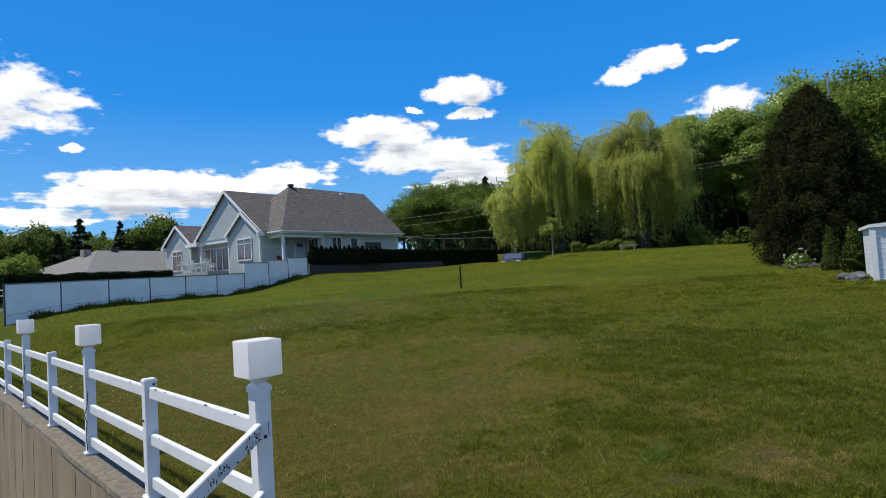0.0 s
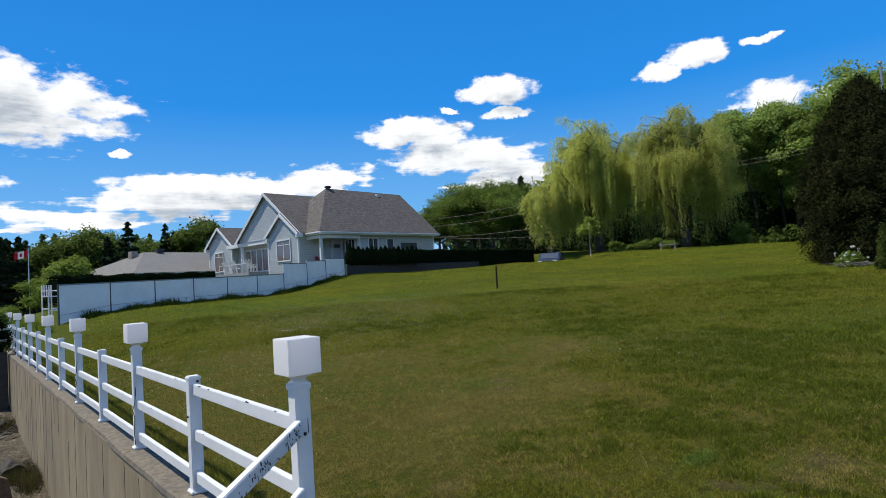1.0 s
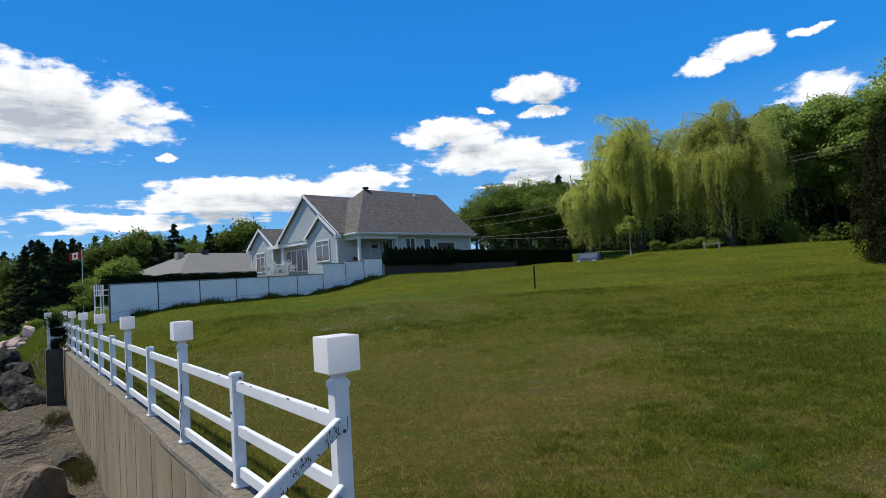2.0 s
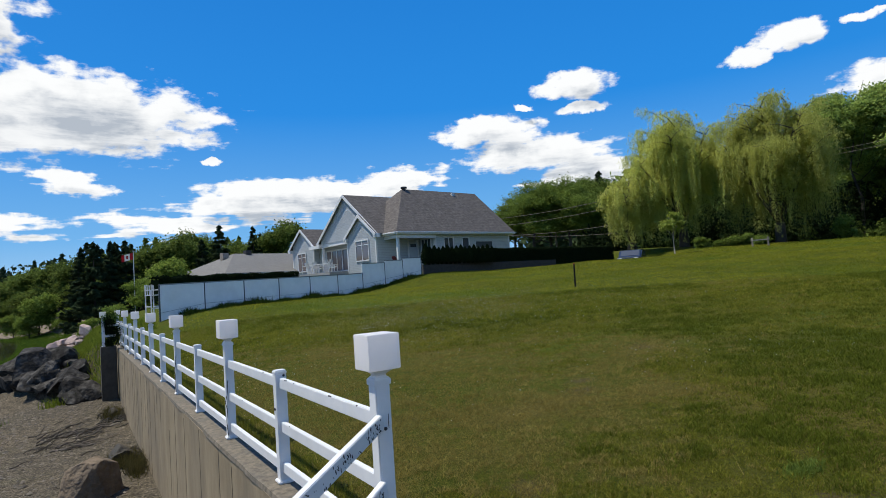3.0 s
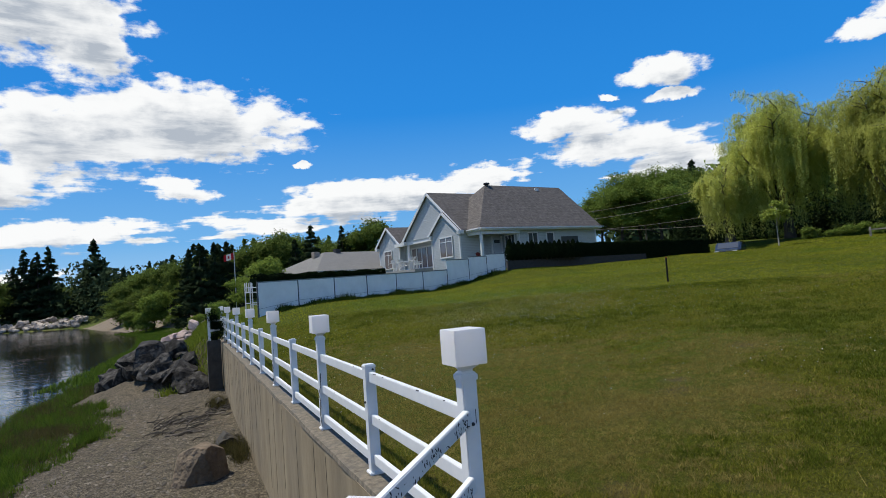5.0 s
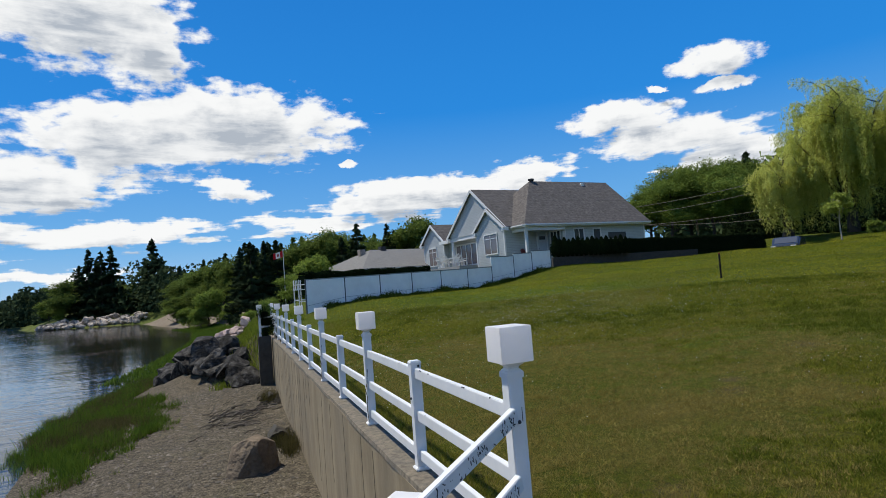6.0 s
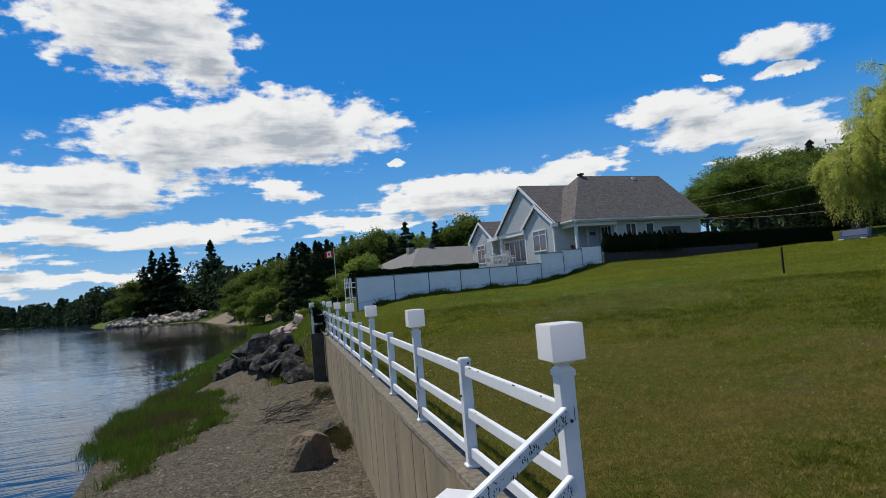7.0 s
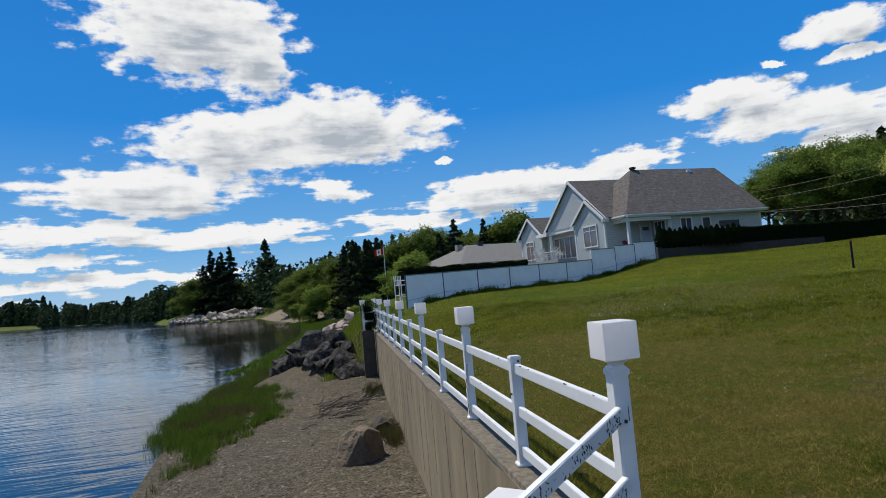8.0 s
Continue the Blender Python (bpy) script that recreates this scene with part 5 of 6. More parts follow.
# lower growth along the far bank
bank_tree = plant(leafy_tree("bank_tree", "round-crowned green tree on the far bank", 26, 14, 6.2, 13000, 0.28, BANK_LEAF, 0.04, group="broadleaf trees", clumps=16, twigs=10, scatter=0.11), -13.4, 184, 0.8, 0, 0.6)
for b, r, s, turn, tall in ((-11.0, 190, 1.0, 30, 0.75), (-8.6, 186, 0.9, 50, 0.7), (-10.2, 188, 0.8, 70, 0.7), (-12.6, 192, 0.9, 80, 0.85), (-5.4, 178, 0.9, 20, 0.8), (-4.6, 128, 0.62, 0, 0.9), (-2.9, 118, 0.5, 60, 0.85), (-13.2, 194, 0.75, 120, 0.8), (-8.4, 184, 0.75, 10, 0.8), (-3.8, 140, 0.7, 90, 0.9), (-14.5, 200, 0.6, 40, 0.8), (0.3, 122, 0.55, 15, 1.0), (-6.0, 186, 0.75, 85, 0.8), (8.3, 95, 0.8, 30, 1.0), (6.0, 98, 0.7, 180, 1.0), (13.2, 100, 0.68, 100, 1.0), (17.5, 92, 0.7, 75, 1.0), (0.6, 100, 0.42, 12, 1.0), (2.0, 92, 0.42, 130, 1.0), (-5.0, 124, 0.45, 210, 0.9), (-2.6, 122, 0.66, 33, 1.0), (-0.9, 116, 0.72, 5, 0.95), (0.6, 108, 0.70, 99, 1.0), (2.6, 104, 0.70, 140, 1.0), (5.0, 100, 0.72, 260, 1.0), (6.9, 97, 0.74, 77, 1.05), (9.1, 96, 0.78, 145, 1.08), (10.9, 98, 0.72, 201, 1.0), (15.9, 96, 0.66, 31, 1.0), (17.9, 88, 0.72, 60, 1.05)):
    again(bank_tree, b, r, s, turn, 0.6, tall)
lime = plant(leafy_tree("shrub_tree", "bright green young broadleaf tree on the bank", 24, 7, 3.8, 9500, 0.19, LIME, 0.03, group="bank growth", clumps=12, twigs=9, scatter=0.11), -2.4, 98, 0.88, 0, 0.3, 1.05)
for b, r, s, turn in ((-0.6, 94, 0.5, 40), (-4.0, 104, 0.55, 140), (-3.0, 97, 0.5, 250), (6.8, 56, 0.70, 30), (5.2, 60, 0.55, 80), (8.2, 66, 0.7, 200), (-13.8, 184, 0.6, 90), (1.0, 60, 0.3, 10), (3.0, 42, 0.22, 60)):
    again(lime, b, r, s, turn, 0.3)

# distant tree lines
def far_woods(name, label, seed, points, tall, depth, count, size, mat, per=200, foot=0.0, spiky=0.35):
    rng = np.random.default_rng(seed)
    vs, fs, n0 = [], [], 0
    for _ in range(count):
        k = rng.integers(0, len(points) - 1)
        t = rng.uniform()
        (b0, r0), (b1, r1) = points[k], points[k + 1]
        x, y = site(b0 + (b1 - b0) * t, r0 + (r1 - r0) * t + rng.uniform(0, depth))
        hh = tall * rng.choice((rng.uniform(0.4, 0.8), rng.uniform(0.8, 1.3))) * (1 + 0.3 * math.sin(0.11 * x + 1) * math.sin(0.07 * y))
        pointed = rng.uniform() < spiky
        wide = hh * (rng.uniform(0.2, 0.32) if pointed else rng.uniform(0.32, 0.6))
        n = per
        z = rng.uniform(foot, 1, n)
        rr = wide * ((1 - z) ** 0.8 if pointed else np.sqrt(np.clip(1 - (2 * z - 0.8) ** 2 / 1.5, 0.02, 1))) * rng.uniform(0.5, 1.0, n)
        a = rng.uniform(0, 2 * np.pi, n)
        pts = np.stack([x + np.cos(a) * rr, y + np.sin(a) * rr, h(x, y) + z * hh], 1)
        v, f = cards(rng, pts, size, face=np.stack([np.cos(a), np.sin(a), np.full(n, 0.5)], 1), spread=0.6)
        vs.append(v), fs.append(f + n0)
        n0 += len(v)
    ob = array_mesh(name, np.concatenate(vs), np.concatenate(fs), mat)
    return tagged(ob, label, "woods", kind="stuff")


far_woods("far_woods", "distant dark mixed woods along the river bank", 41, [(-14.5, 235), (-17, 280), (-20, 350), (-24, 430), (-24.5, 440)], 9.5, 40, 210, 0.85, SPRUCE, 330)
far_woods("far_woods", "low distant woods on the far bank", 42, [(-24.5, 505), (-27, 560), (-32, 700)], 13, 60, 100, 1.6, SPRUCE, 260)
far_woods("far_woods", "dark mixed woods behind the point", 47, [(-12, 192), (-4, 152), (1, 138)], 9.5, 25, 90, 0.6, SPRUCE, 260)
far_woods("far_woods", "mixed woods behind the neighbouring house", 43, [(1, 138), (4, 130), (12, 118), (20, 112)], 9.5, 30, 80, 0.6, BANK_LEAF, 260)
far_woods("far_woods", "woodland edge behind the willows", 44, [(53, 95), (56, 92), (64, 86), (74, 82), (84, 78), (96, 70)], 13.0, 22, 170, 0.5, WOODS, 260, 0.32)
far_woods("far_woods", "dark conifer wood deep behind the broadleaf trees", 46, [(41, 112), (50, 108), (60, 102), (70, 96), (80, 92), (96, 84)], 12.0, 14, 150, 0.9, SPRUCE, 240)
# added near-black leaf masses; their colour stands for deep shade under the trees
far_woods("undergrowth", "near-black thicket standing in for shade behind the willows", 48, [(47, 66), (56, 63), (64, 61), (70, 62)], 3.4, 5, 130, 0.14, HEDGE, 480, spiky=0.1)
far_woods("undergrowth", "near-black thicket standing in for shade below the maples", 49, [(67, 78), (74, 74), (84, 70), (92, 68)], 4.0, 6, 120, 0.17, HEDGE, 380, spiky=0.1)
far_woods("undergrowth", "dense undergrowth below the woodland edge", 45, [(34, 80), (42, 74), (47, 68), (56, 62), (64, 62), (74, 58), (84, 54), (92, 52)], 1.1, 7, 300, 0.17, BANK_LEAF, 130)


# ---------------------------------------------------------------- hedges, cedar and small evergreens
def hedge(name, label, a, b, width, tall, leaves, seed, mat=HEDGE, size=0.07, z_of=None, bumps=0.1):
    rng = np.random.default_rng(seed)
    o = thing(name, label, "hedge")
    a, b = np.array(a), np.array(b)
    run = b - a
    ln = np.linalg.norm(run)
    u = run / ln
    n = np.array([u[1], -u[0]])
    t = rng.uniform(0, 1, leaves)
    face = rng.uniform(0, 1, leaves)
    side = np.where(face < 0.5, 1, np.where(face < 0.62, -1, rng.uniform(-1, 1, leaves)))
    up = np.where(face < 0.62, rng.uniform(0, 1, leaves), 1.0)
    wave = 1 + bumps * np.sin(t * ln * 3.1 + 1.3 * np.sin(t * ln * 0.9)) * 0.5 + rng.normal(size=leaves) * 0.035
    xy = a + run * t[:, None] + n * (side * width / 2 * wave * (1 - 0.18 * up))[:, None]
    g = np.array(ground_height(xy[:, 0], xy[:, 1])) if z_of is None else z_of(t)
    pts = np.concatenate([xy, (g + up * tall * wave)[:, None]], 1)
    v, f = cards(rng, pts, size, face=np.stack([n[0] * side, n[1] * side, up * 0.6 + 0.2], 1), spread=0.6)
    array_mesh("foliage", v, f, mat, o)
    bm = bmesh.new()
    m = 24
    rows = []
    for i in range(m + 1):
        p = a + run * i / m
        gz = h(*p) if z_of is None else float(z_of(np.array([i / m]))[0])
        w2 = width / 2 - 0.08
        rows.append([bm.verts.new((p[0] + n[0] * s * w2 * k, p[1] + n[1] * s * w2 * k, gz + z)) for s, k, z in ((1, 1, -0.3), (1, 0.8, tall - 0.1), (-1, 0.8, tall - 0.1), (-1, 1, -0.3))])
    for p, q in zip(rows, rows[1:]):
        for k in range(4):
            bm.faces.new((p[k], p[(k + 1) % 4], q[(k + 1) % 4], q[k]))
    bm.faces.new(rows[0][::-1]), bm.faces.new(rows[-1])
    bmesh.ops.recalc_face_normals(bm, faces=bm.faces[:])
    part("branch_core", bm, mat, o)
    return o


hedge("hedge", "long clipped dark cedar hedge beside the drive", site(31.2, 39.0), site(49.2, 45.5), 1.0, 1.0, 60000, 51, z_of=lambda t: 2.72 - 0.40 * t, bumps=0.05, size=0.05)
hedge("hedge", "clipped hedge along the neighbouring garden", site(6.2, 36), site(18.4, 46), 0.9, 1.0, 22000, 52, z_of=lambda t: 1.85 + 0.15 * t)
# uneven tops of young cedars near the porch
def evergreen(name, label, seed, height, radius, leaves, size, mat, group="", wide=False):
    rng = np.random.default_rng(seed)
    o = thing(name, label, "evergreen", group=group)
    z = rng.uniform(0, 1, leaves) ** 0.9
    prof = np.where(z < 0.25, 0.75 + z, 1.0) * (1 - np.clip(z - 0.2, 0, 1) / 0.8) ** 0.62
    if wide:
        prof = np.interp(z, [0, 0.1, 0.3, 0.5, 0.68, 0.82, 0.93, 1.0], [0.86, 0.95, 1.0, 0.94, 0.74, 0.50, 0.29, 0.07])
    a = rng.uniform(0, 2 * np.pi, leaves)
    lump = 1 + 0.22 * np.sin(3 * a + 9 * z) * np.sin(17 * z + 2 * a) + rng.normal(size=leaves) * 0.07
    r = radius * prof * lump * rng.uniform(0.72, 1.05, leaves)
    if wide:
        m = 1300
        k = rng.integers(0, m, leaves)
        z, a, prof = z[:m][k], a[:m][k], prof[:m][k]
        r = radius * prof * rng.uniform(0.62, 1.1, m)[k]
    pts = np.stack([np.cos(a) * r, np.sin(a) * r, z * height + 0.02], 1)
    if wide:
        pts = pts + rng.normal(size=(leaves, 3)) * [0.12, 0.12, 0.17]
        pts[:, 2] = np.maximum(pts[:, 2], 0.05)
    v, f = cards(rng, pts, size, face=np.stack([np.cos(a), np.sin(a), np.full(leaves, 0.3)], 1), aspect=1.4, spread=0.6)
    array_mesh("foliage", v, f, mat, o)
    bm = bmesh.new()
    tube(bm, [(0, 0, -0.2), (0, 0, height * 0.5), (0, 0, height * 0.95)], [0.05 * radius + 0.05, 0.04 * radius + 0.02, 0.01], 8)
    part("trunk", bm, BARK, o, smooth=True)
    return o


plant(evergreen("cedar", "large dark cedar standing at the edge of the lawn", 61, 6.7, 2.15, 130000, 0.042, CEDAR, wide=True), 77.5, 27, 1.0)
small = plant(evergreen("young_cedar", "small green columnar cedar beside the lawn", 62, 1.6, 0.36, 5500, 0.05, YOUNG_CEDAR, "young cedars"), 79.95, 21.5, 1.0)
again(small, 78.3, 22.2, 0.8, 70, 0.1, 1.15)
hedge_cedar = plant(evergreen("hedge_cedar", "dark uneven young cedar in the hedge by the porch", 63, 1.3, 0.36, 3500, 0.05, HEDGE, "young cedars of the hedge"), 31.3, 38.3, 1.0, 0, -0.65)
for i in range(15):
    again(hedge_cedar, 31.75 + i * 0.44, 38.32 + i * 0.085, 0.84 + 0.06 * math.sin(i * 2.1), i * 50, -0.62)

# ---------------------------------------------------------------- small things round the lawn
# low retaining wall under the hedge
bm = bmesh.new()
beam(bm, (*site(30.9, 38.1), 2.3), (*site(44.0, 42.5), 2.15), 0.25, 0.9)
tagged(mesh_object("wall_drive", bm, TIMBER_DARK), "low dark timber retaining wall below the hedge", "retaining wall", kind="structure")

SAPLING = leaf_material("sapling_leaves", (0.16, 0.21, 0.03), (0.36, 0.42, 0.09), 0.45)
x, y = site(45.76, 24.0)
stake = thing("stake", "thin dark metal stake standing in the lawn", "stake", pose(x, y, h(x, y), 0, 1.0, 0))
part("shaft", tube(bmesh.new(), [(0, 0, -0.2), (0, 0, 0.45), (0, 0, 0.93)], [0.036, 0.036, 0.034], 8), RUBBER, stake)
part("collar", tube(bmesh.new(), [(0, 0, 0.93), (0, 0, 0.96)], [0.036, 0.03], 8), FLAG_RED, stake, "faded red top")

plant(leafy_tree("sapling", "slim young tree with a small light green crown", 71, 3.2, 0.76, 3200, 0.08, SAPLING, 0.46, trunk=0.05, clumps=9, bark=ROCK_PALE, twigs=8, scatter=0.14), 55.0, 46, 1.0, 0, 0.05)

# a white two-post rack at the wood's edge
x, y = site(62.0, 47)
rack = thing("garden_rack", "low weathered pale wooden rack at the edge of the lawn", "rack", pose(x, y, h(x, y), 0, 0, -60))
for u in (-0.5, 0.5):
    part("post", box(bmesh.new(), u - 0.06, u + 0.06, -0.06, 0.06, -0.1, 0.65, 0.01), ROCK_PALE, rack)
part("crossbar", box(bmesh.new(), -0.62, 0.62, -0.03, 0.03, 0.42, 0.5, 0.01), ROCK_PALE, rack)


def parked_car(x, y, turn):
    c = thing("car", "dark blue hatchback parked behind the lawn's edge", "car", pose(x, y, h(x, y), 0, 0, turn))
    bm = bmesh.new()
    prism(bm, [(-2.0, 0.35), (2.0, 0.35), (2.05, 0.75), (1.15, 0.92), (0.5, 1.42), (-1.2, 1.45), (-1.95, 0.95)], 0, 2, 1, -0.85, 0.85)
    bmesh.ops.bevel(bm, geom=bm.edges[:], offset=0.08, segments=2, affect="EDGES", clamp_overlap=True)
    body = part("body", bm, CAR_PAINT, c)
    bm = bmesh.new()
    beam(bm, (1.08, 0, 0.98), (0.6, 0, 1.36), 1.35, 0.03)
    part("windscreen", bm, GLASS, body)
    for s in (-1, 1):
        bm = bmesh.new()
        prism(bm, [(0.8, 0.95), (0.42, 1.34), (-1.05, 1.36), (-1.5, 0.98)], 0, 2, 1, s * 0.845, s * 0.865)
        part("side_window", bm, GLASS, body)
        bm = bmesh.new()
        box(bm, 1.97, 2.07, s * 0.6 - 0.16, s * 0.6 + 0.16, 0.66, 0.8, 0.02)
        part("headlight", bm, LAMP_WHITE, body)
        for u in (-1.25, 1.3):
            bm = bmesh.new()
            tube(bm, [(u, s * 0.72, 0.31), (u, s * 0.88, 0.31)], [0.31, 0.31], 18)
            wheel = part("wheel", bm, RUBBER, c)
            bm = bmesh.new()
            tube(bm, [(u, s * 0.875, 0.31), (u, s * 0.9, 0.31)], [0.19, 0.17], 14)
            part("rim", bm, STEEL, wheel)
    return c


x, y = site(51.2, 47.5)
parked_car(x, y, -150)

# overhead lines and poles
x, y = site(44.27, 84)
pole = thing("utility_pole", "pale wooden utility pole among the far trees", "pole", pose(x, y, h(x, y)))
part("shaft", tube(bmesh.new(), [(0, 0, -0.3), (0, 0, 4), (0, 0, 9.6)], [0.15, 0.14, 0.11], 8), ROCK_PALE, pole)
part("crossarm", box(bmesh.new(), -0.9, 0.9, -0.06, 0.06, 8.9, 9.05), WOOD_GREY, pole)
LINES = [(36, 68, 5.7, 51.5, 62, 6.97), (36, 68, 5.0, 51.5, 62, 6.13), (36, 68, 4.2, 51.5, 62, 4.34), (36, 68, 4.5, 51.5, 62, 3.37), (59, 66, 8.2, 82, 54, 9.4), (59, 66, 7.8, 82, 54, 9.1)]
for b0, d0, e0, b1, d1, e1 in LINES:
    (xa, ya), (xb, yb) = site(b0, d0), site(b1, d1)
    za, zb = 1.65 + d0 * math.tan(radians(e0)), 1.65 + d1 * math.tan(radians(e1))
    pts = [(xa + (xb - xa) * t, ya + (yb - ya) * t, za + (zb - za) * t - 1.2 * 4 * t * (1 - t) * 0.35) for t in (i / 10 for i in range(11))]
    bm = bmesh.new()
    tube(bm, pts, [0.016 if b0 > 50 else 0.024] * 11, 4)
    tagged(mesh_object("overhead_line", bm, WOOD_GREY), "thin grey overhead power line before the trees", "cable", "overhead lines")
x, y = site(79.05, 33)
mast = thing("mast", "slim pale mast rising behind the dark cedar", "mast", pose(x, y, h(x, y)))
part("shaft", tube(bmesh.new(), [(0, 0, -0.2), (0, 0, 4), (0, 0, 8.55)], [0.07, 0.06, 0.05], 8), STEEL, mast)
part("cap", tube(bmesh.new(), [(0, 0, 8.5), (0, 0, 8.52), (0, 0, 8.62)], [0.05, 0.1, 0.08], 8), STEEL, mast)

# white shed at the side of the lawn
x, y = site(81.2, 18)
shed = thing("shed", "small white lapped-board garden shed with a low roof", "shed", pose(x, y, h(x, y) - 0.1, 0, 0, 14))
WHITE_BOARDS = banded("white_boards", (0.74, 0.76, 0.78), (0.82, 0.83, 0.84), 0.13, 0.5, 0.7, 2.0, 0.05, tone_scale=1.0)
part("wall", box(bmesh.new(), 0, 2.6, -2.4, 0, -0.3, 1.45), WHITE_BOARDS, shed)
for u, v in ((0, 0), (0, -2.4), (2.6, -2.4)):
    part("corner_board", box(bmesh.new(), u - 0.06, u + 0.06, v - 0.06, v + 0.06, -0.3, 1.44), TRIM, shed)
bm = bmesh.new()
prism(bm, [(-2.5, 1.46), (0.08, 1.46), (0.08, 1.54), (-1.2, 1.62), (-2.5, 1.54)], 1, 2, 0, -0.08, 2.8)
part("roof", bm, TRIM, shed)
# white-flowering bush, prunings and stones by the cedar
def flower_bush(b, r, seed):
    rng = np.random.default_rng(seed)
    x, y = site(b, r)
    o = thing("peony_bush", "low green bush with large white blossoms", "bush", pose(x, y, h(x, y)))
    n = 900
    d = rng.normal(size=(n, 3))
    d /= np.linalg.norm(d, axis=1, keepdims=True)
    d[:, 2] = np.abs(d[:, 2])
    pts = d * [0.5, 0.5, 0.55] * rng.uniform(0.5, 1, (n, 1))
    v, f = cards(rng, pts, 0.07, face=d, spread=0.6)
    array_mesh("leaf_mass", v, f, MAPLE, o)
    for i in range(22):
        q = rng.normal(size=3)
        q /= np.linalg.norm(q)
        q[2] = abs(q[2]) + 0.15
        p = q * [0.55, 0.55, 0.62]
        v, f = cards(rng, p + rng.normal(size=(14, 3)) * 0.018, 0.022)
        array_mesh("blossom", v, f, PETAL, o)
    return o


flower_bush(75.9, 24.5, 81)
x, y = site(77.0, 23.8)
bm = bmesh.new()
r = random.Random(8)
for i in range(16):
    p = Vector((x + r.uniform(-0.9, 0.9), y + r.uniform(-0.5, 0.5), h(x, y) + 0.05))
    a = r.uniform(0, 6.3)
    q = p + Vector((math.cos(a), math.sin(a), r.uniform(0, 0.25))) * r.uniform(0.5, 1.1)
    tube(bm, [p, (p + q) / 2 + Vector((0, 0, 0.06)), q], [0.015, 0.011, 0.005], 5)
tagged(mesh_object("prunings", bm, WOOD_GREY), "loose pile of grey cut branches on the grass", "branches", kind="stuff")
for i, (b, d, s) in enumerate(((79.0, 19.2, 0.26), (79.9, 18.7, 0.3), (79.5, 18.9, 0.2), (80.2, 19.3, 0.24))):
    x, y = site(b, d)
    ob = mesh_object("stone", boulder(bmesh.new(), (0, 0, 0), (s, s * 0.8, s * 0.5), 300 + i), POST_GREY)
    ob.location = (x, y, h(x, y) + s * 0.2)
    tagged(ob, "grey rounded garden stone beside the shed", "stone", "garden stones")

# flag on its pole, beyond the railing
x, y = site(4.6, 60)
flagpole = thing("flagpole", "slim white flagpole with a red and white flag", "flagpole", pose(x, y, h(x, y)))
top = 1.65 + 60 * math.tan(radians(4.4)) - h(x, y)
part("pole", tube(bmesh.new(), [(0, 0, -0.2), (0, 0, top * 0.5), (0, 0, top)], [0.045, 0.04, 0.03], 8), TRIM, flagpole)
part("finial", boulder(bmesh.new(), (0, 0, top + 0.05), (0.06, 0.06, 0.06), 2, 0.05), STEEL, flagpole)


def flag_piece(u0, u1, v0, v1, lift):
    """A stretch of the hanging, rippled cloth."""
    bm = bmesh.new()
    n, m = 8, 5
    grid = []
    for i in range(n + 1):
        u = u0 + (u1 - u0) * i / n
        row = []
        for j in range(m + 1):
            v = v0 + (v1 - v0) * j / m
            row.append(bm.verts.new((-0.05 - u * 0.80, 0.13 * math.sin(4.2 * u + v) * u + lift, top - 0.12 - 0.22 * u - 0.62 * v)))
        grid.append(row)
    for i in range(n):
        for j in range(m):
            bm.faces.new((grid[i][j], grid[i + 1][j], grid[i + 1][j + 1], grid[i][j + 1]))
    bmesh.ops.solidify(bm, geom=bm.faces[:], thickness=0.004)
    return bm


flag = part("flag", flag_piece(0.0, 0.3, 0, 1, 0), FLAG_RED, flagpole, "red and white flag hanging in light wind")
part("flag_band", flag_piece(0.3, 0.85, 0, 1, 0), TRIM, flag, "white middle band")
part("flag_band", flag_piece(0.85, 1.15, 0, 1, 0), FLAG_RED, flag)
part("flag_emblem", flag_piece(0.47, 0.68, 0.28, 0.7, -0.012), FLAG_RED, flag, "plain red emblem")

# tall white chair frame near the flagpole
x, y = site(5.95, 29.5)
seat = thing("lookout_chair", "tall white wooden chair standing on the grass", "chair", pose(x, y, h(x, y), 0, 0, 25))
rise = 2.36 - h(x, y)
for u in (-0.19, 0.19):
    for v in (-0.22, 0.22):
        part("leg", box(bmesh.new(), u - 0.022, u + 0.022, v - 0.022, v + 0.022, -0.1, rise - (0.02 if v > 0 else 0.28), 0.006), TRIM, seat)
    part("arm", box(bmesh.new(), u - 0.045, u + 0.045, -0.3, 0.19, rise - 0.28, rise - 0.24, 0.006), TRIM, seat)
    part("side_rung", box(bmesh.new(), u - 0.02, u + 0.02, -0.19, 0.19, rise * 0.35, rise * 0.35 + 0.05), TRIM, seat)
part("seat", box(bmesh.new(), -0.21, 0.21, -0.26, 0.26, rise - 0.52, rise - 0.48, 0.006), TRIM, seat)
part("foot_rung", box(bmesh.new(), -0.17, 0.17, -0.24, -0.2, rise * 0.3, rise * 0.3 + 0.05), TRIM, seat)
for i in range(3):
    u = -0.1 + 0.1 * i
    part("back_slat", box(bmesh.new(), u - 0.018, u + 0.018, 0.2, 0.225, rise - 0.48, rise - 0.02 * (i % 2), 0.005), TRIM, seat)

# the corner post on the end pillar, overgrown by a climber
corner = thing("corner_post", "white railing post on the pillar overgrown by a climber", "post", pose(-0.60, WALL_END + 0.2, 0.10))
fence_post(corner, True, 0, 0, 0.0, POST_H - 0.10)
for z in RAILS[:2]:
    bm = bmesh.new()
    beam(bm, (0.046, 0, z - 0.10), (0.40, 0, z - 0.10), 0.042, 0.088, 0.005)
    part("rail", bm, VINYL, corner)
post_lamp(-0.60, WALL_END + 0.2, POST_H + 0.132, 0.8)
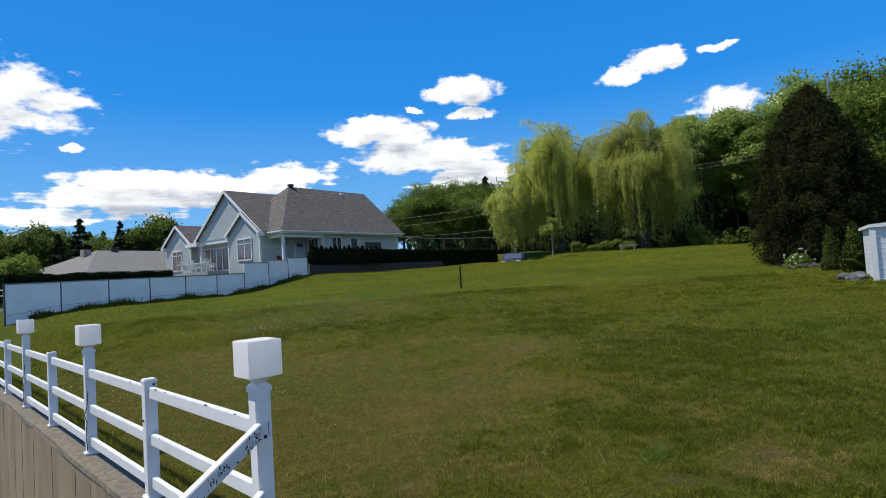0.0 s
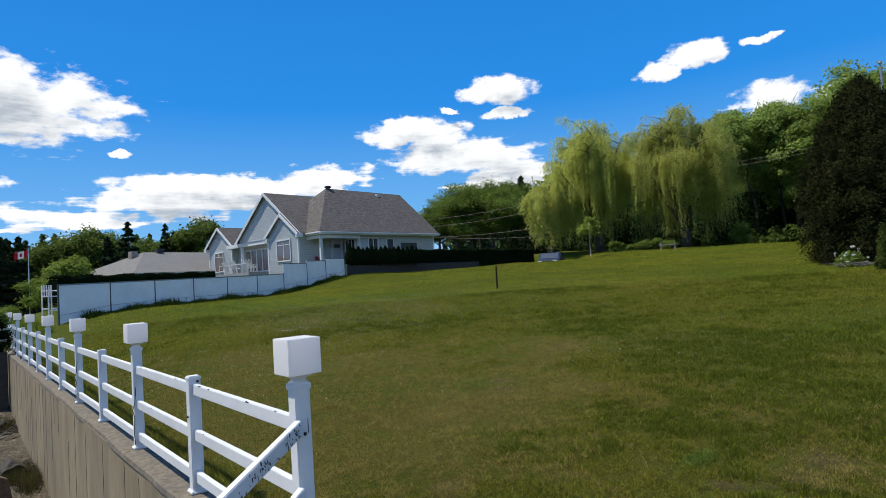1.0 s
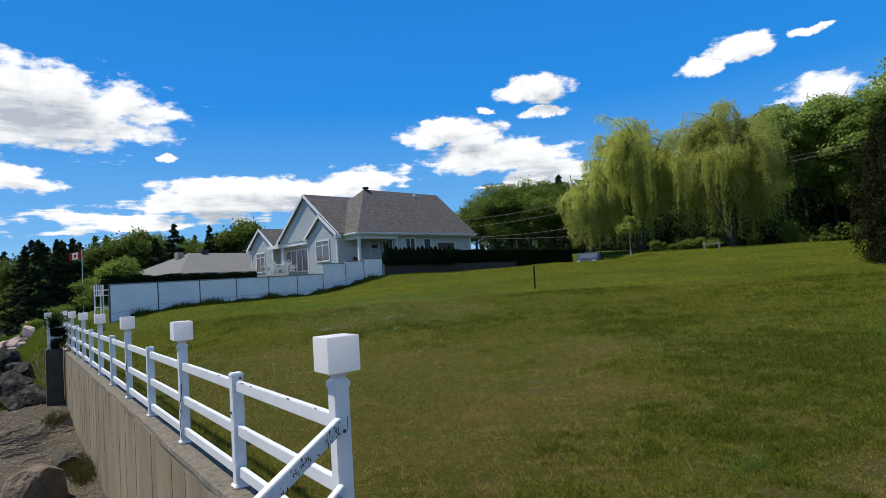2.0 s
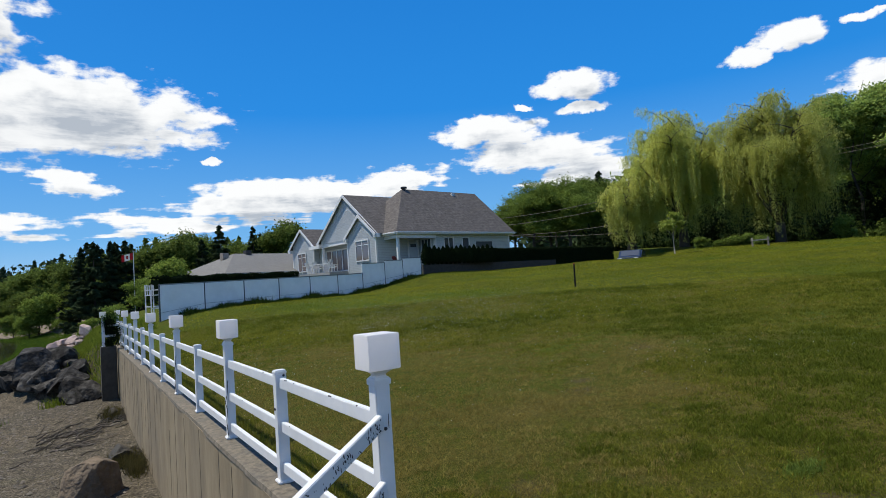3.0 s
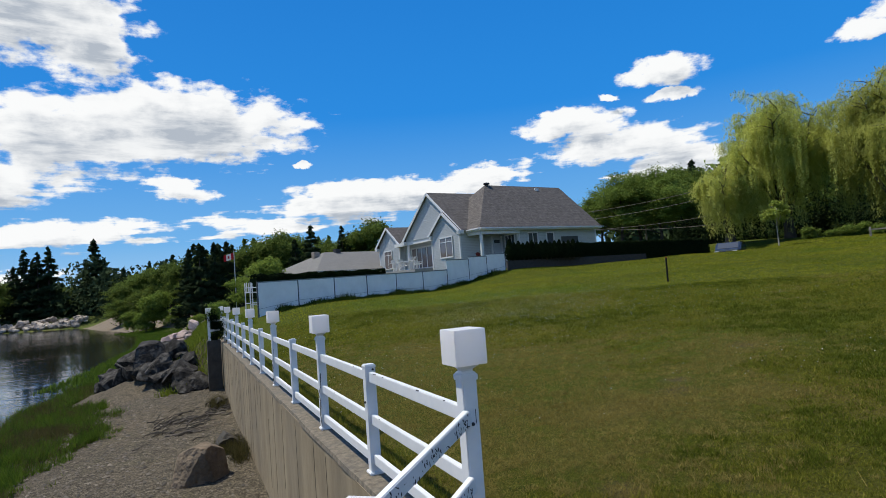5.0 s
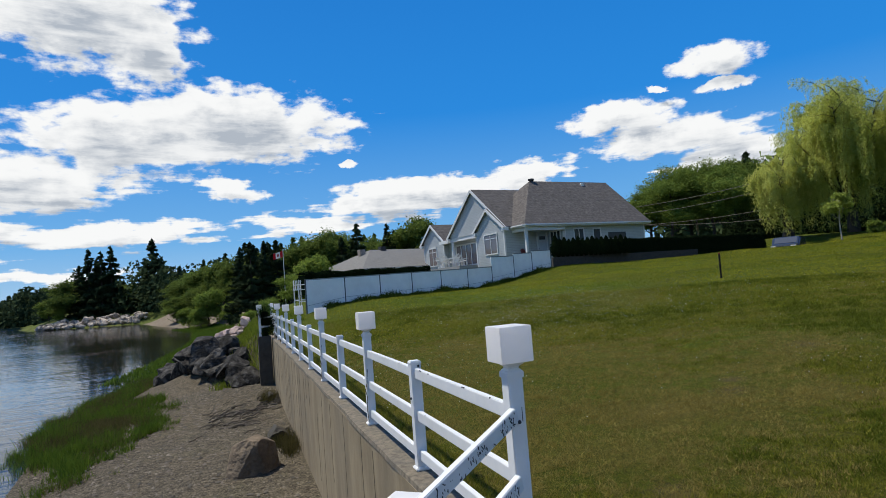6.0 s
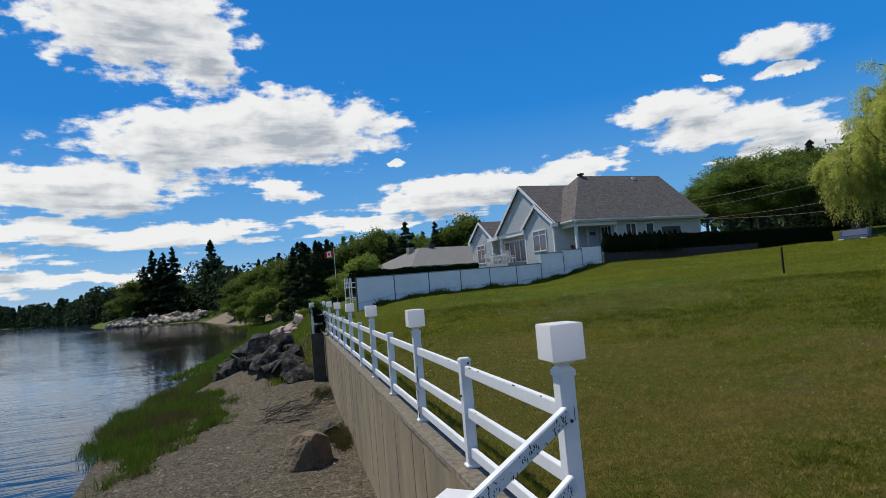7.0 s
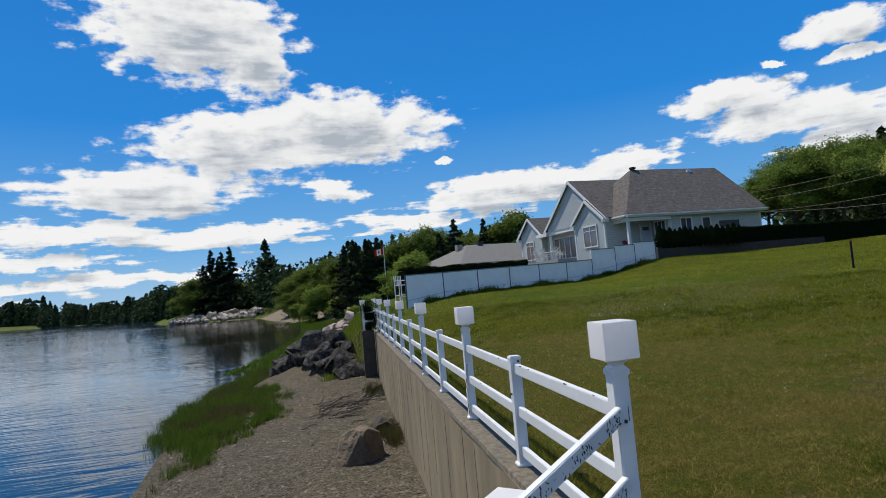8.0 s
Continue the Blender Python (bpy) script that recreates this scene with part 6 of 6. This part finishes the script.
climber = thing("climber", "dark green climbing shrub over the corner of the railing", "shrub", pose(-0.42, WALL_END + 0.22, 0.10))
rng = np.random.default_rng(91)
mid = rng.uniform(0, 1, (26, 3)) * [0.34, 0.34, 0.95] + [-0.13, -0.17, 0.06]
mid[:, 0] += 0.10 * np.sin(mid[:, 2] * 5)
k = rng.integers(0, 26, 3800)
pts = mid[k] + rng.normal(size=(3800, 3)) * [0.075, 0.075, 0.09]
pts[:, 2] = np.maximum(pts[:, 2], 0.01)
v, f = cards(rng, pts, 0.035, face=np.tile([[-0.3, -0.5, 0.6]], (3800, 1)), spread=0.8)
array_mesh("foliage", v, f, HEDGE, climber)
mid = rng.uniform(0, 1, (9, 3)) * [0.36, 0.3, 0.34] + [-0.16, -0.15, 0.98]
k = rng.integers(0, 9, 900)
v, f = cards(rng, mid[k] + rng.normal(size=(900, 3)) * 0.07, 0.04, face=np.tile([[-0.2, -0.3, 0.8]], (900, 1)), spread=0.8)
array_mesh("young_shoots", v, f, MAPLE, climber, "lighter green young leaves on top")
part("stem", tube(bmesh.new(), [(0.02, 0, -0.02), (-0.03, 0.03, 0.5), (0.04, 0, 1.05)], [0.03, 0.02, 0.008], 7), BARK, climber)

# pale blue house among the trees of the point
x, y = site(-9.4, 205)
blue_house = hip_house("far_house", "small pale blue house half hidden by spruces", x, y, 1.2, 5, 8, 9, 5.5, 8.6, SIDING, SIDING, 3.9, 4.1)
window(blue_house, (2.5, 0.59, 3.2), (1, 0, 0), 1.2, 1.4, 1)

# ---------------------------------------------------------------- the shore
def single_rock(name, label, x, y, size, seed, mat, lift=0.25, group="", detail=3, rough=0.35, cut=(0.45, 0.8), faces=()):
    ob = mesh_object(name, boulder(bmesh.new(), (0, 0, 0), size, seed, rough, detail, cut, faces), mat)
    ob.location = (x, y, h(x, y) + size[2] * lift)
    return tagged(ob, label, "rock", group)


single_rock("boulder", "large tan granite boulder with dark blotches on gravel", -1.25, 10.55, (0.66, 0.56, 0.62), 23, ROCK_TAN, 0.42, "", 5, 0.34, (0.6, 0.9), (((-0.75, -0.55, 0.35), 0.62), ((0.05, -0.1, 1.0), 0.78), ((0.75, -0.6, 0.2), 0.62), ((-0.35, 0.2, 0.9), 0.72), ((0.5, 0.1, 0.85), 0.74), ((-0.1, -1.0, -0.05), 0.70), ((0.95, 0.3, 0.1), 0.7), ((-0.9, 0.4, 0.05), 0.75)))
single_rock("boulder", "dark weedy rock lying against the sea wall", -0.62, 12.6, (0.38, 0.42, 0.36), 9, SEAWEED, 0.4, "", 3, 0.5)

rng = np.random.default_rng(101)
k = 0
for row, (xa, ya, xb, yb, n, size) in enumerate(((-3.9, 25.2, -5.2, 33.5, 8, 0.85), (-2.4, 22.8, -4.2, 36, 12, 1.05), (-1.6, 22.0, -3.2, 38, 14, 0.85), (-1.2, 23.0, -2.6, 36, 10, 0.55), (-3.2, 36, -2.6, 56, 12, 0.75), (-4.9, 27.5, -4.6, 40, 9, 0.55), (-1.2, 21.5, -4.3, 27.2, 9, 0.62), (-1.0, 21.4, -3.2, 25.0, 7, 0.8))):
    for i in range(n):
        t = (i + rng.uniform(0.1, 0.9)) / n
        s = size * rng.uniform(0.6, 1.2)
        single_rock("riprap_rock", "dark broken shore rock with pale cracked faces", xa + (xb - xa) * t + rng.uniform(-0.3, 0.3), ya + (yb - ya) * t, (s, s * rng.uniform(0.7, 1.0), s * rng.uniform(0.6, 0.85)), 400 + k, ROCK_DARK, 0.3 + 0.35 * (row in (1, 2)), "riprap rocks", 3, 0.45)
        k += 1
for i in range(26):
    b, d, s = rng.uniform(-1.5, 1.2), rng.uniform(56, 68), rng.uniform(0.45, 1.0)
    x, y = site(b, d)
    ob = single_rock("bank_rock", "pink granite rock in a heap on the bank", x, y, (s, s * 0.8, s * 0.65), 600 + i, ROCK_PINK, 0.35 + 0.5 * (i % 3), "pink rocks on the bank", 2)
# pale stones round the point
for i in range(150):
    t = rng.uniform(0, 1)
    up = rng.uniform(0, 1)
    x, y = site(-15.4 + 8.0 * t, 179.0 - 17 * t + 4.5 * up)
    s = rng.uniform(0.5, 1.3)
    ob = single_rock("point_rock", "pale shore stone edging the wooded point", x, y, (s * 1.2, s * 0.9, s * 0.7), 700 + i, ROCK_PALE, 0.3, "stones round the point", 1)
    ob.location.z = max(ob.location.z, WATER) + 0.25 + 0.7 * up


# driftwood and seaweed
WOOD_DRIFT = material("dark_driftwood", (0.06, 0.048, 0.036), (0.17, 0.14, 0.11), 12, 0.9, 0.5, 30)
def tangle(name, label, x, y, spread, count, thick, mat, seed, length=0.9):
    r = random.Random(seed)
    bm = bmesh.new()
    for i in range(count):
        px, py = x + r.gauss(0, spread[0]), y + r.gauss(0, spread[1])
        a = r.gauss(0.35, 0.5)
        p = Vector((px, py, h(px, py) + 0.02))
        pts = [p]
        for j in range(4):
            a += r.uniform(-0.5, 0.5)
            p = p + Vector((math.cos(a), math.sin(a), 0)) * length / 4
            pts.append(Vector((p.x, p.y, h(p.x, p.y) + r.uniform(0.01, 0.09))))
        t = thick * r.uniform(0.5, 1.2)
        tube(bm, pts, [t, t * 0.9, t * 0.75, t * 0.6, t * 0.25], 5)
    return tagged(mesh_object(name, bm, mat), label, "driftwood", kind="stuff")


tangle("driftwood", "grey tangled driftwood branches on the gravel", -1.9, 16.2, (0.5, 0.7), 15, 0.028, WOOD_DRIFT, 1)
tangle("seaweed", "dark dried seaweed strewn over the gravel", -1.6, 16.8, (0.7, 0.9), 60, 0.02, SEAWEED, 2, 0.5)
tangle("seaweed", "dark clump of roots beside the sea wall", -0.55, 18.3, (0.18, 0.4), 40, 0.03, SEAWEED, 3, 0.4)
tangle("seaweed", "dark weed around the rock by the wall", -0.5, 12.3, (0.16, 0.5), 60, 0.02, SEAWEED, 4, 0.5)
single_rock("boulder", "small dark rock at the foot of the wall", -0.5, 18.5, (0.25, 0.3, 0.2), 17, SEAWEED, 0.4)

# pebbles
rng = np.random.default_rng(111)
base = bmesh.new()
for c in ((1, 0, 0), (-1, 0, 0), (0, 1, 0), (0, -1, 0), (0, 0, 1)):
    base.verts.new(c)
base.verts.ensure_lookup_table()
for i, j in ((0, 2), (2, 1), (1, 3), (3, 0)):
    base.faces.new((base.verts[i], base.verts[j], base.verts[4]))
base.verts.index_update()
bv = np.array([v.co[:] for v in base.verts])
bf = np.array([[v.index for v in f.verts] for f in base.faces])
base.free()
n = 16000
py = 2.5 + 20 * rng.uniform(0, 1, n) ** 1.3
px = -0.25 - 6.2 * rng.uniform(0, 1, n) ** 0.8
ok = inland(px, py) > 0.3
px, py = px[ok], py[ok]
n = len(px)
s = 0.009 + 0.05 * rng.uniform(0, 1, n) ** 6
pv = bv[None] * (s[:, None, None] * rng.uniform(0.6, 1.3, (n, 1, 3)) * [1, 1, 0.7]) * (1 + rng.normal(size=(n, len(bv), 1)) * 0.12) + np.stack([px, py, ground_height(px, py) + s * 0.3], 1)[:, None]
STONES = material("mixed_pebbles", (0.07, 0.058, 0.043), (0.19, 0.16, 0.12), 3, 0.85, 0.2, island=0.6)
ob = array_mesh("pebbles", pv.reshape(-1, 3), (bf[None] + (np.arange(n) * len(bv))[:, None, None]).reshape(-1, 3), STONES)
tagged(ob, "mixed grey and tan pebbles over the gravel shore", "pebbles", kind="stuff")


# ---------------------------------------------------------------- grasses
def blades(name, label, x, y, tall, width, mat, seed, lean=0.5, category="grass", z=None):
    """Single blades, each one leaning its own way."""
    rng = np.random.default_rng(seed)
    n = len(x)
    z = ground_height(x, y) if z is None else z
    a = rng.uniform(0, 2 * np.pi, n)
    d = rng.uniform(0, 2 * np.pi, n)
    t = tall * rng.uniform(0.6, 1.35, n)
    w = width * rng.uniform(0.7, 1.3, n) / 2
    off = lean * t * np.abs(rng.normal(size=n))
    root = np.stack([x, y, z - 0.01], 1)
    side = np.stack([np.cos(a) * w, np.sin(a) * w, np.zeros(n)], 1)
    tip = root + np.stack([np.cos(d) * off, np.sin(d) * off, t + 0.01], 1)
    v = np.stack([root - side, root + side, tip], 1).reshape(-1, 3)
    ob = array_mesh(name, v, np.arange(3 * n).reshape(-1, 3), mat)
    return tagged(ob, label, category, kind="stuff")


def patchy(x, y, scale, seed):
    """A slow wave of values about 0, for patches of dry and green turf."""
    rng = np.random.default_rng(seed)
    v = np.zeros_like(x)
    for _ in range(9):
        k, p = rng.normal(size=2) / scale, rng.uniform(0, 6.28)
        v += np.sin(k[0] * x + k[1] * y + p)
    return v / 3


def mottle(x, y, size, seed, octaves=3):
    """Soft patches of about the given size in metres, from -1 to 1."""
    rng = np.random.default_rng(seed)
    total, gain, sumg = np.zeros_like(x), 1.0, 0.0
    for _ in range(octaves):
        grid = rng.uniform(-1, 1, (97, 97))
        u, v = x / size + 31.7, y / size + 17.3
        i, j = np.floor(u).astype(int), np.floor(v).astype(int)
        a, b = smooth(0, 1, u - i), smooth(0, 1, v - j)
        i0, i1, j0, j1 = i % 97, (i + 1) % 97, j % 97, (j + 1) % 97
        total += gain * ((grid[i0, j0] * (1 - a) + grid[i1, j0] * a) * (1 - b) + (grid[i0, j1] * (1 - a) + grid[i1, j1] * a) * b)
        sumg, gain, size = sumg + gain, gain * 0.6, size * 0.47
    return total / sumg * 1.6


def about(x, y, spots):
    """Sum of soft round spots: x, y, radius, weight."""
    return sum(w * np.exp(-((x - a) ** 2 + (y - b) ** 2) / (r * r)) for a, b, r, w in spots)


rng = np.random.default_rng(121)
n = 900000
r = 2.3 + 20 * rng.uniform(0, 1, n) ** 2.4
b = np.radians(rng.uniform(8, 88, n))
x, y = -1.44 + r * np.sin(b), -3.0 + r * np.cos(b)
ok = (x > 0.14) & (y > -3)
x, y, r = x[ok], y[ok], r[ok]
STRAW = [(2.6, 2.6, 3.6, 0.34), (3.8, 2.1, 0.8, 1.5), (3.1, 1.5, 0.6, 1.2), (6.6, 3.34, 0.7, 1.4), (5.4, 2.8, 0.5, 1.0), (1.84, 2.55, 1.1, 0.9), (1.0, 1.2, 0.8, 0.7), (2.3, -0.13, 0.5, 0.6), (4.6, 5.6, 1.6, 0.5), (3.0, -1.5, 0.6, 1.0), (3.4, -1.6, 0.4, 1.0), (1.5, 5.0, 1.5, 0.6), (1.6, 1.6, 1.8, 0.7), (2.8, 5.0, 2.5, 0.5), (1.5, 9.0, 2.0, 0.5), (2.2, 1.4, 1.4, 0.35), (5.0, 4.2, 2.2, 0.45), (3.2, 7.5, 2.0, 0.4)]
LUSH = [(2.93, -0.86, 0.12, 1.0), (2.11, 0.71, 0.45, 0.6), (4.75, -0.67, 1.3, 0.4), (4.08, 0.83, 1.0, 0.35), (7.5, 0.5, 2.0, 0.5)]
tuft, patch, wide = mottle(x, y, 0.34, 1), mottle(x, y, 1.3, 2), mottle(x, y, 5.0, 3, 2)
fine = mottle(x, y, 0.11, 8, 2)
dry = 0.55 * patch + 0.45 * mottle(x, y, 0.22, 4) + 0.4 * wide + about(x, y, STRAW) - about(x, y, LUSH) + 0.35 * fine + rng.normal(size=len(x)) * 0.22
bare = (rng.uniform(0, 1, len(x)) < 0.6) & (mottle(x, y, 0.6, 5) + 0.4 * patch + about(x, y, BARE) - 0.6 * about(x, y, LUSH) + rng.normal(size=len(x)) * 0.25 > 1.5)
d = dry > 0.62
green = ~d & (0.6 * mottle(x, y, 2.2, 6) + 0.6 * tuft + 0.4 * fine - 0.3 * dry + about(x, y, LUSH) + (0.5 * smooth(1, 6, x - y) - 0.1) * smooth(17, 8, r) + rng.normal(size=len(x)) * 0.16 > 0.35)
keep = ~bare & (rng.uniform(0, 1, len(x)) < np.clip(0.95 + 0.2 * tuft + 0.3 * fine, 0.6, 1))
tall = (0.017 + 0.0010 * r) * np.clip(1 + 0.5 * tuft + 0.6 * fine, 0.45, 2.0)
for sel, mat, seed, label, k, lean in ((~d & ~green, GRASS, 5, "short olive-green mown grass on the lawn", 1.0, 1.1), (green, GRASS_GREEN, 55, "darker green lush grass in patches of the lawn", 1.15, 0.9)):
    sel = sel & keep
    blades("grass", label, x[sel], y[sel], tall[sel] * k, 0.0065 + 0.0011 * r[sel], mat, seed, lean * 1.3)
sel = d & (keep | (rng.uniform(0, 1, len(x)) < 0.25))
blades("dry_grass", "straw-coloured dry grass and cuttings on the lawn", x[sel], y[sel], tall[sel] * 0.75, 0.005 + 0.0008 * r[sel], GRASS_DRY, 6, 1.6)
# a bright clump of clover leaves
n = 500
x, y = 2.93 + rng.normal(size=n) * 0.10, -0.86 + rng.normal(size=n) * 0.05
blades("clover_leaves", "bright green clump of clover in the lawn", x, y, np.full(n, 0.032), np.full(n, 0.016), LIME, 56, 1.2)
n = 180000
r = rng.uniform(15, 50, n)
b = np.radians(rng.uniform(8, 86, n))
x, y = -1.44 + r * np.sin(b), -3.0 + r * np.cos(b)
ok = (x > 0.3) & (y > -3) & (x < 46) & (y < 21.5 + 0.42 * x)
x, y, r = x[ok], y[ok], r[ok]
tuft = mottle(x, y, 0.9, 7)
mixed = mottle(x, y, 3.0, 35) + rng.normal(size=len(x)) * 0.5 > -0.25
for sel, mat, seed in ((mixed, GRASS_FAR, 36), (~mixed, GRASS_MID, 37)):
    blades("grass", "green mown grass towards the top of the lawn, colour brightened for sun", x[sel], y[sel], (0.02 + 0.0005 * r[sel]) * np.clip(1 + 0.5 * tuft[sel], 0.5, 1.6), 0.014 + 0.0011 * r[sel], mat, seed, 1.0)
# long grass left standing along the wall
n = 9000
x, y = 0.14 + np.abs(rng.normal(size=n)) * 0.14, rng.uniform(-0.5, WALL_END, n)
blades("grass", "taller uncut grass along the sea wall", x, y, np.full(n, 0.10), np.full(n, 0.008), GRASS, 7, 0.7)
n = 2600
x, y = 0.2 + np.abs(rng.normal(size=n)) * 0.9, rng.uniform(-1.5, 7, n)
blades("dry_grass", "long pale dry stems near the railing", x, y, np.full(n, 0.09), np.full(n, 0.004), GRASS_DRY, 8, 2.6)
# weeds along the white fence, thickened and darkened to carry its shadow
n = 17000
t = rng.uniform(0.3, 8.7, n)
k = np.minimum(t.astype(int), 8)
pa, pb = np.array(posts)[k], np.array(posts)[k + 1]
q = pa + (pb - pa) * (t - k)[:, None] + np.stack([0.12 + np.abs(rng.normal(size=n)) * 0.18, -0.2 - np.abs(rng.normal(size=n)) * 0.22], 1)
WEED = leaf_material("shadow_dark_weed_leaves", (0.018, 0.034, 0.006), (0.06, 0.09, 0.015), 0.25)
blades("weeds", "green weeds along the foot of the white fence, darkened for its shadow", q[:, 0], q[:, 1], (0.10 + 0.22 * rng.uniform(0, 1, n) ** 2) * (0.7 + 0.5 * np.sin(t * 5.3) * np.sin(t * 2.1)), np.full(n, 0.035), WEED, 9)
# dried clumps against the wall
n = 2600
k = rng.integers(0, 3, n)
x = np.array([-0.55, -0.42, -0.52])[k] + rng.normal(size=n) * np.array([0.14, 0.08, 0.12])[k]
y = np.array([12.4, 11.6, 18.4])[k] + rng.normal(size=n) * np.array([0.22, 0.3, 0.25])[k]
blades("dead_grass", "dark dried grass clump at the foot of the wall", np.minimum(x, -0.2), y, np.full(n, 0.26), np.full(n, 0.014), MARSH_BROWN, 57, 0.7)
# marsh grass at the water's edge
n = 190000
y = rng.uniform(9, 33, n)
sx = np.interp(y, [p[1] for p in SHORE], [p[0] for p in SHORE])
band = rng.uniform(-1.0, 4.6, n)
x = sx + band
edge, clump = mottle(x, y, 1.1, 12), mottle(x, y, 0.45, 13)
inner = np.interp(y, [10, 12.7, 13.6, 15, 16.5, 17.8, 21, 24, 33], [0.3, 0.8, 1.3, 1.9, 2.9, 3.5, 3.3, 2.2, 0.5])
ok = (band + 0.75 * edge + 0.25 * clump < inner + rng.normal(size=n) * 0.10) & (band - 0.5 * edge - 0.3 * clump > -0.42 + 0.95 * smooth(19, 13, y) + rng.normal(size=n) * 0.16) & (y + rng.normal(size=n) > 10.5)
ok &= rng.uniform(0, 1, n) < np.clip(0.75 + 0.8 * clump, 0.12, 1)
x, y, clump, edge = x[ok], y[ok], clump[ok], edge[ok]
t = 0.22 * np.clip(1 + 0.7 * clump, 0.35, 1.7) + 0.08 * (inland(x, y) < 0.6)
brown = mottle(x, y, 0.8, 14) + 0.35 * smooth(15, 20, y) + rng.normal(size=len(x)) * 0.4 > 0.4
blades("marsh_grass", "dark green ragged marsh grass at the water's edge", x[~brown], y[~brown], t[~brown], np.full((~brown).sum(), 0.018), MARSH, 10, 0.6)
blades("marsh_grass", "brown dead stems among the marsh grass", x[brown], y[brown], t[brown] * 0.8, np.full(brown.sum(), 0.016), MARSH_BROWN, 11, 0.9)
n = 9000
x, y = rng.uniform(-6.2, -3.2, n), rng.uniform(9, 19, n)
ok = mottle(x, y, 0.5, 15) + 0.35 * mottle(x, y, 2.0, 16) - 0.28 * inland(x, y) > 0.35
blades("marsh_grass", "sparse tufts of grass on the gravel", x[ok], y[ok], np.full(ok.sum(), 0.14), np.full(ok.sum(), 0.012), BANK_GREEN, 13, 0.7)
# green shallows and grass bank past the pillar
n = 26000
x, y = rng.uniform(-3.2, 1.2, n), rng.uniform(21.3, 56, n)
ok = (x > -2.1 - 0.02 * (y - 22) + 0.5 * patchy(x, y, 0.9, 14))
blades("bank_grass", "rough yellow-green grass on the bank past the wall", x[ok], y[ok], np.full(ok.sum(), 0.28), np.full(ok.sum(), 0.035), BANK_GREEN, 15, 0.6)
n = 26000
y = rng.uniform(33, 100, n)
sx = np.interp(y, [p[1] for p in SHORE], [p[0] for p in SHORE])
x = sx + rng.uniform(-2.6, 2.6, n)
blades("marsh_grass", "green marsh grass in the shallows beyond the rocks", x, y, np.full(n, 0.22), np.full(n, 0.07), MARSH, 16, 0.5, z=np.maximum(ground_height(x, y), WATER - 0.05))


# clover heads and daisies
def flower_dots(name, label, x, y, size, seed, lift):
    rng = np.random.default_rng(seed)
    p = np.stack([x, y, ground_height(x, y) + lift * rng.uniform(0.6, 1.2, len(x))], 1)
    v, f = cards(rng, p, size, face=np.tile([[0.3, -0.4, 0.8]], (len(x), 1)), spread=0.4)
    tagged(array_mesh(name, v, f, PETAL), label, "flowers", kind="stuff")


n = 5200
b, d = np.radians(rng.uniform(10, 80, n)), rng.uniform(5, 30, n)
x, y = -1.44 + d * np.sin(b), -3.0 + d * np.cos(b)
ok = (x > 0.3) & (patchy(x, y, 1.6, 21) + rng.normal(size=n) * 0.5 > 0.75)
flower_dots("clover_flowers", "small white clover heads scattered in the lawn", x[ok], y[ok], 0.011, 22, 0.05)
n = 4600
b, d = np.radians(rng.normal(33, 9, n)), rng.normal(19.0, 3.2, n)
x, y = -1.44 + d * np.sin(b), -3.0 + d * np.cos(b)
flower_dots("clover_flowers", "pale drift of clover in the long grass", x[x > 0.5], y[x > 0.5], 0.011, 23, 0.09)
x, y = site(26.2, 15.2)
flower_dots("daisies", "cluster of white daisies in the lawn", x + rng.normal(size=45) * 0.5, y + rng.normal(size=45) * 0.22, 0.020, 24, 0.2)
blades("daisy_stems", "green tuft below the daisies", x + rng.normal(size=900) * 0.6, y + rng.normal(size=900) * 0.3, np.full(900, 0.2), np.full(900, 0.012), GRASS, 25)
